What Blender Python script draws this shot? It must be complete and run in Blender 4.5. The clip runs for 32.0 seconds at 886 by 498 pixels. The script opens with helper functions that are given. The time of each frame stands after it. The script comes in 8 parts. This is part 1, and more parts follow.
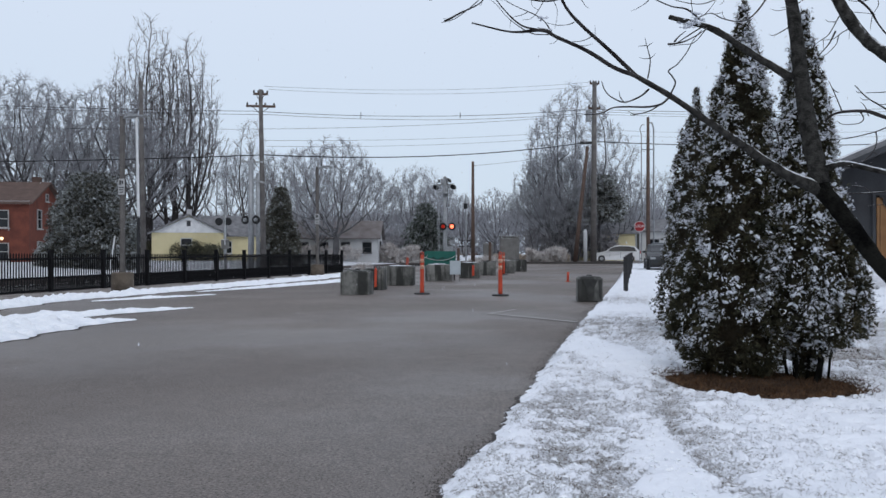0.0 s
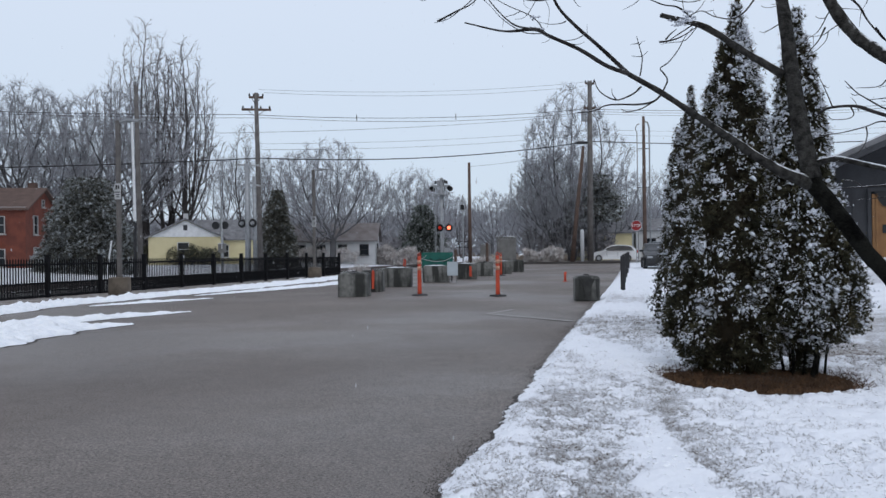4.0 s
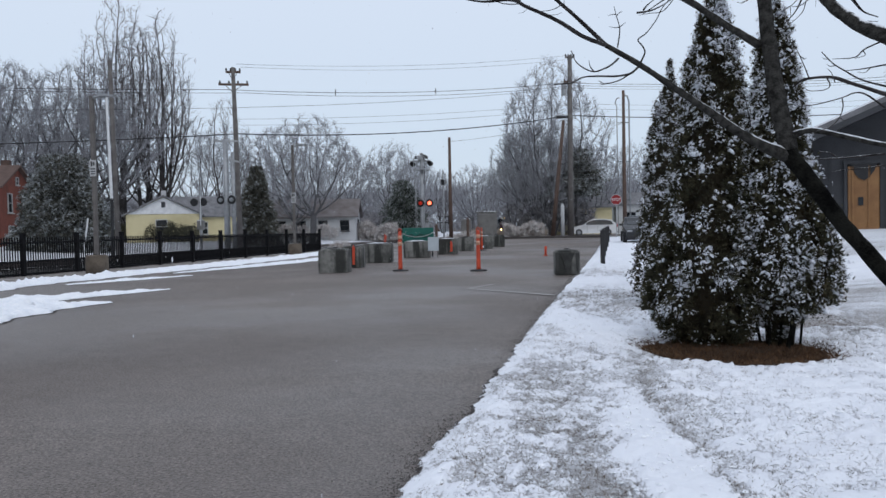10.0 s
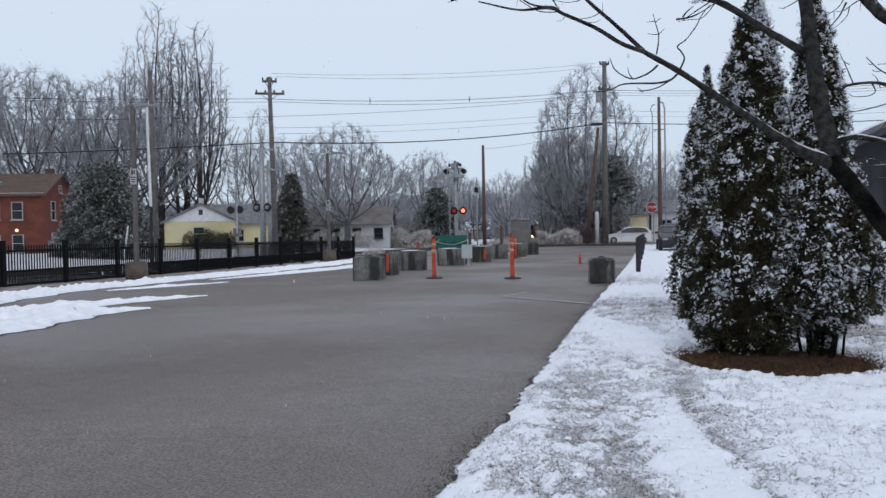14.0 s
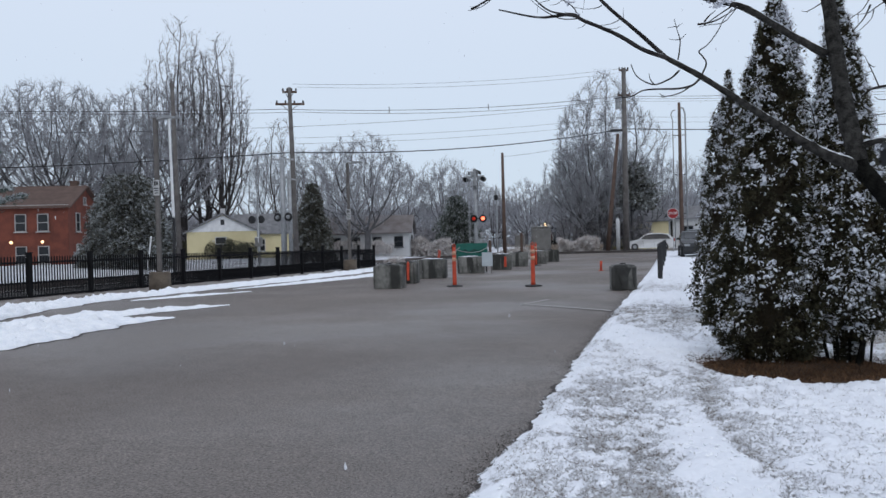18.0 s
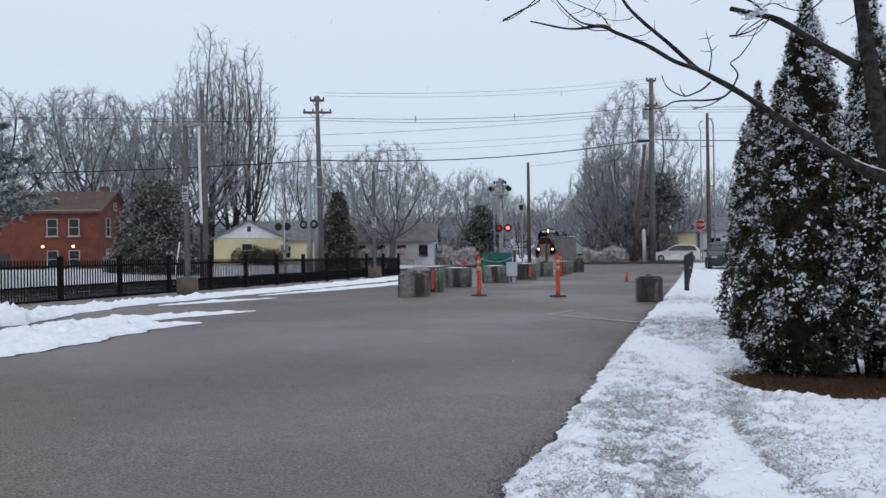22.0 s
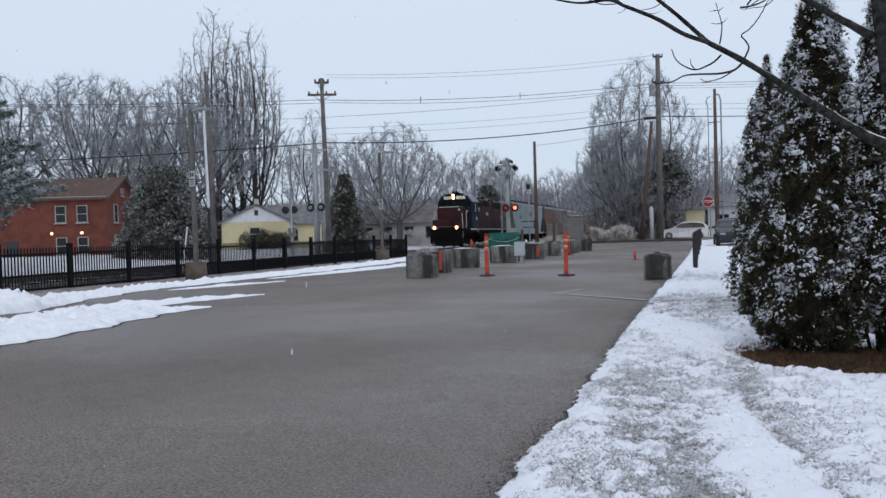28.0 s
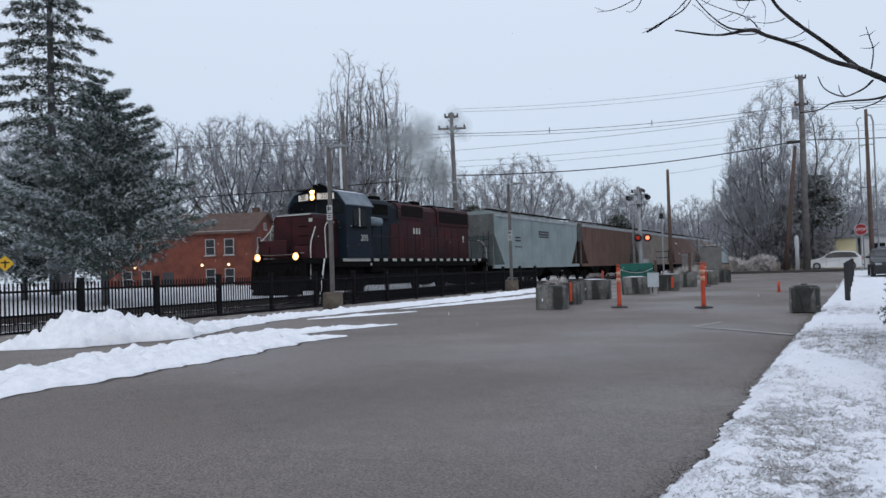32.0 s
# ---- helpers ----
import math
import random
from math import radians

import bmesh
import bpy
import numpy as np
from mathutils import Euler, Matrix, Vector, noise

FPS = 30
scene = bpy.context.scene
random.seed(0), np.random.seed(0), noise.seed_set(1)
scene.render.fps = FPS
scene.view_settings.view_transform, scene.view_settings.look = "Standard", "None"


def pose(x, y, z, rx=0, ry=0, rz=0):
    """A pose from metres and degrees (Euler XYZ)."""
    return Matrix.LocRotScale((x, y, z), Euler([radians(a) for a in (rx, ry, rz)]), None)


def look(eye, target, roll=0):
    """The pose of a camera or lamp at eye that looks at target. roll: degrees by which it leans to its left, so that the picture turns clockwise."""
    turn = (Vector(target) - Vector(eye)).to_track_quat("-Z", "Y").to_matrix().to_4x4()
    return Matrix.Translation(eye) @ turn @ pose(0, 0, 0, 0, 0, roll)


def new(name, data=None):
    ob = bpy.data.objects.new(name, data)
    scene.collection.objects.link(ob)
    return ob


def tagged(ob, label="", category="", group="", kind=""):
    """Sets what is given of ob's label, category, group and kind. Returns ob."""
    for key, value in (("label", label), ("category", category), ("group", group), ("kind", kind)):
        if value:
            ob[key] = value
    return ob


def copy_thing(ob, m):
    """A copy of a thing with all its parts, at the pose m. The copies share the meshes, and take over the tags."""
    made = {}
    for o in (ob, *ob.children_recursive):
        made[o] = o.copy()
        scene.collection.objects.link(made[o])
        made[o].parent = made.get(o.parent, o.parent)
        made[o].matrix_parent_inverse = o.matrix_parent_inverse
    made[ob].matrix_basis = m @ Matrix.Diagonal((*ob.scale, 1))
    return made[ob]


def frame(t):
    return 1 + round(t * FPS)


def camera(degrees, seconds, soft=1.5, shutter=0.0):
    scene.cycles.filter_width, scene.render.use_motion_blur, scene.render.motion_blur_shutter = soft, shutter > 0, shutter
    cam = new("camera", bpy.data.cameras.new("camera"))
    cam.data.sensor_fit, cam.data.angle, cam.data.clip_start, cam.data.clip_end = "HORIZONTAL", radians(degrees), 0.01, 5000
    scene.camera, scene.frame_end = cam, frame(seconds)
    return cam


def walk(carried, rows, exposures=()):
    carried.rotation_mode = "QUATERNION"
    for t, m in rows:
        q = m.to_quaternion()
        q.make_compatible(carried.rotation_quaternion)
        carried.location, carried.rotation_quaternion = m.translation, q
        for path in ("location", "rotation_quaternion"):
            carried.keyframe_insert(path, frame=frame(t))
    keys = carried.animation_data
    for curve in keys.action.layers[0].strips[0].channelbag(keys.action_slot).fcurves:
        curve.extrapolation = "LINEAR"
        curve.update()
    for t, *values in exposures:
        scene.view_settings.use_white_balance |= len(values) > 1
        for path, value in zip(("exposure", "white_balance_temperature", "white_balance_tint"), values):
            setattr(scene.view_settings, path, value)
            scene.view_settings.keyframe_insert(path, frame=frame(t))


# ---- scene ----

# ---- camera and its walk ----
cam = camera(59.6, 32.0, soft=1.5)
# seconds, eye x, y, z, pitch, roll, heading (degrees)
PATH = [
    (0, 0.015, 0.090, 1.213, -0.00, -0.08, 14.13),
    (0.5, 0.013, 0.089, 1.210, -0.11, -0.28, 14.47),
    (1, 0.013, 0.083, 1.211, 0.15, -0.25, 14.90),
    (1.5, 0.017, 0.078, 1.208, 0.56, -0.09, 14.73),
    (2, 0.024, 0.081, 1.209, 0.93, -0.17, 14.30),
    (2.5, 0.024, 0.071, 1.206, 1.41, -0.28, 13.97),
    (4.5, 0.024, 0.076, 1.203, -0.83, -0.93, 14.02),
    (5, 0.026, 0.089, 1.204, -1.73, -1.04, 14.18),
    (5.5, 0.026, 0.091, 1.199, -2.06, -0.85, 13.79),
    (6, 0.026, 0.101, 1.199, -2.64, -0.95, 13.42),
    (6.5, 0.027, 0.102, 1.201, -2.33, -1.08, 13.38),
    (7, 0.025, 0.096, 1.201, -2.13, -0.97, 13.30),
    (7.5, 0.025, 0.095, 1.200, -1.96, -0.98, 13.29),
    (8, 0.027, 0.095, 1.199, -1.89, -1.00, 13.27),
    (8.5, 0.028, 0.094, 1.203, -1.73, -1.19, 13.30),
    (9, 0.030, 0.086, 1.203, -1.48, -1.31, 13.24),
    (9.5, 0.030, 0.094, 1.198, -1.65, -1.24, 13.06),
    (10, 0.032, 0.092, 1.199, -1.74, -1.14, 12.55),
    (10.5, 0.026, 0.093, 1.204, -1.29, -0.79, 13.20),
    (11, 0.023, 0.082, 1.201, -0.75, -0.54, 14.38),
    (11.5, 0.022, 0.087, 1.200, -0.84, -0.63, 14.48),
    (12, 0.022, 0.084, 1.202, -0.73, -0.81, 14.62),
    (12.5, 0.022, 0.082, 1.203, -0.43, -0.90, 14.68),
    (13, 0.022, 0.076, 1.199, -0.63, -1.11, 14.82),
    (13.5, 0.017, 0.082, 1.195, -0.87, -1.00, 14.96),
    (14, 0.020, 0.081, 1.199, -1.13, -1.06, 15.00),
    (14.5, 0.020, 0.081, 1.199, -1.26, -1.27, 14.94),
    (16.5, 0.016, 0.090, 1.199, -1.23, -1.63, 16.24),
    (17, 0.013, 0.087, 1.199, -0.92, -1.58, 16.31),
    (17.5, 0.011, 0.086, 1.199, -0.65, -1.57, 16.42),
    (18, 0.014, 0.078, 1.199, -0.50, -1.53, 16.47),
    (18.5, 0.012, 0.080, 1.199, -0.49, -1.42, 16.50),
    (19, 0.015, 0.079, 1.200, -0.47, -1.45, 16.38),
    (19.5, 0.012, 0.081, 1.198, -0.47, -1.53, 16.54),
    (20, 0.015, 0.078, 1.200, -0.39, -1.50, 16.86),
    (20.5, 0.011, 0.079, 1.199, -0.29, -1.50, 17.00),
    (21, 0.008, 0.072, 1.197, -0.15, -1.33, 17.29),
    (21.5, 0.015, 0.085, 1.203, 0.15, -1.81, 16.41),
    (22, 0.005, 0.059, 1.199, 0.20, -0.85, 18.26),
    (22.5, 0.006, 0.059, 1.199, -0.23, -1.04, 18.23),
    (23, 0.005, 0.062, 1.198, -0.49, -1.68, 18.26),
    (23.5, 0.004, 0.072, 1.195, -1.15, -1.94, 17.76),
    (24, 0.002, 0.078, 1.196, -1.69, -1.93, 18.11),
    (24.5, -0.000, 0.078, 1.197, -1.47, -2.04, 18.32),
    (25, -0.001, 0.071, 1.196, -1.23, -2.03, 18.19),
    (25.5, -0.007, 0.073, 1.194, -1.24, -1.95, 18.08),
    (27.5, -0.006, 0.077, 1.196, -1.45, -1.80, 18.41),
    (28, -0.006, 0.069, 1.195, -1.20, -1.73, 18.83),
    (28.5, -0.010, 0.064, 1.197, -0.96, -1.70, 19.18),
    (29, -0.010, 0.063, 1.195, -0.79, -1.44, 19.23),
    (29.5, -0.010, 0.062, 1.197, -0.55, -1.04, 19.29),
    (30, -0.009, 0.057, 1.199, -0.30, -0.94, 19.52),
    (30.5, -0.008, 0.042, 1.199, 0.09, -1.00, 19.90),
    (31, -0.011, 0.032, 1.199, 0.59, -1.40, 21.01),
    (31.5, -0.014, 0.011, 1.198, 0.92, -1.69, 24.09),
    (32, -0.008, -0.000, 1.204, 1.38, -1.85, 28.25),
]
walk(cam, [(t, pose(x, y, z, 0, 0, head) @ pose(0, 0, 0, 90 + pitch) @ pose(0, 0, 0, 0, 0, roll))
           for t, x, y, z, pitch, roll, head in PATH], exposures=[(0, 0.0), (32, 0.0)])

# ---- world and light: a closed winter overcast ----
world = bpy.data.worlds.new("overcast")
scene.world = world
world.use_nodes = True
wn, wl = world.node_tree.nodes, world.node_tree.links
bg = wn["Background"]
sky = wn.new("ShaderNodeTexSky")
sky.sky_type, sky.sun_disc = "NISHITA", False
sky.sun_elevation, sky.sun_rotation = radians(28), radians(150)
sky_dim = wn.new("ShaderNodeMix")
sky_dim.data_type = "RGBA"
sky_dim.inputs[0].default_value = 0.90
sky_low = wn.new("ShaderNodeMix")
sky_low.data_type, sky_low.blend_type = "RGBA", "MULTIPLY"
sky_low.inputs[0].default_value = 1.0
sky_low.inputs[7].default_value = (0.10, 0.10, 0.10, 1)
grad = wn.new("ShaderNodeTexCoord")
sep = wn.new("ShaderNodeSeparateXYZ")
ramp = wn.new("ShaderNodeValToRGB")
ramp.color_ramp.elements[0].position, ramp.color_ramp.elements[0].color = 0.0, (0.605, 0.715, 0.850, 1)
ramp.color_ramp.elements[1].position, ramp.color_ramp.elements[1].color = 0.45, (0.770, 0.850, 1.0, 1)
wl.new(grad.outputs["Generated"], sep.inputs[0])
wl.new(sep.outputs["Z"], ramp.inputs[0])
wl.new(sky.outputs[0], sky_low.inputs[6])
wl.new(sky_low.outputs[2], sky_dim.inputs[6])
wl.new(ramp.outputs[0], sky_dim.inputs[7])
wl.new(sky_dim.outputs[2], bg.inputs[0])
bg.inputs[1].default_value = 1.0
sun_data = bpy.data.lights.new("sun", "SUN")
sun_data.energy, sun_data.angle, sun_data.color = 0.5, radians(40), (1.0, 0.96, 0.92)
sun = new("sun", sun_data)
sun.matrix_basis = look((10, -20, 30), (0, 10, 0))

# ---- materials ----


def mat(name, base, rough=0.7, metal=0.0, alt=None, scale=6.0, fine=60.0, bump=0.15, mix=0.5, snow=0.0, spec=0.4,
        island=0.0, random_ob=0.0, emit=None, power=0.0, dist=0.01):
    """A procedural surface: two scales of noise between base and alt, a fine relief, and snow that lies on up-facing sides."""
    m = bpy.data.materials.new(name)
    m.use_nodes = True
    n, l = m.node_tree.nodes, m.node_tree.links
    b = n["Principled BSDF"]
    b.inputs["Roughness"].default_value = rough
    b.inputs["Metallic"].default_value = metal
    b.inputs["Specular IOR Level"].default_value = spec
    co = n.new("ShaderNodeTexCoord")
    n1, n2 = n.new("ShaderNodeTexNoise"), n.new("ShaderNodeTexNoise")
    n1.inputs["Scale"].default_value, n1.inputs["Detail"].default_value = scale, 5
    n2.inputs["Scale"].default_value, n2.inputs["Detail"].default_value = fine, 3
    l.new(co.outputs["Object"], n1.inputs["Vector"])
    l.new(co.outputs["Object"], n2.inputs["Vector"])
    add = n.new("ShaderNodeMath")
    add.operation = "MULTIPLY_ADD"
    add.inputs[1].default_value = 0.45
    l.new(n2.outputs[0], add.inputs[0])
    l.new(n1.outputs[0], add.inputs[2])
    sharp = n.new("ShaderNodeMapRange")
    sharp.inputs[1].default_value, sharp.inputs[2].default_value = 0.73 - mix * 0.35, 0.73 + mix * 0.35
    l.new(add.outputs[0], sharp.inputs[0])
    mx = n.new("ShaderNodeMix")
    mx.data_type = "RGBA"
    mx.inputs[6].default_value = (*base, 1)
    mx.inputs[7].default_value = (*(alt or [c * 0.7 for c in base]), 1)
    l.new(sharp.outputs[0], mx.inputs[0])
    out = mx.outputs[2]
    if island or random_ob:
        rnd = n.new("ShaderNodeNewGeometry" if island else "ShaderNodeObjectInfo")
        hv = n.new("ShaderNodeHueSaturation")
        mr = n.new("ShaderNodeMapRange")
        mr.inputs[3].default_value, mr.inputs[4].default_value = 1 - (island or random_ob), 1 + (island or random_ob)
        l.new(rnd.outputs["Random Per Island" if island else "Random"], mr.inputs[0])
        l.new(mr.outputs[0], hv.inputs["Value"])
        l.new(out, hv.inputs["Color"])
        out = hv.outputs[0]
    if snow:
        geo = n.new("ShaderNodeNewGeometry")
        sx = n.new("ShaderNodeSeparateXYZ")
        l.new(geo.outputs["Normal"], sx.inputs[0])
        ad = n.new("ShaderNodeMath")
        ad.operation = "MULTIPLY_ADD"
        ad.inputs[1].default_value = 0.9
        l.new(n1.outputs[0], ad.inputs[0])
        l.new(sx.outputs["Z"], ad.inputs[2])
        mr = n.new("ShaderNodeMapRange")
        mr.inputs[1].default_value, mr.inputs[2].default_value = 1.35 - snow, 1.55 - snow
        l.new(ad.outputs[0], mr.inputs[0])
        ms = n.new("ShaderNodeMix")
        ms.data_type = "RGBA"
        ms.inputs[7].default_value = (0.80, 0.82, 0.85, 1)
        l.new(mr.outputs[0], ms.inputs[0])
        l.new(out, ms.inputs[6])
        out = ms.outputs[2]
    l.new(out, b.inputs["Base Color"])
    if bump:
        bp = n.new("ShaderNodeBump")
        bp.inputs["Strength"].default_value, bp.inputs["Distance"].default_value = bump, dist
        l.new(add.outputs[0], bp.inputs["Height"])
        l.new(bp.outputs[0], b.inputs["Normal"])
    if emit:
        b.inputs["Emission Color"].default_value = (*emit, 1)
        b.inputs["Emission Strength"].default_value = power
    return m


def glass(name, tint=(0.012, 0.014, 0.017), rough=0.12):
    m = mat(name, tint, rough, 0.0, [c * 1.3 for c in tint], 1.0, 8.0, 0.0, spec=0.35)
    return m


M = {}
M["asphalt"] = None
M["asphalt_edge"] = mat("asphalt_crumbs", (0.034, 0.031, 0.030), 0.9, 0, (0.085, 0.076, 0.072), 12, 120, 0.8, 0.8, island=0.4, spec=0.2)
M["snow"] = mat("snow", (0.94, 0.95, 0.97), 0.75, 0, (0.80, 0.83, 0.88), 7.0, 40.0, 0.8, 0.6, spec=0.25, dist=0.05)
M["dirty_snow"] = mat("trodden_snow", (0.80, 0.82, 0.86), 0.8, 0, (0.50, 0.50, 0.52), 1.2, 25.0, 0.5, 0.6, spec=0.2, dist=0.02)
M["concrete"] = mat("concrete_block", (0.20, 0.198, 0.186), 0.9, 0, (0.085, 0.086, 0.080), 2.0, 11, 0.7, 0.38, random_ob=0.25)
def run_off(m, dark, wide=7.0, tall=0.9):
    """Dark run-off streaks that trail down a surface."""
    n, l = m.node_tree.nodes, m.node_tree.links
    b = n["Principled BSDF"]
    src = b.inputs["Base Color"].links[0].from_socket
    co, mp, nz, mr, mx = n.new("ShaderNodeTexCoord"), n.new("ShaderNodeMapping"), n.new("ShaderNodeTexNoise"), n.new("ShaderNodeMapRange"), n.new("ShaderNodeMix")
    oi, va = n.new("ShaderNodeObjectInfo"), n.new("ShaderNodeVectorMath")
    va.operation = "ADD"
    l.new(co.outputs["Object"], mp.inputs["Vector"])
    mp.inputs["Scale"].default_value = (wide, wide, tall)
    l.new(mp.outputs[0], va.inputs[0])
    sc = n.new("ShaderNodeMath")
    sc.operation = "MULTIPLY"
    sc.inputs[1].default_value = 40
    l.new(oi.outputs["Random"], sc.inputs[0])
    l.new(sc.outputs[0], va.inputs[1])
    l.new(va.outputs[0], nz.inputs["Vector"])
    nz.inputs["Scale"].default_value, nz.inputs["Detail"].default_value = 1.0, 3
    mr.inputs[1].default_value, mr.inputs[2].default_value, mr.inputs[4].default_value = .45, .57, .9
    l.new(nz.outputs[0], mr.inputs[0])
    mx.data_type = "RGBA"
    mx.inputs[7].default_value = (*dark, 1)
    l.new(mr.outputs[0], mx.inputs[0])
    l.new(src, mx.inputs[6])
    l.new(mx.outputs[2], b.inputs["Base Color"])


run_off(M["concrete"], (.022, .023, .021), 4.0, 0.7)
M["roof_frost"] = mat("frosted_shingles", (0.12, 0.10, 0.094), 0.9, 0, (0.20, 0.185, 0.185), 0.7, 30, 0.4)
M["wet"] = mat("wet_concrete", (0.014, 0.014, 0.013), 0.6, 0, (0.04, 0.04, 0.037), 6, 50, 0.3)
M["grey_concrete"] = mat("weathered_concrete", (0.135, 0.108, 0.082), 0.9, 0, (0.07, 0.056, 0.044), 4, 40, 0.4)
M["orange"] = mat("orange_plastic", (0.55, 0.068, 0.028), 0.55, 0, (0.40, 0.052, 0.024), 5, 40, 0.1)
M["white_band"] = mat("reflective_band", (0.58, 0.36, 0.26), 0.45, 0, (0.48, 0.22, 0.14), 30, 90, 0.05)
M["rubber"] = mat("black_rubber", (0.022, 0.022, 0.024), 0.8, 0, (0.04, 0.04, 0.042), 12, 60, 0.3)
M["fence"] = mat("black_fence_paint", (0.006, 0.006, 0.007), 0.75, 0.0, (0.012, 0.012, 0.014), 8, 60, 0.1, spec=0.12)
M["wood_pole"] = mat("weathered_pole_wood", (0.150, 0.139, 0.132), 0.9, 0, (0.092, 0.084, 0.080), 3, 22, 0.5)
M["brown_pole"] = mat("brown_pole_wood", (0.125, 0.083, 0.066), 0.9, 0, (0.080, 0.055, 0.045), 3, 22, 0.5)
M["galv"] = mat("galvanised_steel", (0.36, 0.37, 0.38), 0.5, 0.6, (0.26, 0.27, 0.28), 4, 40, 0.1)
M["white_paint"] = mat("white_paint", (0.72, 0.73, 0.74), 0.5, 0, (0.60, 0.61, 0.62), 3, 30, 0.08)
M["sign_grey"] = mat("weathered_sign_sheet", (0.46, 0.47, 0.47), 0.6, 0, (0.36, 0.36, 0.36), 6, 40, 0.05)
M["dark_metal"] = mat("dark_metal", (0.03, 0.03, 0.033), 0.55, 0.5, (0.05, 0.05, 0.052), 6, 60, 0.15)
M["cable"] = mat("cable", (0.02, 0.02, 0.022), 0.6, 0, (0.03, 0.03, 0.033), 10, 50, 0.0)
M["red_lamp"] = mat("red_lamp_lens", (0.5, 0.02, 0.01), 0.3, 0, (0.4, 0.02, 0.01), 30, 90, 0, emit=(1.0, 0.06, 0.03), power=0.22)
M["red_lamp_hot"] = mat("red_lamp_lens_lit", (0.6, 0.05, 0.02), 0.3, 0, (0.6, 0.05, 0.02), 30, 90, 0, emit=(1.0, 0.16, 0.08), power=3.5)
M["trim_grey"] = mat("weathered_window_paint", (0.42, 0.41, 0.40), 0.7, 0, (0.32, 0.31, 0.30), 3, 30, 0.1)
M["lamp_glow"] = mat("warm_headlamp_lens", (0.9, 0.8, 0.6), 0.3, 0, (0.9, 0.8, 0.6), 30, 90, 0, emit=(1.0, 0.62, 0.26), power=22.0)
# emissive amber for discs added behind the lenses, standing in for their halo
M["lamp_halo"] = mat("amber_lamp_halo", (0.6, 0.45, 0.25), 0.3, 0, (0.5, 0.36, 0.2), 30, 90, 0, emit=(1.0, 0.47, 0.13), power=2.6)
M["house_lamp"] = mat("house_lamp_glass", (0.9, 0.8, 0.6), 0.3, 0, (0.9, 0.8, 0.6), 30, 90, 0, emit=(1.0, 0.62, 0.30), power=1.7)
M["green_panel"] = mat("green_sheet", (0.008, 0.115, 0.090), 0.6, 0, (0.006, 0.085, 0.066), 3, 30, 0.1)
M["green_dark"] = mat("dark_green_paint", (0.003, 0.022, 0.017), 0.6, 0, (0.004, 0.03, 0.023), 3, 30, 0.1)
M["pale_panel"] = mat("pale_grey_board", (0.42, 0.47, 0.50), 0.6, 0, (0.36, 0.40, 0.43), 3, 30, 0.1)
M["cabinet"] = mat("grey_cabinet_paint", (0.18, 0.178, 0.17), 0.6, 0.1, (0.13, 0.125, 0.12), 3, 30, 0.08, snow=0.25)
# bark and frosted twigs also carry distance haze: paler, slightly blue colours
M["bark"] = mat("haze_paled_bark", (0.110, 0.109, 0.114), 0.95, 0, (0.058, 0.056, 0.058), 3, 26, 0.6)
M["twig"] = mat("frosted_hazy_twigs", (0.34, 0.345, 0.37), 0.9, 0, (0.16, 0.16, 0.17), 0.8, 12, 0.0, 0.8)
M["bark_dark"] = mat("dark_furrowed_bark", (0.075, 0.068, 0.068), 0.95, 0, (0.038, 0.034, 0.034), 3, 26, 0.6)
M["twig_brown"] = mat("thinly_frosted_twigs", (0.22, 0.21, 0.22), 0.9, 0, (0.085, 0.078, 0.08), 0.8, 12, 0.0, 0.8)
M["twig_dark"] = mat("grey_undergrowth_twigs", (0.32, 0.31, 0.325), 0.9, 0, (0.19, 0.18, 0.185), 0.8, 12, 0.0, 0.8)
M["near_bark"] = mat("near_black_bark", (0.0025, 0.0025, 0.0024), 0.95, 0, (0.013, 0.013, 0.011), 16, 120, 1.0, 0.32, dist=0.02, spec=0.05)
M["near_limb"] = mat("lichen_grey_bark", (0.016, 0.015, 0.014), 0.95, 0, (0.062, 0.060, 0.055), 44, 160, 1.0, 0.55, dist=0.015, spec=0.05, snow=0.32)
M["near_twig"] = mat("thin_branch_bark", (0.012, 0.010, 0.010), 0.9, 0, (0.050, 0.046, 0.045), 16, 80, 0.6, 0.5, dist=0.006, spec=0.1, snow=0.08)
M["thuja"] = mat("arborvitae_leaf", (0.026, 0.029, 0.018), 0.85, 0, (0.068, 0.058, 0.033), 7, 45, 0.0, 0.7, island=0.6, spec=0.2)
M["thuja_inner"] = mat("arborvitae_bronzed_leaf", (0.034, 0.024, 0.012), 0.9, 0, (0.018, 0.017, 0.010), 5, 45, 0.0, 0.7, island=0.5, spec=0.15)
M["thuja_core"] = mat("arborvitae_dark_core", (0.018, 0.016, 0.010), 0.95, 0, (0.035, 0.026, 0.014), 9, 60, 0.6)
M["clump"] = mat("clinging_snow", (0.72, 0.74, 0.79), 0.85, 0, (0.50, 0.53, 0.58), 14, 60, 0.2, spec=0.15)
M["needle"] = mat("conifer_needles", (0.046, 0.058, 0.046), 0.8, 0, (0.085, 0.098, 0.082), 0.7, 9, 0.0, 0.8, island=0.4)
M["needle_pine"] = mat("pine_needles", (0.046, 0.070, 0.058), 0.8, 0, (0.085, 0.115, 0.098), 0.9, 9, 0.0, 0.8, island=0.4)
M["needle_brown"] = mat("bronzed_conifer_needles", (0.058, 0.056, 0.044), 0.8, 0, (0.105, 0.102, 0.084), 0.7, 9, 0.0, 0.8, island=0.4)
M["needle_dust"] = mat("dusted_needles", (0.19, 0.205, 0.20), 0.85, 0, (0.36, 0.385, 0.40), 0.9, 9, 0.0, 0.8, island=0.5)
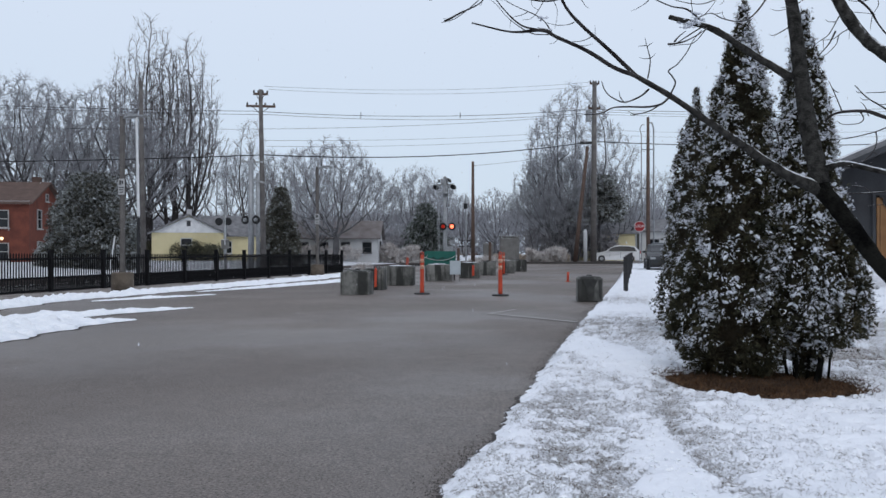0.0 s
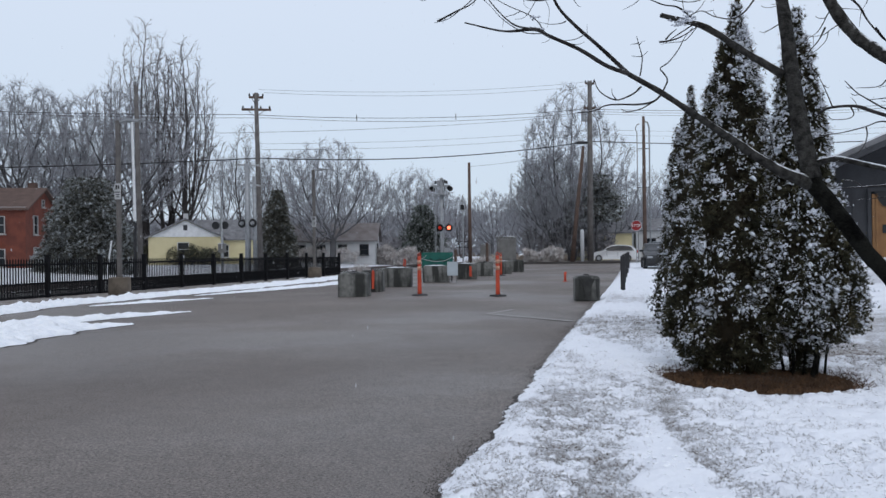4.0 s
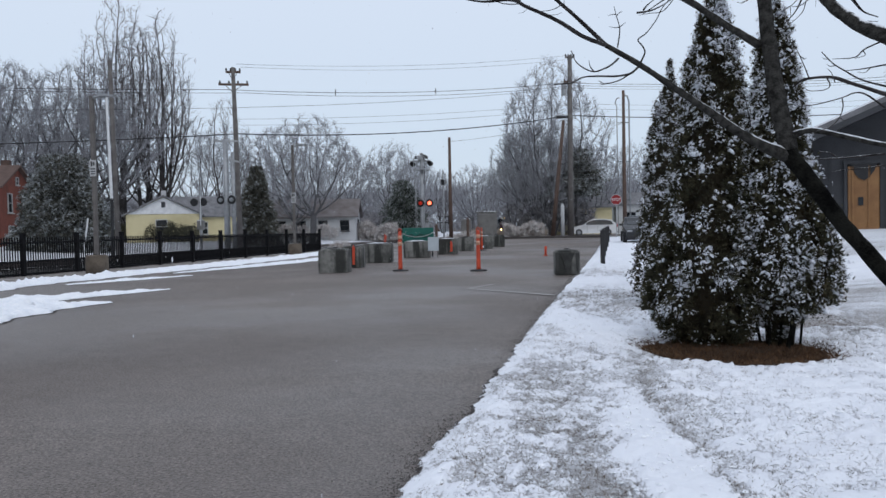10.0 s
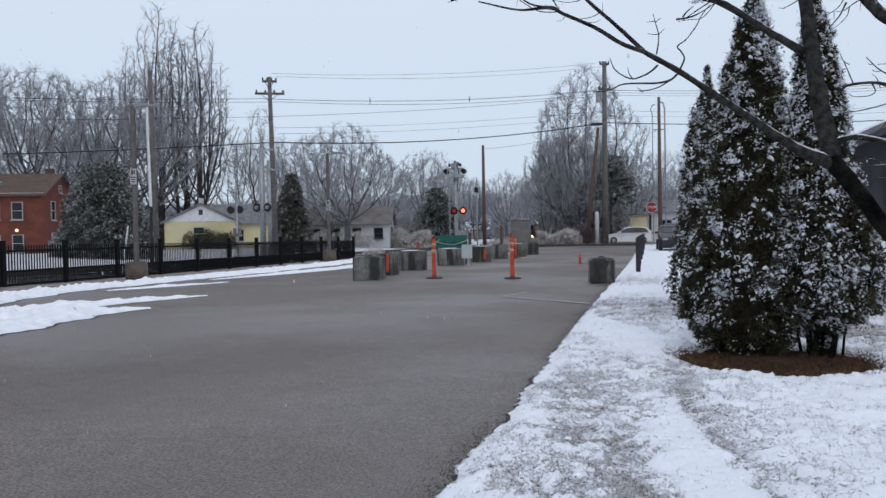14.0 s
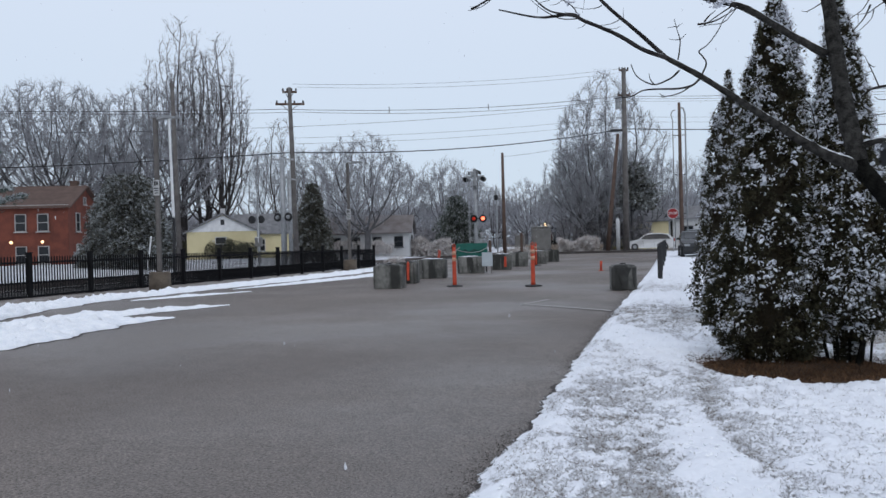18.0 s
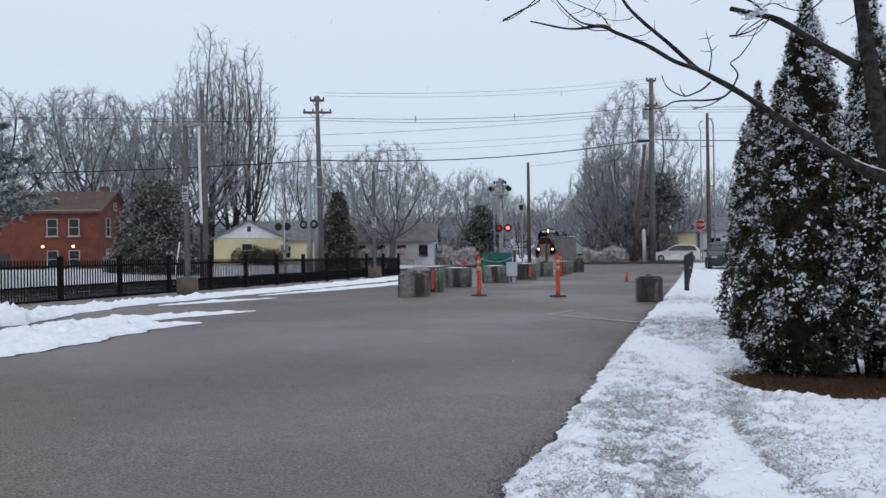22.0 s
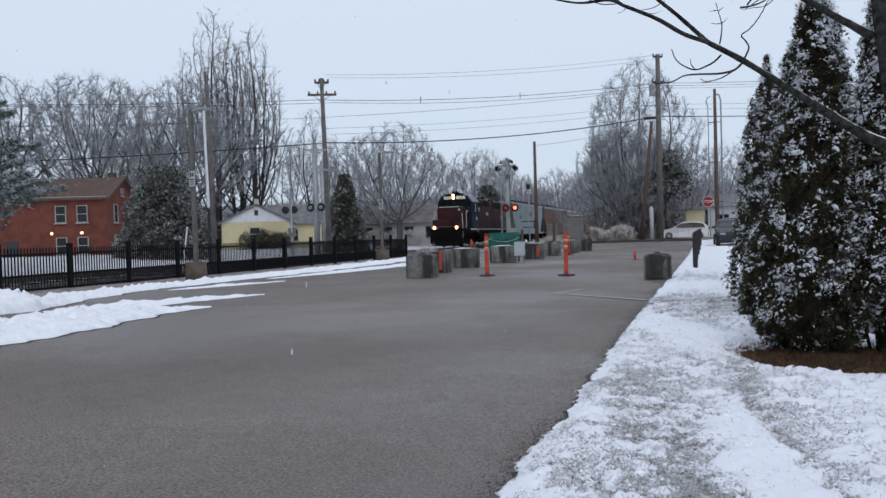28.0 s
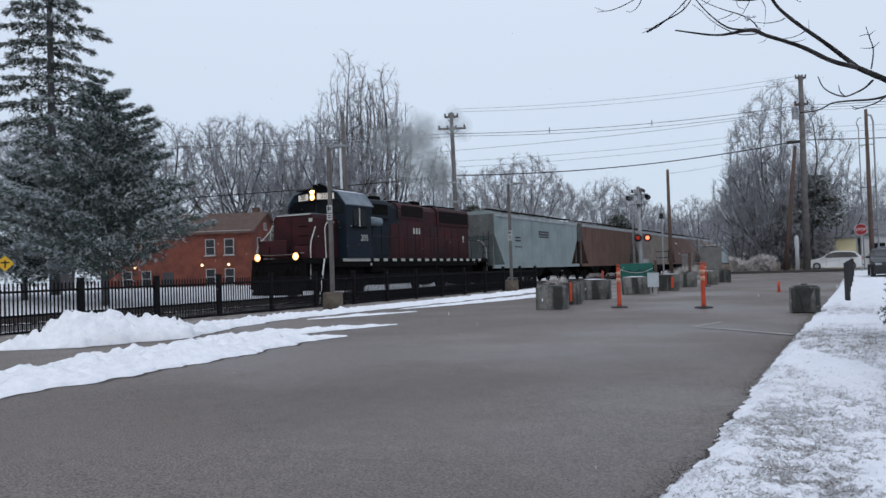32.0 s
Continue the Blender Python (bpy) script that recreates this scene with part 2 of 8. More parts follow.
M["needle_frost"] = mat("frosted_needles", (0.26, 0.29, 0.295), 0.85, 0, (0.48, 0.51, 0.53), 0.9, 9, 0.0, 0.8, island=0.35)
# both litter browns are toned down for the shade below the shrubs
M["scales"] = mat("loose_brown_scales", (0.115, 0.058, 0.026), 0.95, 0, (0.030, 0.018, 0.010), 5, 90, 0.0, 0.8, island=0.6)
M["mulch"] = mat("brown_litter_in_shade", (0.062, 0.034, 0.017), 0.95, 0, (0.020, 0.013, 0.009), 4, 90, 0.9, 0.8, dist=0.02, island=0.4)
M["frost_grass"] = mat("frosty_dead_grass", (0.12, 0.095, 0.075), 0.95, 0, (0.34, 0.32, 0.31), 2.6, 30, 0.8, 0.5, dist=0.03)
M["grass"] = mat("winter_grass", (0.23, 0.19, 0.155), 0.9, 0, (0.115, 0.092, 0.072), 5, 40, 0.0, island=0.6)
M["brick_red"] = mat("red_brick", (0.185, 0.056, 0.036), 0.9, 0, (0.115, 0.037, 0.026), 1.5, 18, 0.3)
M["mortar"] = mat("mortar", (0.30, 0.12, 0.08), 0.95, 0, (0.24, 0.10, 0.065), 5, 40, 0.4)
M["roof_brown"] = mat("brown_shingles", (0.125, 0.082, 0.068), 0.95, 0, (0.09, 0.06, 0.05), 2, 20, 0.4)
M["roof_grey"] = mat("grey_shingles", (0.13, 0.13, 0.135), 0.95, 0, (0.22, 0.22, 0.23), 2, 20, 0.4)
M["yellow_wall"] = mat("pale_yellow_siding", (0.64, 0.57, 0.35), 0.8, 0, (0.57, 0.50, 0.30), 1, 14, 0.15)
M["white_wall"] = mat("white_siding", (0.52, 0.53, 0.54), 0.8, 0, (0.44, 0.45, 0.46), 1, 14, 0.15)
M["window"] = glass("dark_window_glass")
M["dark_wall"] = mat("dark_grey_siding", (0.050, 0.052, 0.058), 0.8, 0, (0.035, 0.036, 0.04), 1.5, 20, 0.2)
M["door_wood"] = mat("varnished_wood", (0.28, 0.145, 0.055), 0.55, 0, (0.20, 0.095, 0.036), 2, 26, 0.2)
M["cab_glass"] = mat("dark_cab_glass", (0.004, 0.005, 0.006), 0.2, 0, (0.008, 0.009, 0.010), 1, 8, 0.0, spec=0.12)
M["car_white"] = mat("white_car_paint", (0.78, 0.79, 0.80), 0.3, 0.0, (0.72, 0.73, 0.74), 1, 10, 0.0, spec=0.6)
M["car_dark"] = mat("dark_car_paint", (0.012, 0.014, 0.017), 0.4, 0.0, (0.018, 0.020, 0.023), 1, 10, 0.0, spec=0.4)
M["car_teal"] = mat("slate_car_paint", (0.022, 0.036, 0.044), 0.4, 0.0, (0.028, 0.042, 0.050), 1, 10, 0.0, spec=0.4)
M["tail_red"] = mat("tail_lamp", (0.35, 0.01, 0.01), 0.3, 0, (0.3, 0.01, 0.01), 9, 30, 0)
M["stop_red"] = mat("stop_sign_red", (0.27, 0.014, 0.017), 0.6, 0, (0.22, 0.012, 0.014), 4, 30, 0)
M["yellow_sign"] = mat("yellow_sign_sheet", (0.68, 0.40, 0.01), 0.5, 0, (0.6, 0.34, 0.01), 4, 30, 0)
M["black"] = mat("black_paint", (0.012, 0.012, 0.013), 0.6, 0, (0.02, 0.02, 0.022), 5, 40, 0.05)
M["line"] = mat("worn_road_line", (0.46, 0.44, 0.42), 0.85, 0, (0.25, 0.235, 0.23), 9, 60, 0.1, 0.7)
M["loco_red"] = mat("maroon_paint", (0.050, 0.0100, 0.0118), 0.65, 0.0, (0.019, 0.0068, 0.0082), 0.9, 12, 0.08, spec=0.22)
M["loco_blue"] = mat("slate_blue_paint", (0.0062, 0.0135, 0.0235), 0.65, 0.0, (0.0036, 0.0066, 0.0115), 0.9, 12, 0.08, spec=0.22)
M["loco_roof"] = mat("snow_dusted_roof", (0.20, 0.24, 0.28), 0.6, 0, (0.12, 0.15, 0.18), 2, 20, 0.1, snow=0.05)
M["loco_black"] = mat("grimy_black_steel", (0.003, 0.003, 0.003), 0.9, 0.0, (0.008, 0.0075, 0.007), 3, 25, 0.3, spec=0.08)
M["loco_white"] = mat("dirty_white_paint", (0.55, 0.54, 0.50), 0.6, 0, (0.35, 0.34, 0.31), 4, 30, 0.1)
M["hop_grey"] = mat("pale_green_grey_car_paint", (0.255, 0.305, 0.305), 0.65, 0.0, (0.19, 0.23, 0.23), 0.7, 6, 0.1)
M["hop_brown"] = mat("rust_brown_car_paint", (0.135, 0.072, 0.052), 0.75, 0.1, (0.09, 0.05, 0.04), 0.8, 8, 0.1)
M["hop_tan"] = mat("faded_tan_car_paint", (0.22, 0.185, 0.15), 0.75, 0.1, (0.16, 0.13, 0.11), 0.8, 8, 0.1)
# paler grey that paints the highlight along the cars' upper edges
M["hop_top"] = mat("highlit_car_edge", (0.36, 0.39, 0.40), 0.7, 0.0, (0.26, 0.28, 0.285), 1.5, 12, 0.1)
M["loco_grille"] = mat("sooty_grille", (0.012, 0.007, 0.008), 0.8, 0.0, (0.006, 0.005, 0.005), 6, 30, 0.2, spec=0.1)
M["hop_end"] = mat("grimy_car_end", (0.13, 0.14, 0.135), 0.8, 0.0, (0.075, 0.078, 0.075), 1.0, 8, 0.1)
M["rail"] = mat("rail_steel", (0.10, 0.075, 0.065), 0.5, 0.6, (0.14, 0.12, 0.11), 4, 30, 0.1)
M["tie"] = mat("creosoted_tie", (0.05, 0.042, 0.038), 0.95, 0, (0.08, 0.07, 0.065), 3, 30, 0.4, snow=0.35)
M["ballast"] = mat("dark_ballast", (0.06, 0.056, 0.054), 0.95, 0, (0.24, 0.235, 0.235), 1.2, 22, 0.8, 0.6, dist=0.04)
M["bush"] = mat("frosted_bush_twigs", (0.58, 0.57, 0.57), 0.9, 0, (0.34, 0.29, 0.26), 1.5, 14, 0, 0.8, island=0.25)
M["weed"] = mat("dry_weeds", (0.26, 0.20, 0.15), 0.9, 0, (0.38, 0.34, 0.30), 1.5, 14, 0, 0.8, island=0.25)
M["hedge"] = mat("hedge_leaf", (0.05, 0.055, 0.035), 0.9, 0, (0.09, 0.085, 0.06), 2, 14, 0, 0.8, island=0.4)

# ground under thuja and verge: snow worn thin over dead grass
def verge_material():
    m = mat("thin_snow_on_grass", (0.84, 0.86, 0.90), 0.8, 0, (0.76, 0.78, 0.83), 3, 40, 0.35, 0.7, spec=0.2, dist=0.02)
    n, l = m.node_tree.nodes, m.node_tree.links
    b = n["Principled BSDF"]
    old = b.inputs["Base Color"].links[0].from_socket
    co = n.new("ShaderNodeTexCoord")
    at = n.new("ShaderNodeAttribute")
    at.attribute_name = "worn"
    big, small = n.new("ShaderNodeTexNoise"), n.new("ShaderNodeTexNoise")
    big.inputs["Scale"].default_value, big.inputs["Detail"].default_value = 1.1, 4
    small.inputs["Scale"].default_value, small.inputs["Detail"].default_value = 62, 6
    small.inputs["Roughness"].default_value = 0.68
    l.new(co.outputs["Object"], big.inputs["Vector"])
    l.new(co.outputs["Object"], small.inputs["Vector"])
    a1, a2 = n.new("ShaderNodeMath"), n.new("ShaderNodeMath")
    a1.operation, a2.operation = "MULTIPLY_ADD", "MULTIPLY_ADD"
    a1.inputs[1].default_value = 0.50
    l.new(big.outputs[0], a1.inputs[0])
    l.new(at.outputs["Fac"], a1.inputs[2])
    a2.inputs[1].default_value = 1.9
    l.new(small.outputs[0], a2.inputs[0])
    l.new(a1.outputs[0], a2.inputs[2])
    mr = n.new("ShaderNodeMapRange")
    mr.inputs[1].default_value, mr.inputs[2].default_value = 1.56, 2.08
    l.new(a2.outputs[0], mr.inputs[0])
    gr = n.new("ShaderNodeMix")
    gr.data_type = "RGBA"
    gr.inputs[6].default_value, gr.inputs[7].default_value = (0.56, 0.53, 0.51, 1), (0.20, 0.165, 0.138, 1)
    tips = n.new("ShaderNodeTexNoise")
    tips.inputs["Scale"].default_value, tips.inputs["Detail"].default_value = 90, 4
    tm = n.new("ShaderNodeMapRange")
    tm.inputs[1].default_value, tm.inputs[2].default_value = 0.40, 0.62
    l.new(co.outputs["Object"], tips.inputs["Vector"])
    l.new(tips.outputs[0], tm.inputs[0])
    l.new(tm.outputs[0], gr.inputs[0])
    mx = n.new("ShaderNodeMix")
    mx.data_type = "RGBA"
    l.new(mr.outputs[0], mx.inputs[0])
    l.new(old, mx.inputs[6])
    l.new(gr.outputs[2], mx.inputs[7])
    l.new(mx.outputs[2], b.inputs["Base Color"])
    bp = n.new("ShaderNodeBump")
    bp.invert = True
    bp.inputs["Strength"].default_value, bp.inputs["Distance"].default_value = 0.8, 0.02
    l.new(mr.outputs[0], bp.inputs["Height"])
    l.new(b.inputs["Normal"].links[0].from_socket, bp.inputs["Normal"])
    l.new(bp.outputs[0], b.inputs["Normal"])
    return m


M["verge"] = verge_material()


def asphalt_material():
    """Old asphalt: broad damp and dry stains, and light stone chips in a dark binder."""
    m = mat("asphalt", (0.106, 0.091, 0.083), 0.72, 0, (0.196, 0.169, 0.151), 0.22, 6.0, 0.0, 0.9, spec=0.28)
    n, l = m.node_tree.nodes, m.node_tree.links
    b = n["Principled BSDF"]
    old = b.inputs["Base Color"].links[0].from_socket
    co = n.new("ShaderNodeTexCoord")
    chip, grit, damp = n.new("ShaderNodeTexVoronoi"), n.new("ShaderNodeTexNoise"), n.new("ShaderNodeTexNoise")
    chip.inputs["Scale"].default_value = 75
    grit.inputs["Scale"].default_value, grit.inputs["Detail"].default_value = 62, 6
    grit.inputs["Roughness"].default_value = 0.72
    damp.inputs["Scale"].default_value, damp.inputs["Detail"].default_value = 0.16, 6
    for q in (chip, grit, damp):
        l.new(co.outputs["Object"], q.inputs["Vector"])
    mr = n.new("ShaderNodeMapRange")
    mr.inputs[1].default_value, mr.inputs[2].default_value = 0.36, 0.64
    mr.inputs[3].default_value, mr.inputs[4].default_value = 0.30, 1.70
    l.new(grit.outputs[0], mr.inputs[0])
    hv = n.new("ShaderNodeHueSaturation")
    l.new(old, hv.inputs["Color"])
    l.new(mr.outputs[0], hv.inputs["Value"])
    cr = n.new("ShaderNodeMapRange")
    cr.inputs[1].default_value, cr.inputs[2].default_value, cr.inputs[3].default_value, cr.inputs[4].default_value = 0.72, 0.95, 0.0, 0.6
    l.new(chip.outputs["Color"], cr.inputs[0])
    mx = n.new("ShaderNodeMix")
    mx.data_type = "RGBA"
    mx.inputs[7].default_value = (0.24, 0.21, 0.20, 1)
    l.new(cr.outputs[0], mx.inputs[0])
    l.new(hv.outputs[0], mx.inputs[6])
    l.new(mx.outputs[2], b.inputs["Base Color"])
    rr = n.new("ShaderNodeMapRange")
    rr.inputs[1].default_value, rr.inputs[2].default_value, rr.inputs[3].default_value, rr.inputs[4].default_value = 0.42, 0.60, 0.45, 0.85
    l.new(damp.outputs[0], rr.inputs[0])
    l.new(rr.outputs[0], b.inputs["Roughness"])
    bp = n.new("ShaderNodeBump")
    bp.inputs["Strength"].default_value, bp.inputs["Distance"].default_value = 0.8, 0.006
    l.new(grit.outputs[0], bp.inputs["Height"])
    l.new(bp.outputs[0], b.inputs["Normal"])
    return m


M["asphalt"] = asphalt_material()

# ---- mesh tools ----


class Shape:
    """Collects faces of one part."""

    def __init__(self):
        self.v, self.f = [], []

    def add(self, verts, faces):
        k = len(self.v)
        self.v += [tuple(p) for p in verts]
        self.f += [tuple(i + k for i in q) for q in faces]
        return self

    def box(self, c, s, turn=None, cut=0.0):
        """A box with chamfered edges: centre, size, turn as a matrix."""
        hx, hy, hz = s[0] / 2, s[1] / 2, s[2] / 2
        if cut <= 0:
            pts = [Vector((x, y, z)) for z in (-hz, hz) for y in (-hy, hy) for x in (-hx, hx)]
            faces = [(0, 2, 3, 1), (4, 5, 7, 6), (0, 1, 5, 4), (2, 6, 7, 3), (0, 4, 6, 2), (1, 3, 7, 5)]
        else:
            cut = min(cut, hx * 0.8, hy * 0.8, hz * 0.8)
            pts, faces = [], []
            ix = {}
            for a, sx in enumerate((-1, 1)):
                for b_, sy in enumerate((-1, 1)):
                    for c_, sz in enumerate((-1, 1)):
                        for k in range(3):
                            p = [sx * (hx - cut), sy * (hy - cut), sz * (hz - cut)]
                            p[k] += (sx, sy, sz)[k] * cut
                            ix[a, b_, c_, k] = len(pts)
                            pts.append(Vector(p))
                        q = [ix[a, b_, c_, k] for k in range(3)]
                        faces.append(tuple(q if sx * sy * sz > 0 else q[::-1]))
            for k in range(3):
                o1, o2 = (k + 1) % 3, (k + 2) % 3
                for s_ in (0, 1):
                    q = []
                    for u, w in ((0, 0), (1, 0), (1, 1), (0, 1)):
                        key = [0, 0, 0]
                        key[k], key[o1], key[o2] = s_, u, w
                        q.append(ix[(*key, k)])
                    faces.append(tuple(q if s_ else q[::-1]))
                for u in (0, 1):
                    for w in (0, 1):
                        q = []
                        for e, kk in ((0, o1), (1, o1), (1, o2), (0, o2)):
                            key = [0, 0, 0]
                            key[k], key[o1], key[o2] = e, u, w
                            q.append(ix[(*key, kk)])
                        faces.append(tuple(q if (u == w) else q[::-1]))
        mtx = turn or Matrix.Identity(3)
        c = Vector(c)
        return self.add([c + mtx.to_3x3() @ p for p in pts], faces)

    def tube(self, pts, radii, n=8, caps=True):
        pts = [Vector(p) for p in pts]
        if not hasattr(radii, "__len__"):
            radii = [radii] * len(pts)
        vs, fs = [], []
        ref = Vector((0.31, 0.95, 0.11))
        for i, p in enumerate(pts):
            d = (pts[min(i + 1, len(pts) - 1)] - pts[max(i - 1, 0)]).normalized()
            if abs(d.dot(ref)) > 0.95:
                ref = Vector((0.95, 0.11, 0.31))
            a = d.cross(ref).normalized()
            b_ = d.cross(a)
            for k in range(n):
                t = 2 * math.pi * k / n
                vs.append(p + (a * math.cos(t) + b_ * math.sin(t)) * radii[i])
        for i in range(len(pts) - 1):
            for k in range(n):
                k2 = (k + 1) % n
                fs.append((i * n + k, (i + 1) * n + k, (i + 1) * n + k2, i * n + k2))
        if caps:
            fs.append(tuple(range(n)))
            fs.append(tuple(range((len(pts) - 1) * n, len(pts) * n))[::-1])
        return self.add(vs, fs)

    def prism(self, outline, lo, hi, axis="x"):
        """An outline of (a, b) drawn out from lo to hi along an axis; a, b are the other two axes in order."""
        def put(a, b_, h):
            return {"x": (h, a, b_), "y": (a, h, b_), "z": (a, b_, h)}[axis]
        n = len(outline)
        vs = [put(a, b_, lo) for a, b_ in outline] + [put(a, b_, hi) for a, b_ in outline]
        fs = [tuple(range(n)), tuple(range(n, 2 * n))[::-1]] + [(i, i + n, (i + 1) % n + n, (i + 1) % n) for i in range(n)]
        return self.add(vs, fs)

    def ball(self, c, r, squash=(1, 1, 1), n=8, m=6, rough=0.0, rng=None):
        vs, fs = [], []
        for j in range(m + 1):
            ph = math.pi * j / m
            for i in range(n):
                th = 2 * math.pi * i / n
                k = 1 + (rng.uniform(-rough, rough) if rng else 0)
                vs.append((c[0] + r * squash[0] * k * math.sin(ph) * math.cos(th), c[1] + r * squash[1] * k * math.sin(ph) * math.sin(th),
                           c[2] + r * squash[2] * k * math.cos(ph)))
        for j in range(m):
            for i in range(n):
                fs.append((j * n + i, (j + 1) * n + i, (j + 1) * n + (i + 1) % n, j * n + (i + 1) % n))
        return self.add(vs, fs)

    def mesh(self, name, material, smooth=False):
        me = bpy.data.meshes.new(name)
        me.from_pydata(self.v, [], self.f)
        bm = bmesh.new()
        bm.from_mesh(me)
        bmesh.ops.recalc_face_normals(bm, faces=bm.faces)
        bm.to_mesh(me)
        bm.free()
        me.materials.append(material)
        if smooth:
            me.polygons.foreach_set("use_smooth", [True] * len(me.polygons))
        return me


def part(name, shape, material, parent, label="", smooth=False, at=None):
    """One mesh object under a thing or part."""
    ob = new(name, shape.mesh(name, material, smooth) if isinstance(shape, Shape) else shape)
    ob.parent = parent
    if at is not None:
        ob.matrix_basis = at
    return tagged(ob, label)


def thing(name, m, label, category, group="", kind=""):
    ob = new(name)
    ob.empty_display_size = 0.2
    ob.matrix_basis = m
    return tagged(ob, label, category, group, kind)


def solo(name, shape, material, label, category="", group="", kind="", smooth=False, at=None):
    ob = new(name, shape.mesh(name, material, smooth) if isinstance(shape, Shape) else shape)
    if at is not None:
        ob.matrix_basis = at
    return tagged(ob, label, category, group, kind)


def soup(name, tris, material):
    """A mesh of loose triangles from an array (n, 3, 3)."""
    tris = np.asarray(tris, np.float32)
    n = len(tris)
    me = bpy.data.meshes.new(name)
    me.vertices.add(3 * n)
    me.loops.add(3 * n)
    me.polygons.add(n)
    me.vertices.foreach_set("co", tris.reshape(-1))
    me.loops.foreach_set("vertex_index", np.arange(3 * n, dtype=np.int32))
    me.polygons.foreach_set("loop_start", np.arange(0, 3 * n, 3, dtype=np.int32))
    me.polygons.foreach_set("loop_total", np.full(n, 3, np.int32))
    me.update(calc_edges=True)
    me.validate()
    me.materials.append(material)
    return me


def unit(a):
    return a / np.maximum(1e-9, np.linalg.norm(a, axis=-1, keepdims=True))


def sprays(rng, pos, ahead, size, blades=4, width=0.28, droop=0.0, spread=0.7):
    """Fans of narrow leaf triangles at pos, pointing ahead."""
    n = len(pos)
    ahead = unit(ahead)
    side = unit(np.cross(ahead, rng.normal(size=(n, 3))))
    out = []
    for k in range(blades):
        a = (k / max(1, blades - 1) - 0.5) * 2 * spread + rng.uniform(-0.15, 0.15, n)
        d = ahead * np.cos(a)[:, None] + side * np.sin(a)[:, None]
        d[:, 2] -= droop
        w = unit(np.cross(d, np.cross(ahead, side) + 0.3 * rng.normal(size=(n, 3))))
        s = (size * rng.uniform(0.7, 1.25, n))[:, None]
        base = pos - ahead * s * 0.2
        out.append(np.stack([base - w * s * width * 0.5, base + w * s * width * 0.5, base + d * s], 1))
    return np.concatenate(out)


def lumps(rng, pos, size, flat=0.55, up=None):
    """Small irregular lumps of clinging snow, eight triangles each."""
    n = len(pos)
    dirs = np.array([(1, 0, 0), (0, 1, 0), (-1, 0, 0), (0, -1, 0), (0, 0, 1), (0, 0, -1)], float)
    v = dirs[None] * rng.uniform(0.6, 1.4, (n, 6, 1)) + rng.uniform(-0.25, 0.25, (n, 6, 3))
    v[:, :, 2] *= flat
    v = v * np.reshape(size, (-1, 1, 1)) + pos[:, None]
    tri = [(0, 1, 4), (1, 2, 4), (2, 3, 4), (3, 0, 4), (1, 0, 5), (2, 1, 5), (3, 2, 5), (0, 3, 5)]
    return np.concatenate([np.stack([v[:, a], v[:, b_], v[:, c]], 1) for a, b_, c in tri])


def lump_mesh(name, rng, pos, size, material, flat=0.55):
    me = soup(name, lumps(rng, pos, size, flat), material)
    return me


def pads(name, rng, pos, up, level, length, material):
    """Rounded drooping pads of snow: each an irregular dome, longest along level, lying against up."""
    n, m = len(pos), 7
    up = unit(up)
    a = unit(level + .45 * rng.normal(size=(n, 3)))
    b_ = unit(np.cross(up, a))
    a = np.cross(b_, up)
    length = np.asarray(length)[:, None, None]
    wide = rng.uniform(.26, .52, (n, 1, 1))
    th = np.linspace(0, 2 * np.pi, m, endpoint=False)[None] + rng.uniform(0, 1, (n, 1))
    rows = []
    for rad, z in ((1.0, -.16), (.72, .20)):
        k = rad * rng.uniform(.68, 1.28, (n, m))
        v = a[:, None] * (k * np.cos(th))[..., None] + b_[:, None] * (k * np.sin(th))[..., None] * wide
        droop = np.array((0, 0, -.28)) * (k ** 2)[..., None]
        rows.append((v + up[:, None] * (z + rng.uniform(-.06, .06, (n, m)))[..., None] + droop) * length)
    rows.append(up[:, None] * rng.uniform(.24, .42, (n, 1, 1)) * length)
    rows.append(-up[:, None] * .30 * length)
    v = np.concatenate(rows, 1) + pos[:, None]
    f = []
    for i in range(m):
        j = (i + 1) % m
        f += [(i, j, m + j), (i, m + j, m + i), (m + i, m + j, 2 * m), (j, i, 2 * m + 1)]
    f = np.array(f, np.int32)[None] + (np.arange(n, dtype=np.int32) * (2 * m + 2))[:, None, None]
    me = bpy.data.meshes.new(name)
    nf = f.shape[0] * f.shape[1]
    me.vertices.add(v.shape[0] * v.shape[1])
    me.loops.add(3 * nf)
    me.polygons.add(nf)
    me.vertices.foreach_set("co", v.astype(np.float32).reshape(-1))
    me.loops.foreach_set("vertex_index", f.reshape(-1))
    me.polygons.foreach_set("loop_start", np.arange(0, 3 * nf, 3, dtype=np.int32))
    me.polygons.foreach_set("loop_total", np.full(nf, 3, np.int32))
    me.polygons.foreach_set("use_smooth", np.ones(nf, bool))
    me.update(calc_edges=True)
    me.validate()
    me.materials.append(material)
    return me


def smooth_line(pts, per=6):
    """Catmull-Rom through a few points."""
    p = [np.array(q, float) for q in pts]
    p = [2 * p[0] - p[1]] + p + [2 * p[-1] - p[-2]]
    out = []
    for i in range(1, len(p) - 2):
        for k in range(per):
            t = k / per
            out.append(0.5 * (2 * p[i] + (p[i + 1] - p[i - 1]) * t + (2 * p[i - 1] - 5 * p[i] + 4 * p[i + 1] - p[i + 2]) * t * t
                              + (3 * p[i] - p[i - 1] - 3 * p[i + 1] + p[i + 2]) * t ** 3))
    return [Vector(q) for q in out + [p[-2]]]


def ripple(x, y, s, amp, z=0.0):
    return amp * noise.noise(Vector((x * s, y * s, z)))

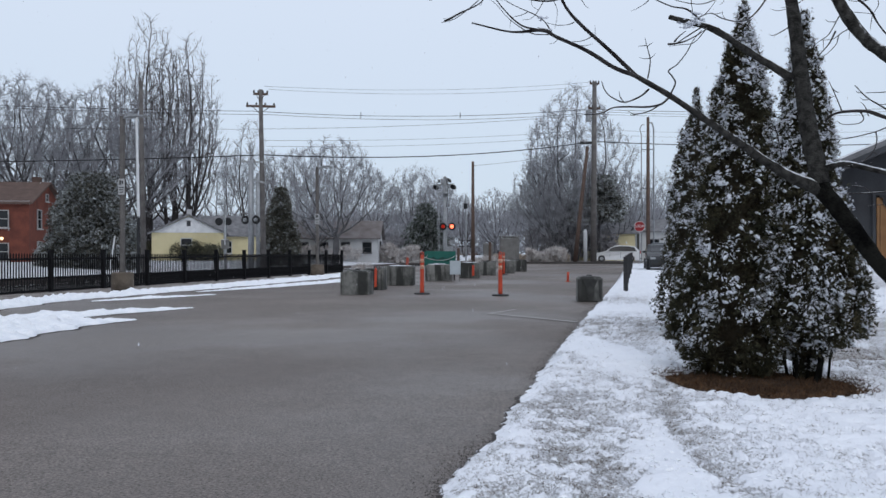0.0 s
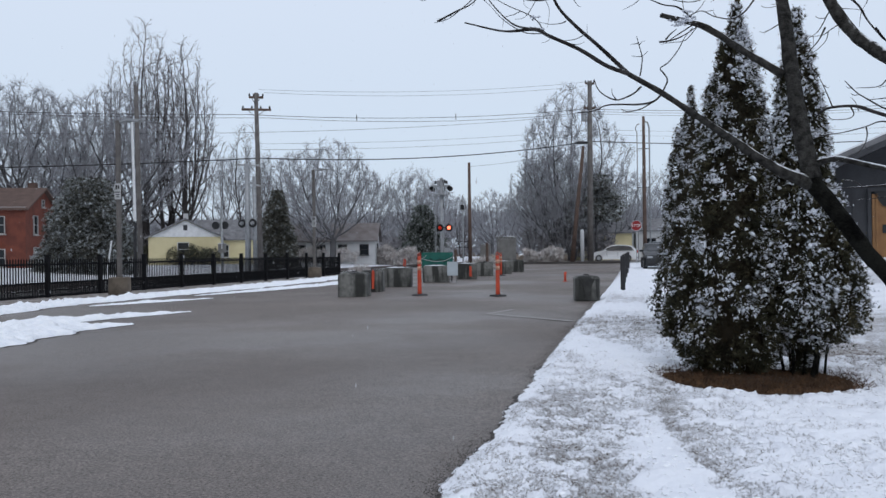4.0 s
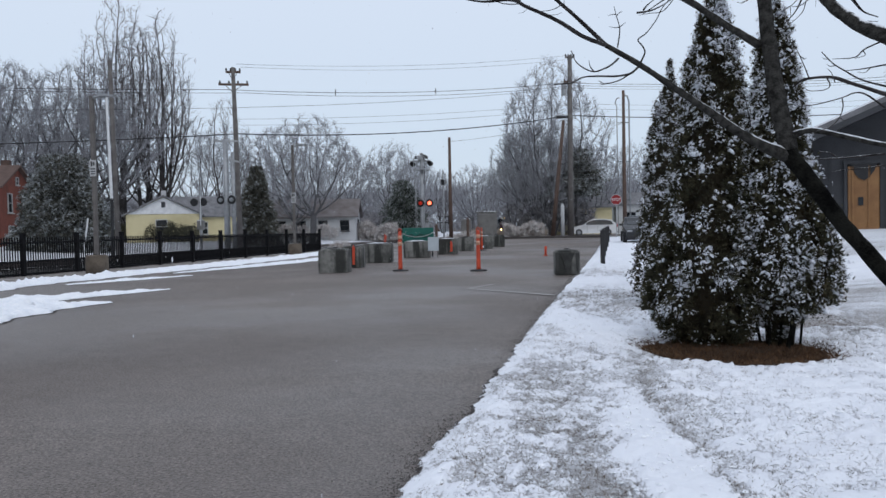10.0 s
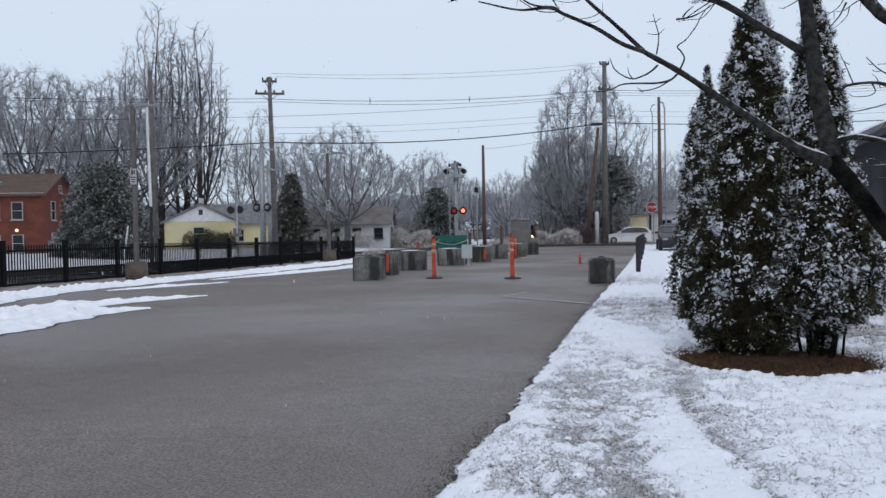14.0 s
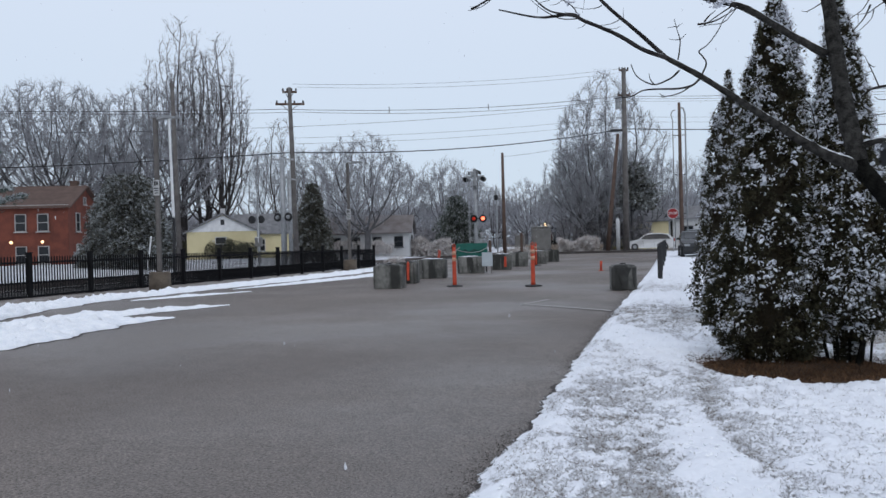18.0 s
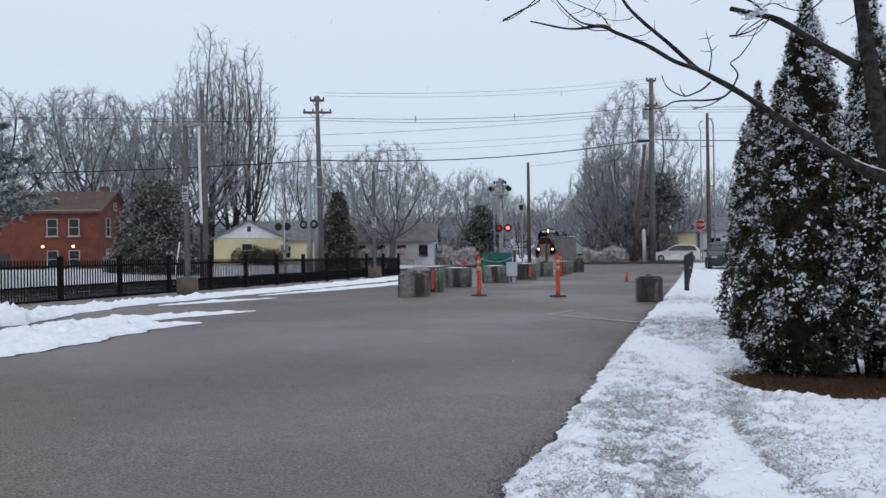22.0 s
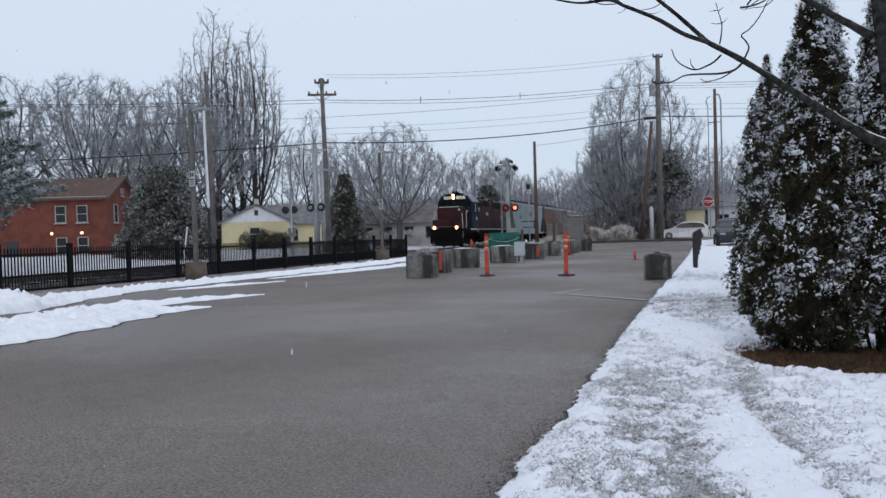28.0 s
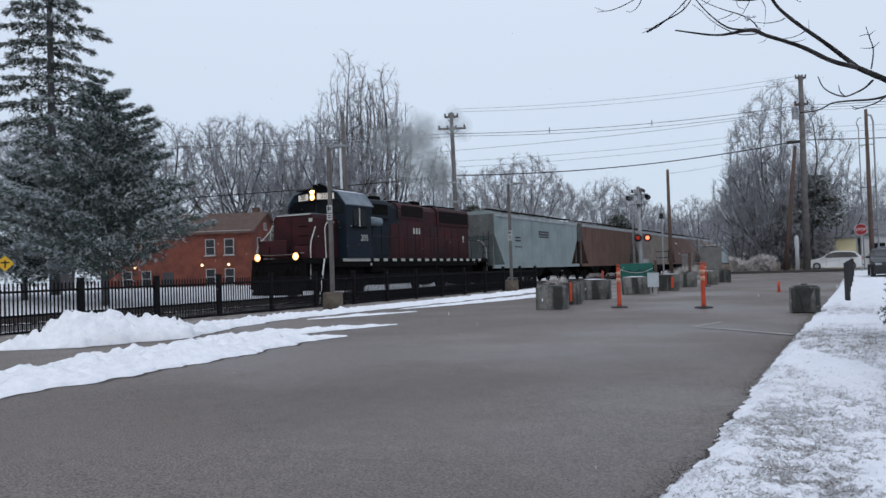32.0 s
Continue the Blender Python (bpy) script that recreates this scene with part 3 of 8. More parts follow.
# ---- ground, lot, verge, snow ----


def step(a, b_, x):
    t = max(0.0, min(1.0, (x - a) / (b_ - a)))
    return t * t * (3 - 2 * t)


def ground_z(x, y):
    """Level lot; the railway side falls gently away, the lawn rises towards the dark building."""
    left = -0.05 - 0.006 * (y - 20)
    z = left * step(-13.5, -17.0, x) + .55 * step(-25.5, -33.0, x)
    z += 0.85 * step(9, 24, y) * step(1.2, 6.0, x)
    return z


def edge_x(y):
    """The lot's broken right-hand edge."""
    return -0.935 + 0.011 * max(0.0, y - 11) + ripple(0, y, 1.1, 0.05) + ripple(3, y, 5.0, 0.03) + ripple(5, y, 17.0, 0.02)


def sheet(name, xs, ys, zf, material, label, kind="structure", smooth=True, worn=None, category=""):
    vs = [(x, y, zf(x, y)) for y in ys for x in xs]
    nx = len(xs)
    fs = [(j * nx + i, j * nx + i + 1, (j + 1) * nx + i + 1, (j + 1) * nx + i) for j in range(len(ys) - 1) for i in range(nx - 1)]
    me = bpy.data.meshes.new(name)
    me.from_pydata(vs, [], fs)
    me.materials.append(material)
    if smooth:
        me.polygons.foreach_set("use_smooth", [True] * len(fs))
    if worn:
        at = me.attributes.new("worn", "FLOAT", "POINT")
        at.data.foreach_set("value", [worn(v[0], v[1]) for v in vs])
    ob = new(name, me)
    return tagged(ob, label, category, "", kind)


far_x = [-1500, -700, -300, -150, -90, -60, -45, -35, -28, -24, -20, -18, -16, -15, -14, -13, -8, -4, -1.2, 1, 3, 5, 8, 14, 20, 30, 60, 150, 400, 1500]
far_y = [-400, -100, -40, -15, -5, 0, 5, 10, 15, 20, 25, 30, 36, 42, 50, 58, 66, 76, 90, 120, 160, 220, 320, 700, 2000]
sheet("ground", far_x, far_y, lambda x, y: ground_z(x, y) - 0.06, M["dirty_snow"], "snow-covered winter ground with bare patches")


def lot_z(x, y):
    return ripple(x, y, 0.25, 0.012) + ripple(x, y, 1.1, 0.004)


lot_y = [-14 + 0.5 * i for i in range(56)] + [14 + i for i in range(53)] + [67.2]
sheet("road", [-14.6, -13, -11, -9, -7, -5, -3.5, -2.5, -1.8, -1.4, -1.1, -0.75], lot_y, lambda x, y: lot_z(x, y) + 0.002, M["asphalt"], "worn grey asphalt lot, damp and patchy")
sheet("road_crossing", [-60, -40, -25, -14.5, -0.5, 10, 30], [68.5, 72, 76, 80], lambda x, y: -0.01 if x > -16 else ground_z(x, y) - 0.03, M["asphalt"], "side street asphalt beyond the kerb")

# damp dark rim and crumbs along the broken edge
rim_y = [1.5 + .02 * k for k in range(340)] + [8.3 + .08 * k for k in range(180)]
vs, fs = [], []
for k, y in enumerate(rim_y):
    w = .020 + .045 * noise.noise(Vector((0, y * 3.1, 2))) + .035 * noise.noise(Vector((0, y * 13, 4))) + .02 * noise.noise(Vector((0, y * 37, 4)))
    for x in (edge_x(y) + .05 - max(.01, w), edge_x(y) + .10):
        vs.append((x, y, lot_z(x, y) + .0065))
    if k:
        fs.append((2 * k - 2, 2 * k - 1, 2 * k + 1, 2 * k))
solo("road_rim", Shape().add(vs, fs), M["asphalt_edge"], "damp dark ragged rim of the asphalt", kind="structure")
# dark crumbs along the broken edge
r_ = np.random.default_rng(3)
cy = 2.0 + 20 * r_.random(17000) ** 2.1
cx = np.array([edge_x(y) for y in cy]) + .085 - r_.gamma(1.8, .050, len(cy))
solo("road_edge", soup("road_edge", lumps(r_, np.stack([cx, cy, np.full(len(cy), .006)], 1), r_.uniform(.0012, .0040, len(cy)), .7), M["asphalt_edge"]), None, "crumbling dark asphalt edge along the snow", kind="structure")


def along(x, y, line):
    """Distance from a line of a few points, and how far along it that lies."""
    best = (9e9, 0.0)
    for k, ((ax, ay), (bx, by)) in enumerate(zip(line, line[1:])):
        dx, dy = bx - ax, by - ay
        u = max(0.0, min(1.0, ((x - ax) * dx + (y - ay) * dy) / (dx * dx + dy * dy)))
        best = min(best, (math.hypot(x - ax - u * dx, y - ay - u * dy), k + u))
    return best


FOOTPATH = ((.10, 7.6), (.24, 6.55), (.27, 5.0), (.41, 3.85), (.52, 3.4), (.78, 2.5))
DRIFT = ((.13, 4.75), (.19, 4.3), (.26, 3.75), (.36, 3.2), (.44, 2.4))
BROWN = ((-.62, 6.0), (-.40, 5.0), (-.12, 4.0), (.02, 3.3), (.1, 2.6))
BANK = ((-.70, 9.9), (-.35, 9.0), (.05, 7.9), (.34, 7.25))


def worn(x, y):
    """How thin the snow lies: 0 deep, 1 bare grass."""
    d = x - edge_x(y)
    n1 = noise.noise(Vector((x * 1.6, y * 1.1, 5)))
    n2 = noise.noise(Vector((x * 5.5, y * 4.2, 8)))
    n3 = noise.noise(Vector((x * 15, y * 12, 8)))
    p = n1 + .6 * n2 + .35 * n3
    # thin mottled snow with leftover crusts
    n4 = noise.noise(Vector((x * 30, y * 24, 3)))
    w = .43 + .14 * n1 + .15 * n2 + .15 * n3 + .10 * n4 - .36 * step(.08, .36, .5 * n1 + n2 + .7 * n3)
    # white crust on the shoulder, then a browner band, then a soft white drift and a trodden line
    w -= .20 * math.exp(-((d - .12) / .11) ** 2) * step(-.35, .15, p)
    w += .15 * math.exp(-(along(x, y, BROWN)[0] / .24) ** 2) * (1 - step(5.6, 6.6, y))
    q = along(x, y, DRIFT)[0] + .11 * n2 + .05 * n3
    w -= .62 * (1 - step(.07, .21, q))
    if y < 9:
        q = along(x, y, FOOTPATH)[0] + .03 * n2
        w += (.17 + .25 * n2) * math.exp(-(q / .085) ** 2)
        right = x - float(np.interp(y, (2.5, 3.4, 3.85, 5.0, 6.55, 7.6), (.78, .52, .41, .27, .24, .10)))
        w -= .13 * step(.02, .55, right + .22 * n2 + .1 * n3)
    q = along(x, y, BANK)[0] + .10 * n1
    w -= .50 * (1 - step(.16, .44, q + .08 * n2))
    if y > 9.5:
        w += .10 * math.exp(-((y - 10.9) / .6) ** 2) + .22 * math.exp(-((y - 12.6) / .9) ** 2) + .12 * math.exp(-((y - 17.8) / 1.0) ** 2)
        w -= .32 * math.exp(-((y - 15.3) / 1.1) ** 2) + .25 * step(19, 22, y)
        w -= .25 * step(.1, .8, x) * (1 - step(1.6, 2.4, x))
    w += .30 * step(1.5, 1.9, x) * math.exp(-((y - 9.2 + .5 * n1) / 1.3) ** 2)
    return max(0.0, min(1.0, w))


def verge_z(x, y):
    d = x - edge_x(y)
    k = step(-0.02, 0.22, d)
    z = 0.045 * k + ripple(x, y, 2.2, 0.022) * k + ripple(x, y, 7, 0.013) * k + ripple(x, y, 17, 0.014) * k + ripple(x, y, 37, 0.011) * k
    z += 0.085 * k * (0.5 - worn(x, y))
    # trodden flat under the shrubs
    q = math.hypot((x - 1.05) / .82, (y - 7.30) / .80)
    if q < 1.15:
        z = 0.03 + (z - 0.03) * step(0.85, 1.15, q)
    return ground_z(x, y) + max(-0.02, z) - (0.05 if d < 0.0 else 0)


vx = [-1.25 + 0.02 * i for i in range(208)] + [2.95, 3.3, 3.8, 4.5, 5.5, 7, 9, 12, 16, 22]
vy = [-3 + 0.14 * i for i in range(40)] + [2.6 + 0.023 * i for i in range(239)] + [8.1 + 0.09 * i for i in range(80)] + [15.3 + 0.3 * i for i in range(50)] + [31 + i for i in range(32)]
sheet("verge", vx, vy, verge_z, M["verge"], "thin trodden snow over dead grass beside the lot", worn=worn)

# blades of dead grass through the thin snow
gp = []
while len(gp) < 52000:
    x, y = r_.uniform(-0.9, 2.6), 2.7 + 11 * r_.random() ** 1.8
    if r_.random() < worn(x, y) ** 2.2 + 0.004 and x > edge_x(y) + 0.08:
        gp.append((x, y, verge_z(x, y)))
gp = np.array(gp)
tilt = r_.normal(size=(len(gp), 3)) * np.array((0.8, 0.8, 0.25)) + np.array((0, 0, 0.75))
solo("grass", soup("grass", sprays(r_, gp, tilt, r_.uniform(.008, .028, len(gp)), 2, 0.11, 0, 0.5), M["grass"]), M["grass"], "short dead grass poking through the snow", "grass", kind="stuff")
# clods of snow along the edge and on the verge
cp = []
while len(cp) < 2600:
    x, y = r_.uniform(-0.95, 1.9), 2.6 + 10 * r_.random() ** 1.6
    if r_.random() < 0.9 - worn(x, y) and x > edge_x(y) + 0.05 and noise.noise(Vector((x * 3, y * 3, 9))) > 0.0:
        cp.append((x, y, verge_z(x, y) + 0.001))
cp = np.array(cp)
solo("snow_clods", lump_mesh("snow_clods", r_, cp, r_.uniform(0.005, 0.020, len(cp)), M["snow"], 0.45), M["snow"], "small crusty clods of snow on the verge", "snow", kind="stuff")


def mound(name, line, label, seed):
    """A ridge of ploughed snow: centre x, y, half width and height along it."""
    line = [np.array(q, float) for q in line]
    pts = []
    for a, b_ in zip(line, line[1:]):
        n = max(3, int(np.hypot(*(b_ - a)[:2]) / 0.06))
        pts += [a + (b_ - a) * k / n for k in range(n)]
    pts.append(line[-1])
    m = 44
    vs, fs = [], []
    for i, p in enumerate(pts):
        d = pts[min(i + 1, len(pts) - 1)] - pts[max(i - 1, 0)]
        nrm = np.array((d[1], -d[0])) / max(1e-6, np.hypot(d[0], d[1]))
        wl_ = p[2] * (1 + 0.40 * noise.noise(Vector((p[0], p[1] * 0.9, seed))) + 0.20 * noise.noise(Vector((p[0] * 3, p[1] * 3, seed))) + 0.05 * noise.noise(Vector((p[0] * 9, p[1] * 9, seed))))
        wr = p[2] * (1 + 0.40 * noise.noise(Vector((p[0], p[1] * 0.9, seed + 5))) + 0.20 * noise.noise(Vector((p[0] * 3, p[1] * 3, seed + 5))) + 0.05 * noise.noise(Vector((p[0] * 9, p[1] * 9, seed + 5))))
        for k in range(m + 1):
            u = 2 * k / m - 1
            w = wl_ if u < 0 else wr
            x, y = p[0] + nrm[0] * u * w, p[1] + nrm[1] * u * w
            z = p[3] * (0.25 * (1 - abs(u) ** 14) + 0.75 * (1 - abs(u) ** 2.2)) * (1 + 0.45 * noise.noise(Vector((x * 2, y * 2, seed))) + 0.18 * noise.noise(Vector((x * 5, y * 5, seed)))) + (0.24 * (abs(noise.noise(Vector((x * 4.3, y * 4.3, seed)))) - .2) + 0.15 * (abs(noise.noise(Vector((x * 9, y * 9, seed + 3)))) - .2) + .055 * noise.noise(Vector((x * 19, y * 22, seed)))) * (1 - abs(u) ** 3) * min(1, p[3] * 3.6)
            vs.append((x, y, ground_z(x, y) + max(-0.01, z) - (0.012 if abs(u) > 0.99 else 0)))
    for i in range(len(pts) - 1):
        for k in range(m):
            fs.append((i * (m + 1) + k, i * (m + 1) + k + 1, (i + 1) * (m + 1) + k + 1, (i + 1) * (m + 1) + k))
    # meltwater darkens a ragged rim of the asphalt round the snow
    ev, ef = [], []
    for i in range(len(pts)):
        a, b_ = np.array(vs[i * (m + 1)]), np.array(vs[i * (m + 1) + m])
        d = (b_ - a) / max(.05, np.hypot(*(b_ - a)[:2]))
        for q, s in ((a, -1), (a, 1), (b_, -1), (b_, 1)):
            o = .05 + .03 * noise.noise(Vector((q[0] * 7, q[1] * 7, seed)))
            x, y = q[0] + s * d[0] * o, q[1] + s * d[1] * o
            ev.append((x, y, max(ground_z(x, y), lot_z(x, y) + .002) + .005))
    for i in range(len(pts) - 1):
        for k in (0, 2):
            ef.append((4 * i + k, 4 * i + k + 1, 4 * i + k + 5, 4 * i + k + 4))
    solo("melt_rim", Shape().add(ev, ef), M["asphalt_edge"], "dark wet rim of asphalt round the snow", kind="structure")
    return solo(name, Shape().add(vs, fs), M["snow"], label, "snow bank", "ploughed snow along the lot", smooth=True)


mound("snow_bank", [(-8.9, -3, 1.0, .08), (-8.8, 2, .95, .09), (-8.65, 5, .82, .12), (-8.85, 7.2, .98, .16), (-9.05, 8.9, .98, .17), (-9.0, 10.3, .70, .13), (-8.4, 11.7, .1, .02)], "ploughed ridge of lumpy white snow on the lot", 1)
mound("snow_bank", [(-10.7, 10.2, .3, .07), (-10.1, 11.6, .36, .09), (-9.55, 13, .30, .07), (-8.9, 14.3, .08, .02)], "low tongue of snow tapering across the asphalt", 2)
mound("snow_bank", [(-13.5, 8.2, .25, .05), (-13.1, 8.8, .6, .26), (-12.6, 9.7, .8, .56), (-12.1, 10.7, .65, .36), (-12.2, 11.8, .35, .14), (-13.0, 13, .55, .13), (-13.4, 15.5, .5, .11), (-13.2, 19, .45, .10), (-12.9, 24, .55, .10), (-12.9, 29, .6, .10), (-13.3, 36, .6, .08), (-13.6, 45, .4, .04)], "long snow bank by the fence with a higher lumpy heap", 3)
mound("snow_bank", [(-12.3, 15.5, .08, .02), (-11.7, 17, .26, .05), (-10.9, 18.6, .07, .02)], "thin leftover patch of snow on the asphalt", 4)
mound("snow_bank", [(-12.1, 19.6, .08, .02), (-11.4, 23, .36, .06), (-10.9, 26.5, .5, .06), (-11.4, 31, .3, .05), (-12.1, 36, .1, .02)], "narrow strip of old snow on the asphalt", 5)
# bare strip with dead grass between bank and fence
sheet("fence_strip", [-17.6, -16.9, -16.3, -15.5, -14.5, -14.0], [0 + i for i in range(0, 46)], lambda x, y: ground_z(x, y) + 0.012 + ripple(x, y, 1.5, 0.03), M["frost_grass"], "frosty dead grass strip below the fence")
# painted line and crack on the lot
ln = Shape()
for a, b_, w in (((-2.66, 14.30), (-0.95, 12.95), 0.065), ((-2.66, 14.30), (-2.35, 15.35), 0.045)):
    a, b_ = Vector((*a, 0.012)), Vector((*b_, 0.012))
    s = (b_ - a).cross(Vector((0, 0, 1))).normalized() * w
    ln.add([a - s, a + s, b_ + s, b_ - s], [(0, 1, 2, 3)])
solo("road_line", ln, M["line"], "worn white parking line on asphalt", kind="structure")
kerb = Shape().box((-5.4, 62.6, 0.08), (9.4, 0.26, 0.20), pose(0, 0, 0, 0, 0, 2.0), 0.03)
solo("kerb", kerb, M["asphalt_edge"], "low dark timber kerb at the end of the lot", kind="structure")

# ---- fence ----


def build_fence():
    f = thing("fence", pose(0, 0, 0), "black metal picket fence along the railway, frost on its rails", "fence")
    ys = [12.43 + 2.31 * k for k in range(-5, 14)]
    X = -16.75

    def top(y):
        return 1.17 - 0.0077 * (y - 12)

    def low(y):
        return -0.06 - 0.003 * (y - 12)
    post_me = Shape().box((0, 0, 0.64), (0.13, 0.13, 1.30), None, 0.012).box((0, 0, 1.305), (0.15, 0.15, 0.035), None, 0.01).mesh("post", M["fence"])
    pick = Shape().box((0, 0, 0.5), (0.027, 0.027, 1.0)).add([(-.0135, -.0135, 1), (.0135, -.0135, 1), (.0135, .0135, 1), (-.0135, .0135, 1), (0, 0, 1.03)], [(0, 1, 4), (1, 2, 4), (2, 3, 4), (3, 0, 4)]).mesh("picket", M["fence"])
    rest = Shape()
    count = 0
    for i, y in enumerate(ys):
        part("post", post_me, M["fence"], f, at=pose(X, y, low(y) - 0.02))
        if i + 1 == len(ys):
            break
        y2 = ys[i + 1]
        for h in (0.10, 0.47, 1.02):
            s = Shape().box((0, 0, 0), (0.045, y2 - y - 0.12, 0.055), None, 0.005)
            part("rail", s, M["fence"], f, at=Matrix.Translation((X, (y + y2) / 2, (low(y) + low(y2)) / 2 + h)))
        for k in range(1, 23):
            yy = y + (y2 - y) * k / 23
            if y > 7 and count < 290:
                part("picket", pick, M["fence"], f, at=Matrix.Translation((X, yy, low(yy) + 0.05)) @ Matrix.Diagonal((1, 1, top(yy) - low(yy) - 0.09, 1)))
                count += 1
            else:
                rest.box((X, yy, (low(yy) + top(yy)) / 2), (0.027, 0.027, top(yy) - low(yy) - 0.05))
            rest.box((X, yy + 0.05, low(yy) + 0.26), (0.012, 0.012, 0.42))
    tagged(part("picket_rest", rest, M["fence"], f), kind="stuff")


build_fence()

# ---- concrete blocks, posts and boards on the lot ----


def block(x, y, w, d, h, turn, label, wet=False, seed=0):
    b_ = thing("concrete_block", pose(x, y, 0, 0, 0, turn), label, "barrier", "concrete blocks across the lot")
    rg = random.Random(seed)
    s = Shape().box((0, 0, h / 2), (w, d, h), None, 0.016)
    s.box((0, 0, h + 0.012), (w * 0.86, d * 0.86, 0.03), None, 0.012)
    me = s.mesh("body", M["concrete"])
    for v in me.vertices:
        q = noise.noise(v.co * 3.1 + Vector((seed, 0, 0)))
        v.co.x += 0.012 * q
        v.co.z += 0.008 * q if v.co.z > 0.1 else 0
    part("body", me, M["concrete"], b_)
    part("lifting_loop", Shape().tube([(-0.07, 0, h + 0.01), (-0.055, 0, h + 0.06), (0.055, 0, h + 0.06), (0.07, 0, h + 0.01)], 0.012, 6), M["dark_metal"], b_)
    sw = Shape().ball((rg.uniform(-w * .1, w * .1), rg.uniform(-d * .1, d * .1), h + 0.02), w * .30, (1.2, 0.8, 0.12), 12, 5, 0.3, rg)
    part("slush", sw, M["wet"] if wet or seed in (1, 2, 6, 7) else M["dirty_snow"], b_, "leftover slush on top")
    if wet:
        st = Shape()
        st.prism([(-0.17, h - .03), (0.17, h - .03), (0.09, h * .6), (0.07, 0.03), (-0.05, 0.03), (-0.09, h * .62)], -d / 2 - .024, -d / 2 - .012, "y")
        for x in (-.24, .22):
            part("stain", Shape().prism([(x - .04, h - .03), (x + .05, h - .03), (x + .03, .1), (x + .01, .05), (x - .02, .12)], -d / 2 - .023, -d / 2 - .012, "y"), M["wet"], b_, "dark wet streak")
        part("stain", st, M["wet"], b_, "dark wet streak")
    return b_


block(-7.27, 19.62, 0.76, 0.76, 0.61, 10, "weathered grey concrete block, mossy and stained", seed=1)
block(-7.60, 22.05, 0.62, 0.70, 0.61, 10, "grey concrete block with an orange marker on its face", seed=2)
block(-7.72, 24.95, 0.94, 0.70, 0.62, 11, "long stained concrete block with slush on top", seed=3)
block(-7.34, 28.72, 1.0, 0.70, 0.60, 11, "concrete block below the green board", seed=4)
block(-6.78, 31.65, 0.82, 0.70, 0.62, 10, "concrete block with a faded orange patch", seed=5)
block(-6.68, 35.15, 0.75, 0.70, 0.62, 10, "dark concrete block in the row", seed=6)
block(-6.30, 38.2, 0.75, 0.70, 0.62, 10, "concrete block half hidden in the row", seed=8)
block(-6.22, 41.50, 0.88, 0.70, 0.60, 8, "last concrete block in the row, lightly stained", seed=7)
block(-1.08, 18.35, 0.57, 0.57, 0.54, 8, "concrete block with a dark wet streak beside the verge", True, 9)


def delineator(x, y, h, label, tilt=0.0, base=True):
    d = thing("delineator_post", pose(x, y, 0.004, tilt, 0, 10), label, "traffic post", "orange posts on the lot")
    if base:
        s = Shape().tube([(0, 0, 0), (0, 0, 0.03), (0, 0, 0.045)], [0.23, 0.225, 0.09], 8)
        part("base", s, M["rubber"], d, "black rubber base")
    part("post", Shape().tube([(0, 0, 0.03), (0, 0, 0.12), (0, 0, h * 0.55), (0, 0, h - 0.1), (0, 0, h - 0.06)], [0.062, 0.056, 0.052, 0.048, 0.036], 12), M["orange"], d, smooth=True)
    for z in (h * 0.80, h * 0.65):
        part("band", Shape().tube([(0, 0, z - 0.05), (0, 0, z + 0.05)], [0.0545, 0.0535], 12), M["white_band"], d, "worn reflective band", smooth=True)
    part("handle", Shape().tube([(-0.03, 0, h - 0.08), (-0.035, 0, h - 0.02), (0, 0, h + 0.015), (0.035, 0, h - 0.02), (0.03, 0, h - 0.08)], 0.014, 6), M["orange"], d, smooth=True)
    return d


delineator(-5.58, 20.02, 1.12, "upright orange plastic post with reflective bands")
delineator(-3.43, 19.85, 1.12, "upright orange plastic post with reflective bands")
delineator(-6.02, 35.6, 1.05, "far orange plastic post by the blocks", 4)
m_ = thing("traffic_marker", pose(-2.48, 28.83, 0, 0, 0, 8), "small orange marker on the far asphalt", "traffic marker")
part("base", Shape().tube([(0, 0, 0), (0, 0, 0.03)], [0.09, 0.085], 8), M["orange"], m_)
part("post", Shape().tube([(0, 0, 0.03), (0, 0, 0.22), (0.01, 0, 0.36)], [0.045, 0.042, 0.05], 10), M["orange"], m_, smooth=True)
m_ = thing("orange_flag", pose(-7.38, 24.62, 0.60, 0, 0, 10), "small orange flag strip on a concrete block", "marker flag")
part("stick", Shape().tube([(0, 0, 0), (0, 0, 0.3)], 0.012, 6), M["wood_pole"], m_)
part("strip", Shape().prism([(-.05, .10), (.03, .08), (.05, .30), (-.02, .36)], -.006, .006, "y"), M["orange"], m_)
m_ = thing("orange_strap", pose(-7.46, 21.66, 0.10, 0, 0, 10), "orange plastic strap hanging on a concrete block", "strap")
part("strip", Shape().prism([(-.035, 0), (.03, 0), (.045, .5), (.0, .58), (-.03, .5)], -.02, .02, "y"), M["orange"], m_)
m_ = thing("orange_strap", pose(-6.55, 31.24, 0.12, 0, 0, 10), "faded orange strap on a concrete block", "strap")
part("strip", Shape().prism([(-.05, 0), (.05, 0), (.05, .4), (-.04, .44)], -.02, .02, "y"), M["orange"], m_)

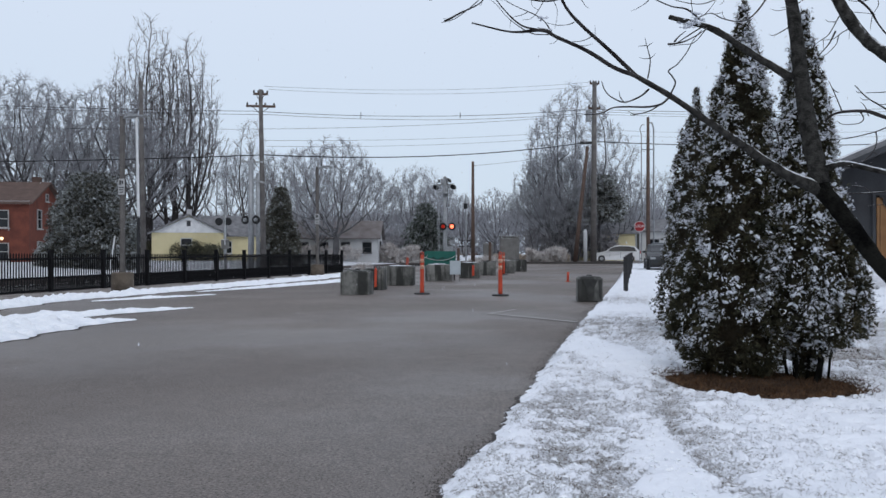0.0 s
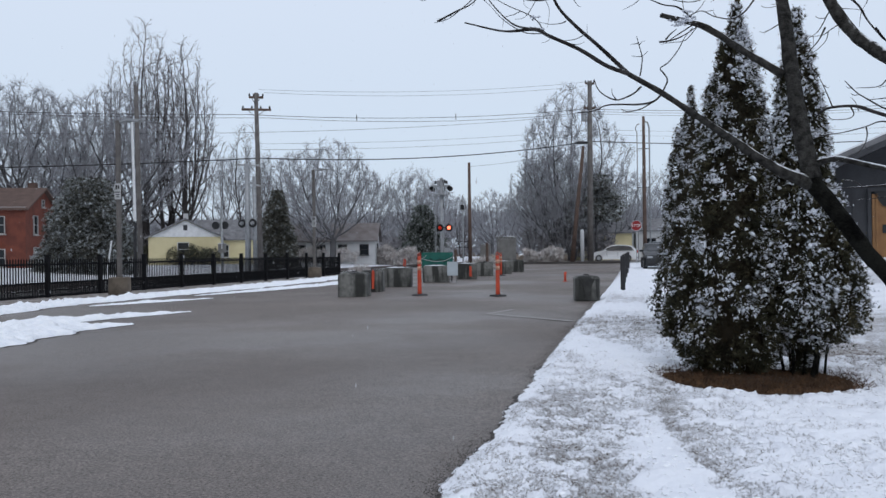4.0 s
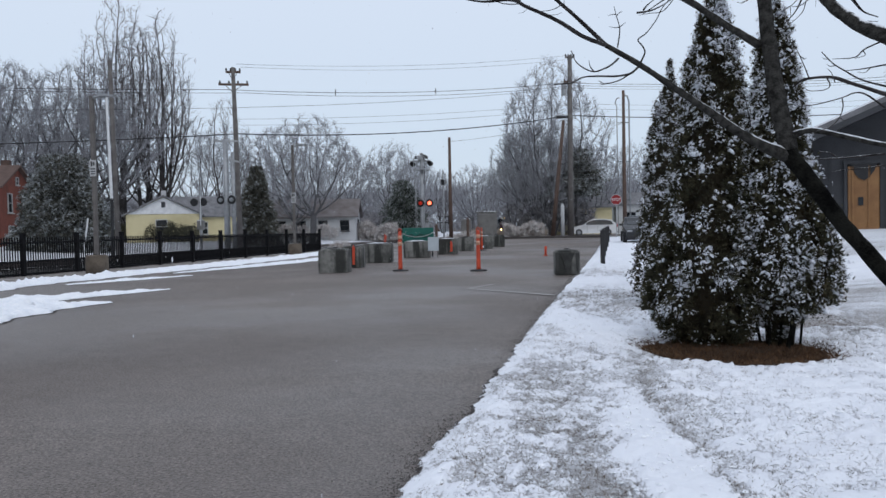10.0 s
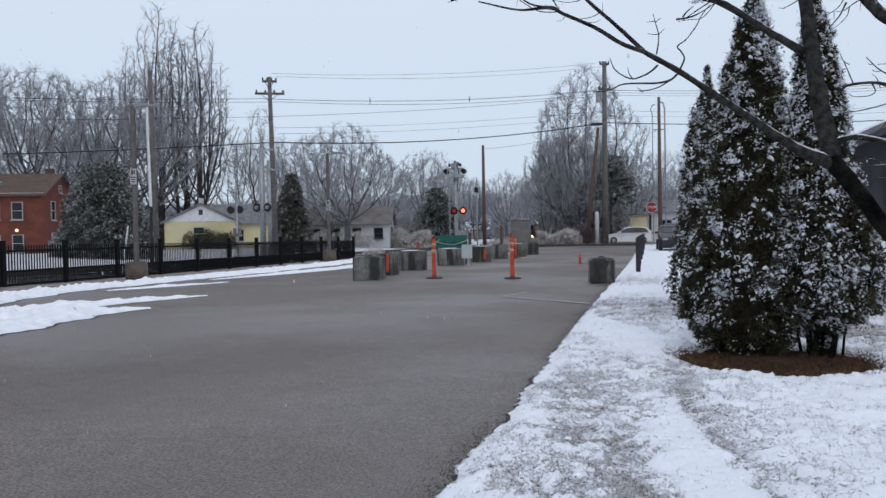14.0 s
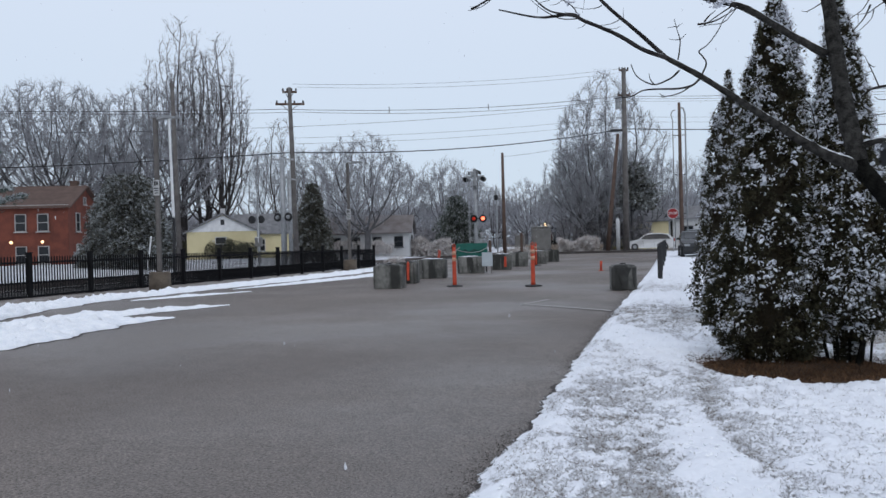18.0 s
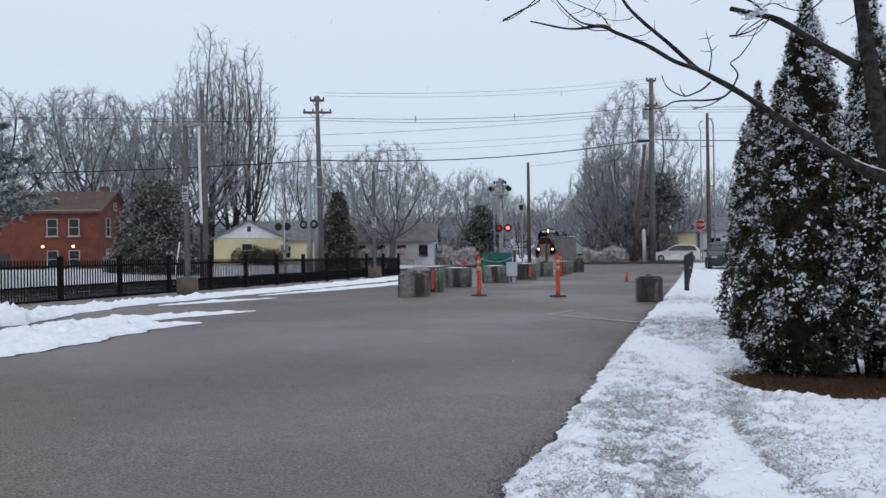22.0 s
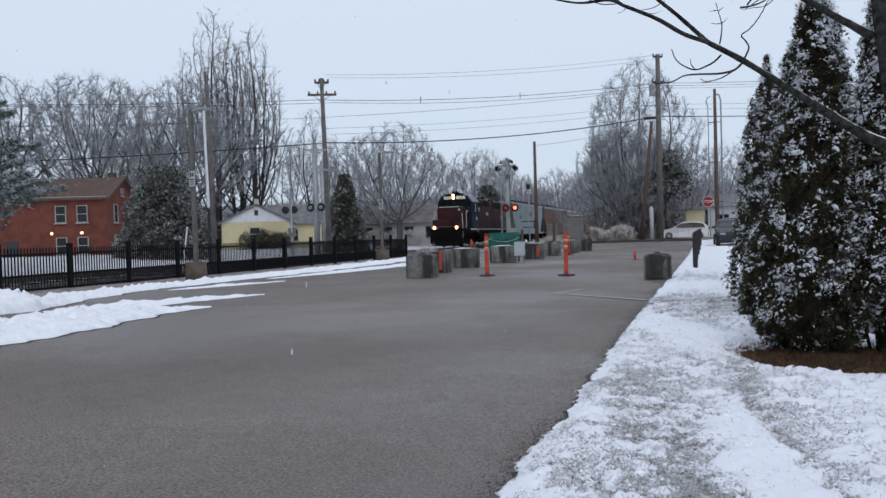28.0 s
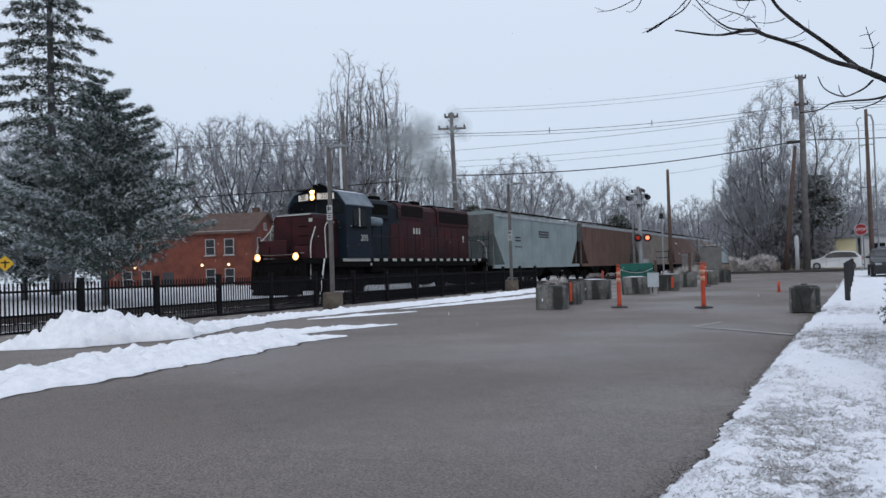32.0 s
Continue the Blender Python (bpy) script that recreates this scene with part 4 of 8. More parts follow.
g = thing("green_board", pose(-7.44, 29.25, 0.0, 0, 0, 13), "large green sheet board with a dark scrawl behind a block", "board")
part("sheet", Shape().box((0, 0, 0.83), (1.2, 0.04, 0.60), None, 0.008), M["green_panel"], g)
for x in (-.55, .55):
    part("upright", Shape().box((x, .05, .5), (.06, .05, 1.0)), M["dark_metal"], g)
sc = Shape()
for k in range(7):
    sc.box((-.36 + .12 * k, -.024, .82 + .05 * math.sin(k * 2.1)), (.13, .006, .05), pose(0, 0, 0, 0, 35 * math.sin(k * 1.7), 0))
part("scrawl", sc, M["green_dark"], g, "dark painted scrawl")
w_ = thing("white_board", pose(-6.60, 28.22, 0.0, -6, 0, 10), "pale grey board leaning by the concrete block", "board")
part("sheet", Shape().box((0, 0, 0.52), (0.40, 0.02, 0.52), None, 0.005), M["pale_panel"], w_)
for x in (-.15, .15):
    part("leg", Shape().box((x, .02, .14), (.03, .03, .28)), M["wood_pole"], w_)
rope = thing("rope", pose(0, 0, 0), "sagging grey rope strung between the posts and blocks", "rope")
for a, b_, sag in (((-5.58, 20.02, 1.0), (-7.2, 24.6, 0.85), .10), ((-5.58, 20.02, 1.02), (-6.75, 28.9, 0.95), .14), ((-7.2, 24.6, .85), (-7.9, 29.2, 1.0), .1)):
    pts = [Vector(a).lerp(Vector(b_), k / 8) - Vector((0, 0, sag * 4 * (k / 8) * (1 - k / 8))) for k in range(9)]
    part("strand", Shape().tube(pts, 0.009, 5), M["trim_grey"], rope)
for k, (x, y) in enumerate(((-0.30, 21.7), (-0.33, 26.0), (-0.33, 30.5), (-0.33, 36.5), (-0.34, 44.5))):
    p = thing("bollard", pose(x, y, -0.05, 0, 0, 5 * k), "short dark timber bollard in the snow", "bollard", "bollards beside the lot")
    part("post", Shape().box((0, 0, 0.5), (0.125, 0.125, 1.04), None, 0.02), M["black"], p)
    part("cap", Shape().box((0, 0, 1.03), (0.14, 0.14, 0.03), None, 0.01), M["dark_metal"], p)

# ---- poles, signals, lamps ----


def lamp_pole(x, y, top, base_h, arm, sign, label):
    z0 = ground_z(x, y)
    p = thing("street_lamp", pose(x, y, z0), label, "street lamp", "lamps along the fence")
    part("base", Shape().tube([(0, 0, -0.05), (0, 0, base_h - .04), (0, 0, base_h)], [0.30, 0.29, 0.26], 14), M["grey_concrete"], p, "stained round concrete base", True)
    part("pole", Shape().box((0, 0, (top + base_h) / 2 - z0 / 2), (0.11, 0.11, top - base_h), None, 0.012), M["wood_pole"], p)
    part("arm", Shape().tube([(0, 0, top - .06), (arm * .5, 0, top - .02), (arm, 0, top - .04)], [.04, .035, .03], 8), M["galv"], p)
    part("lamp_head", Shape().prism([(arm * .55, top - .02), (arm + .28, top - .06), (arm + .30, top - .02), (arm * .6, top + .06)], -.11, .11, "y"), M["galv"], p, "pale flat lamp head")
    if sign:
        plate = part("sign", Shape().box((.02, -.07, sign), (.20, .012, .44), None, .003), M["sign_grey"], p, "small weathered white sign plate")
        part("sign_mark", Shape().box((-.015, -.08, sign + .12), (.05, .006, .13)).box((.055, -.08, sign + .12), (.04, .006, .10)), M["black"], plate, "dark mark")
        for k in range(3):
            part("sign_bar", Shape().box((.02, -.08, sign - .02 - .065 * k), (.15 - .02 * k, .006, .028)), M["dark_wall"], plate, "dark bar")
    return p


lamp_pole(-13.86, 18.75, 4.92, 0.58, 0.44, 2.95, "weathered brown lamp pole on a round concrete base")
lamp_pole(-13.46, 31.3, 4.78, 0.55, 0.44, 2.52, "weathered brown lamp pole with a white plate")


def utility_pole(x, y, top, r, arms, material, label, lean=0.0):
    p = thing("utility_pole", pose(x, y, ground_z(x, y) - 0.1, 0, lean, 0), label, "utility pole")
    part("pole", Shape().tube([(0, 0, 0), (0, 0, top * .5), (0, 0, top)], [r, r * .85, r * .65], 10), material, p, smooth=True)
    for z, w, turn in arms:
        q = pose(0, 0, 0, 0, 0, turn)
        part("crossarm", Shape().box((0, 0, z), (w, .11, .15), q, .01), M["brown_pole"], p)
        for o in (-.32, .32):
            e_ = q.to_3x3() @ Vector((o * w, -.07, z))
            part("arm_brace", Shape().tube([tuple(e_), (0, -.12, z - .55)], .022, 5), M["dark_metal"], p)
        for k in range(4):
            o = q.to_3x3() @ Vector((w * (-.45 + .3 * k), 0, z))
            part("insulator", Shape().tube([(o.x, o.y, o.z + .06), (o.x, o.y, o.z + .14), (o.x, o.y, o.z + .2), (o.x, o.y, o.z + .26)], [.03, .07, .06, .03], 7), M["dark_metal"], p)
    return p


utility_pole(-25.1, 49.0, 12.6, .20, ((11.45, 2.0, 28), (12.3, 1.0, 28)), M["wood_pole"], "tall wooden utility pole with two crossarms", -1.0)
pd = utility_pole(-3.58, 66.0, 15.3, .27, ((13.1, 1.0, 20), (15.15, .8, 20)), M["wood_pole"], "tall grey wooden utility pole with a dark splice box", 0.4)
part("splice_box", Shape().box((-.5, 0, 10.2), (1.3, .2, .22), None, .03), M["dark_metal"], pd, "dark cable splice box")
part("transformer", Shape().tube([(-.5, 0, 12.0), (-.5, 0, 12.9)], [.22, .22], 10), M["galv"], pd, "grey transformer can")
sp = thing("stay_pole", pose(-5.13, 65.9, 0), "leaning brown timber stay pole beside a utility pole", "pole")
part("pole", Shape().tube([(0, 0, -.2), (.55, 0, 5), (1.08, 0, 9.8)], [.2, .17, .13], 10), M["brown_pole"], sp, smooth=True)
utility_pole(-10.3, 49.0, 6.95, .13, (), M["brown_pole"], "bare brown timber pole beside the crossing")
p = utility_pole(0.8, 62.1, 11.5, .17, (), M["brown_pole"], "brown utility pole with conduits beside it")
part("conduit", Shape().tube([(.42, 0, 0), (.42, 0, 10.6), (.3, 0, 11.05), (.05, 0, 11.1)], .06, 8), M["galv"], p, "grey conduit pipe", True)
part("conduit", Shape().tube([(-.5, 0, 0), (-.5, 0, 10.2), (-.62, 0, 10.6), (-.5, 0, 10.9), (-.3, 0, 10.95)], .04, 8), M["galv"], p, "thin grey conduit", True)
for z in (3, 6, 9):
    part("strap", Shape().box((0, 0, z), (1.0, .05, .05)), M["dark_metal"], p)
p = utility_pole(-24.25, 34.4, 10.0, .15, (), M["wood_pole"], "dark slender wooden pole behind the fence", -1.0)
q = thing("gate_mast", pose(-23.3, 32.6, 0), "tall white raised crossing gate arm on a dark mast", "gate arm")
part("mast", Shape().tube([(0, 0, -.3), (.03, 0, 2.8)], .07, 8), M["dark_metal"], q)
part("arm", Shape().tube([(0.03, 0, 2.75), (-.08, 0, 7.7)], [.07, .055], 8), M["white_paint"], q, "white gate arm")


def flasher(p, x, y, z, turn, hot):
    """Two red lamps on dark discs under one crossarm."""
    t = pose(x, y, z, 0, 0, turn)
    part("lamp_bar", Shape().box((0, 0.06, 0), (.72, .05, .05)), M["dark_metal"], p, at=t)
    for k, (o, h) in enumerate(((-.30, hot[0]), (.30, hot[1]))):
        disc = part("lamp_disc", Shape().tube([(o, .02, 0), (o, -.02, 0)], [.25, .25], 20), M["black"], p, "black lamp disc", at=t)
        part("hood", Shape().tube([(o, -.02, .02), (o, -.22, .02)], [.155, .165], 14, False), M["black"], disc)
        if h:
            part("lens", Shape().tube([(o, -.02, 0), (o, -.05, 0)], [.125, .11], 16), h, disc, "glowing red lens", True)


def crossing_signal():
    p = thing("crossing_signal", pose(-12.55, 50.55, ground_z(-12.5, 50.5)), "grey railway crossing signal mast with red lamps alight", "railway signal")
    part("mast", Shape().tube([(0, 0, 0), (0, 0, .5), (0, 0, 3), (0, 0, 5.95)], [.16, .14, .13, .12], 12), M["galv"], p, smooth=True)
    part("foot", Shape().box((0, 0, .25), (.6, .6, .5), None, .04), M["galv"], p)
    part("platform", Shape().box((0, 0, 4.95), (.95, .8, .06)).box((0, -.4, 5.45), (.9, .03, .03)).box((0, .4, 5.45), (.9, .03, .03)).box((-.45, 0, 5.45), (.03, .8, .03)).box((.45, 0, 5.45), (.03, .8, .03))
         .box((-.45, -.4, 5.2), (.03, .03, .5)).box((.45, -.4, 5.2), (.03, .03, .5)).box((-.45, .4, 5.2), (.03, .03, .5)).box((.45, .4, 5.2), (.03, .03, .5)), M["galv"], p, "small grey service platform")
    part("ladder", Shape().box((-.42, .1, 2.6), (.03, .03, 4.8)).box((-.42, -.2, 2.6), (.03, .03, 4.8)).box((-.42, -.05, 1.5), (.02, .3, .02)).box((-.42, -.05, 2.5), (.02, .3, .02)).box((-.42, -.05, 3.5), (.02, .3, .02)), M["galv"], p)
    part("cantilever_arm", Shape().box((0, 0, 5.55), (1.2, .1, .1)).box((0, 0, 5.72), (.9, .07, .07)).box((.05, 0, 5.75), (.3, .12, .3)), M["galv"], p)
    for o in (-.60, .60):
        d_ = part("side_lamp", Shape().tube([(o, .12, 5.35), (o, -.16, 5.35)], [.165, .165], 14), M["black"], p, "dark unlit lamp")
        part("hood", Shape().tube([(o, -.16, 5.37), (o, -.36, 5.37)], [.14, .15], 12, False), M["black"], d_)
    flasher(p, .22, -.18, 2.72, 14, (M["red_lamp"], M["red_lamp_hot"]))
    part("junction_box", Shape().box((-.14, -.12, 5.75), (.22, .2, .30), None, .02), M["galv"], p)
    part("junction_box", Shape().box((.16, .1, 5.85), (.2, .2, .24), None, .02), M["dark_metal"], p)
    for o in (-.38, .38):
        part("top_lamp", Shape().box((o, -.05, 5.78), (.10, .2, .22), None, .03), M["dark_metal"], p, "small dark lamp housing")
        part("brace", Shape().tube([(o * 1.1, 0, 5.5), (0, 0, 5.05)], .022, 5), M["galv"], p)
    part("cable_loop", Shape().tube([(.1, -.1, 5.9), (.28, -.16, 5.4), (.2, -.14, 4.6), (.14, -.1, 4.0)], .02, 5), M["cable"], p)
    part("bell", Shape().ball((0, 0, 6.0), .13, (1, 1, .8), 10, 6), M["galv"], p, smooth=True)
    part("gate_box", Shape().box((.2, .25, 1.0), (.5, .45, .7), None, .04), M["galv"], p)


crossing_signal()
p = thing("crossing_signal", pose(-11.6, 52.8, -.1), "slender second signal post with crossbars", "railway signal")
part("mast", Shape().tube([(0, 0, 0), (0, 0, 5.1)], [.06, .05], 8), M["galv"], p)
part("lamp", Shape().box((0, -.1, 4.3), (.25, .2, .35), None, .03), M["black"], p)
part("bracket", Shape().box((0, 0, 1.5), (1.0, .06, .06)).box((0, 0, 1.9), (1.0, .06, .06)).box((.35, 0, 1.7), (.06, .06, .6)), M["dark_metal"], p)
p = thing("crossing_signal", pose(-23.5, 44.2, -.2), "grey crossing signal mast with black lamp discs turned away", "railway signal")
part("mast", Shape().tube([(0, 0, 0), (0, 0, 7.0)], [.20, .16], 12), M["galv"], p, smooth=True)
part("mast_twin", Shape().tube([(.42, .1, 0), (.42, .1, 6.2)], [.13, .11], 10), M["galv"], p, smooth=True)
part("top_arm", Shape().box((0, 0, 6.9), (1.5, .12, .1), pose(0, 0, 0, 0, 0, 25)), M["galv"], p)
part("side_arm", Shape().box((.6, .1, 5.65), (.9, .1, .1), pose(0, 0, 0, 0, 14, 25)), M["galv"], p)
for o in (-.32, .42):
    d_ = part("lamp_disc", Shape().tube([(o, -.12, 3.25), (o, -.16, 3.25)], [.27, .27], 20), M["black"], p, "black lamp disc seen from behind")
    part("lamp_back", Shape().tube([(o, -.16, 3.25), (o, -.32, 3.25)], [.13, .09], 12), M["galv"], d_)
p = thing("crossing_signal", pose(-25.88, 45.2, -.2), "far crossing signal with a raised white gate arm", "railway signal")
part("mast", Shape().tube([(0, 0, 0), (0, 0, 4.2)], [.10, .09], 10), M["galv"], p)
part("lamps", Shape().tube([(-.35, -.1, 3.2), (-.35, -.2, 3.2)], [.25, .25], 14).tube([(.3, -.1, 3.2), (.3, -.2, 3.2)], [.25, .25], 14), M["black"], p)
part("gate_box", Shape().box((0, 0, 1.75), (.42, .4, .62), None, .05), M["cabinet"], p)
part("gate_arm", Shape().tube([(.1, -.2, 1.7), (.12, -.2, 3.6)], [.035, .03], 8), M["white_wall"], p, "raised white gate arm")
c = thing("signal_cabinet", pose(-8.85, 54.6, 0, 0, 0, 12), "grey steel railway equipment cabinet", "cabinet")
part("body", Shape().box((0, 0, 1.05), (1.35, 1.1, 2.0), None, .03), M["cabinet"], c)
part("roof", Shape().box((0, 0, 2.09), (1.5, 1.25, .08), None, .02), M["cabinet"], c)
part("door", Shape().box((-.1, -.56, 1.1), (.9, .03, 1.7), None, .01), M["cabinet"], c)
part("foot", Shape().box((0, 0, .02), (1.4, 1.15, .12)), M["grey_concrete"], c)
c = thing("signal_cabinet", pose(-10.15, 53.4, 0, 0, 0, 12), "small weathered trackside cabinet", "cabinet")
part("body", Shape().box((0, 0, .8), (.7, .6, 1.5), None, .03), M["cabinet"], c)
part("lid", Shape().box((0, 0, 1.57), (.8, .7, .06), None, .015), M["cabinet"], c)
for x, y, h in ((-9.0, 48, 1.7), (-10.9, 47.4, 1.3), (-11.5, 48.2, 1.0)):
    p = thing("marker_post", pose(x, y, -.05), "old brown timber post near the crossing", "post", "trackside posts")
    part("post", Shape().box((0, 0, h / 2), (.16, .16, h), None, .02), M["brown_pole"], p)
k_ = thing("white_stake", pose(-18.3, 23.9, 0, 0, 10, 0), "leaning white marker stake behind the fence", "stake")
part("stake", Shape().box((0, 0, .85), (.05, .05, 1.75), None, .01), M["white_paint"], k_)
w_ = thing("white_post", pose(-4.12, 63.95, 0), "thick white painted marker post", "post")
part("post", Shape().tube([(0, 0, 0), (0, 0, 2.6), (0, 0, 2.72)], [.15, .15, .11], 12), M["white_wall"], w_, smooth=True)
part("cap", Shape().tube([(0, 0, 2.72), (0, 0, 2.8)], [.12, .09], 12), M["galv"], w_)

s_ = thing("stop_sign", pose(0.15, 59.1, 0, 0, 0, -2), "red octagonal stop sign on a thin steel post", "road sign")
part("post", Shape().box((0, 0.03, 1.6), (.06, .04, 3.3)), M["galv"], s_)
oct_ = [(.38 / math.cos(math.pi / 8) * math.cos(math.pi / 8 + k * math.pi / 4), 2.86 + .38 / math.cos(math.pi / 8) * math.sin(math.pi / 8 + k * math.pi / 4)) for k in range(8)]
part("rim", Shape().prism(oct_, -.004, .004, "y"), M["white_paint"], s_)
part("plate", Shape().prism([(a * .93, 2.86 + (b_ - 2.86) * .93) for a, b_ in oct_], -.010, -.005, "y"), M["stop_red"], s_)


def lettering(text, size, material, parent, m, label=""):
    cu = bpy.data.curves.new("lettering", "FONT")
    cu.body, cu.size, cu.align_x, cu.align_y, cu.extrude = text, size, "CENTER", "CENTER", 0.004
    tmp = new("lettering_tmp", cu)
    me = bpy.data.meshes.new_from_object(tmp.evaluated_get(bpy.context.evaluated_depsgraph_get()))
    bpy.data.objects.remove(tmp)
    me.name = "lettering"
    me.materials.clear()
    me.materials.append(material)
    ob = new("lettering", me)
    ob.parent, ob.matrix_basis = parent, m
    return tagged(ob, label)


lettering("STOP", 0.27, M["white_paint"], s_, pose(0, -.016, 2.86, 90, 0, 0), "white letters")
ys_ = thing("warning_sign", pose(-26.2, 16.5, -.10, 0, 0, 60), "yellow diamond road sign on a post", "road sign")
part("post", Shape().box((0, .03, 1.0), (.05, .05, 2.3)), M["galv"], ys_)
part("plate", Shape().prism([(0, 1.66), (.28, 1.94), (0, 2.22), (-.28, 1.94)], -.012, .0, "y"), M["yellow_sign"], ys_)
part("mark", Shape().box((0, -.016, 1.92), (.05, .006, .26)).box((0, -.016, 1.97), (.27, .006, .05)), M["black"], ys_)

# overhead wires
A_, D_, L_, R_ = Vector((-25.1, 49, 0)), Vector((-3.58, 66, 0)), Vector((-62, 40, 0)), Vector((34, 66, 0))
wires = thing("overhead_wires", pose(0, 0, 0), "black overhead power and telephone wires between poles", "wires")


def wire(a, b_, sag, rad):
    pts = [a.lerp(b_, k / 16) - Vector((0, 0, sag * 4 * (k / 16) * (1 - k / 16))) for k in range(17)]
    part("wire", Shape().tube(pts, rad, 5), M["cable"], wires)


# height at the first pole, at the second, sag, thickness, offset along the arm, height at the far left
for za, zd, sag, rad, o, zl in ((12.5, 15.2, .45, .010, 0, 0), (12.3, 14.9, .5, .010, .3, 0), (10.75, 12.9, .47, .020, -.6, 12.4), (10.55, 12.7, .50, .016, .6, 12.2),
                                (9.55, 12.5, .25, .013, .3, 10.5), (8.75, 11.2, .30, .010, 0, 0), (8.35, 10.8, .35, .010, .2, 0), (7.75, 10.2, .62, .040, 0, 7.5)):
    a, b_ = A_ + Vector((o, o * .5, za)), D_ + Vector((o * .6, o * .3, zd))
    wire(a, b_, sag, rad)
    if zl:
        wire(L_ + Vector((o, 0, zl)), a, .3, rad * .9)
    if zd < 14:
        wire(b_, R_ + Vector((o, 0, zd - .5)), .7, rad * .9)
wire(D_ + Vector((0, 0, 10.0)), Vector((-10.3, 49, 6.6)), .3, .010)
for f_ in (.28, .57):
    q = (A_ + Vector((-.6, -.3, 10.75))).lerp(D_ + Vector((-.36, -.18, 12.9)), f_) - Vector((0, 0, 1.88 * f_ * (1 - f_)))
    part("spacer", Shape().tube([(q.x, q.y, q.z - .2), (q.x, q.y, q.z + .25)], .03, 5), M["cable"], wires)

# ---- bare trees ----


def grown_tree(seed, low, wide, bulge, points, stems=1, upright=.25, twigs=4, reach=.055, thick=1.0, bark="bark", twig="twig"):
    """A tree grown towards points that fill its crown, limb by limb; twigs fan from the last shoots. low: where the crown
    begins, wide: crown width by height, bulge: height of the widest place. Returns the meshes of trunk and twigs, at unit height."""
    rg = np.random.default_rng(seed)
    # the crown: an uneven egg, fuller towards its skin
    z = low + (1 - low) * rg.random(points * 6)
    k = np.where(z < bulge, (z - low) / (bulge - low), (1 - z) / (1 - bulge)).clip(0, 1)
    th = rg.uniform(0, 2 * np.pi, len(z))
    lob = 1 + .13 * np.sin(3 * th + 5 * z + seed) + .10 * np.sin(5 * th - 9 * z)
    env = wide / 2 * np.sin(k * np.pi / 2) ** .62 * lob
    keep = rg.random(len(z)) < (env / env.max()) ** 1.2
    z, th, env = z[keep][:points], th[keep][:points], env[keep][:points]
    rad = env * rg.random(len(z)) ** .42
    goal = np.stack([rad * np.cos(th), rad * np.sin(th), z], 1)
    pos, mum, out = [], [], []
    step_, kill, near = .024, .030, .30
    for s_ in range(stems):
        a = 2 * np.pi * s_ / stems + seed
        p, d = np.array((.012 * np.cos(a), .012 * np.sin(a), -.01)) * (stems > 1), unit(np.array((.16 * np.cos(a) * (stems > 1), .16 * np.sin(a) * (stems > 1), 1.0)))
        last = -1
        for k in range(max(2, int(low * .85 / step_))):
            pos.append(p)
            mum.append(last)
            out.append(d)
            last = len(pos) - 1
            d = unit(d + rg.normal(0, .06, 3) * np.array((1, 1, .2)))
            p = p + d * step_
    pos, out = np.array(pos), np.array(out)
    best = np.full(len(goal), 9e9)
    who = np.zeros(len(goal), int)
    fresh = 0
    for turn in range(110):
        q = np.linalg.norm(goal[:, None] - pos[None, fresh:], axis=2)
        i = q.argmin(1)
        m = q[np.arange(len(goal)), i]
        closer = m < best
        best[closer], who[closer] = m[closer], i[closer] + fresh
        live = best > kill
        goal, best, who = goal[live], best[live], who[live]
        # shoots reach level or upwards, never back down
        hit = (best < near) & (unit(goal - pos[who])[:, 2] > -.30) & (np.bincount([q_ for q_ in mum if q_ >= 0], minlength=len(pos))[who] < 3)
        if not hit.any():
            break
        pull = np.zeros_like(pos)
        np.add.at(pull, who[hit], unit(goal[hit] - pos[who[hit]]))
        idx = np.unique(who[hit])
        d = unit(unit(pull[idx]) + .55 * out[idx] + np.array((0, 0, upright)) + rg.normal(0, .11, (len(idx), 3)))
        d[:, 2] = np.maximum(d[:, 2], -.12)
        fresh = len(pos)
        pos = np.concatenate([pos, pos[idx] + d * step_])
        out = np.concatenate([out, d])
        mum += list(idx)
    n = len(pos)
    tips = np.zeros(n)
    kids = np.bincount([m for m in mum if m >= 0], minlength=n)
    for i in range(n - 1, -1, -1):
        tips[i] += kids[i] == 0
        if mum[i] >= 0:
            tips[mum[i]] += tips[i]
    r = .00115 * thick * np.maximum(1, tips) ** .53
    # limbs as three- or five-sided lengths from each mother to her shoot
    verts, faces, hair = ([], []), ([], []), []
    ref = np.array((.31, .95, .11))
    for i in range(n):
        m = mum[i]
        if m < 0:
            continue
        g = 0 if tips[i] > 5 else 1
        sides = 5 if tips[i] > 40 else 3
        d = out[i]
        a = np.cross(d, ref)
        a /= np.linalg.norm(a)
        c = np.cross(d, a)
        r0 = min(r[m], r[i] * 1.35)
        k0 = len(verts[g])
        for p, q in ((pos[m] - d * r0 * .4, r0), (pos[i], r[i])):
            for k in range(sides):
                w = 2 * math.pi * k / sides
                verts[g].append(tuple(p + (a * math.cos(w) + c * math.sin(w)) * q))
        for k in range(sides):
            k2 = (k + 1) % sides
            faces[g].append((k0 + k, k0 + sides + k, k0 + sides + k2, k0 + k2))
    # bent twigs
    src = np.repeat(np.where(tips <= 3)[0], twigs)
    m = len(src)
    d = unit(out[src] + .70 * rg.normal(size=(m, 3)) + np.array((0, 0, .34)))
    L = reach * rg.uniform(.6, 1.6, m)[:, None]
    p0 = pos[src] - out[src] * step_ * rg.random(m)[:, None]
    p1 = p0 + d * L * .5
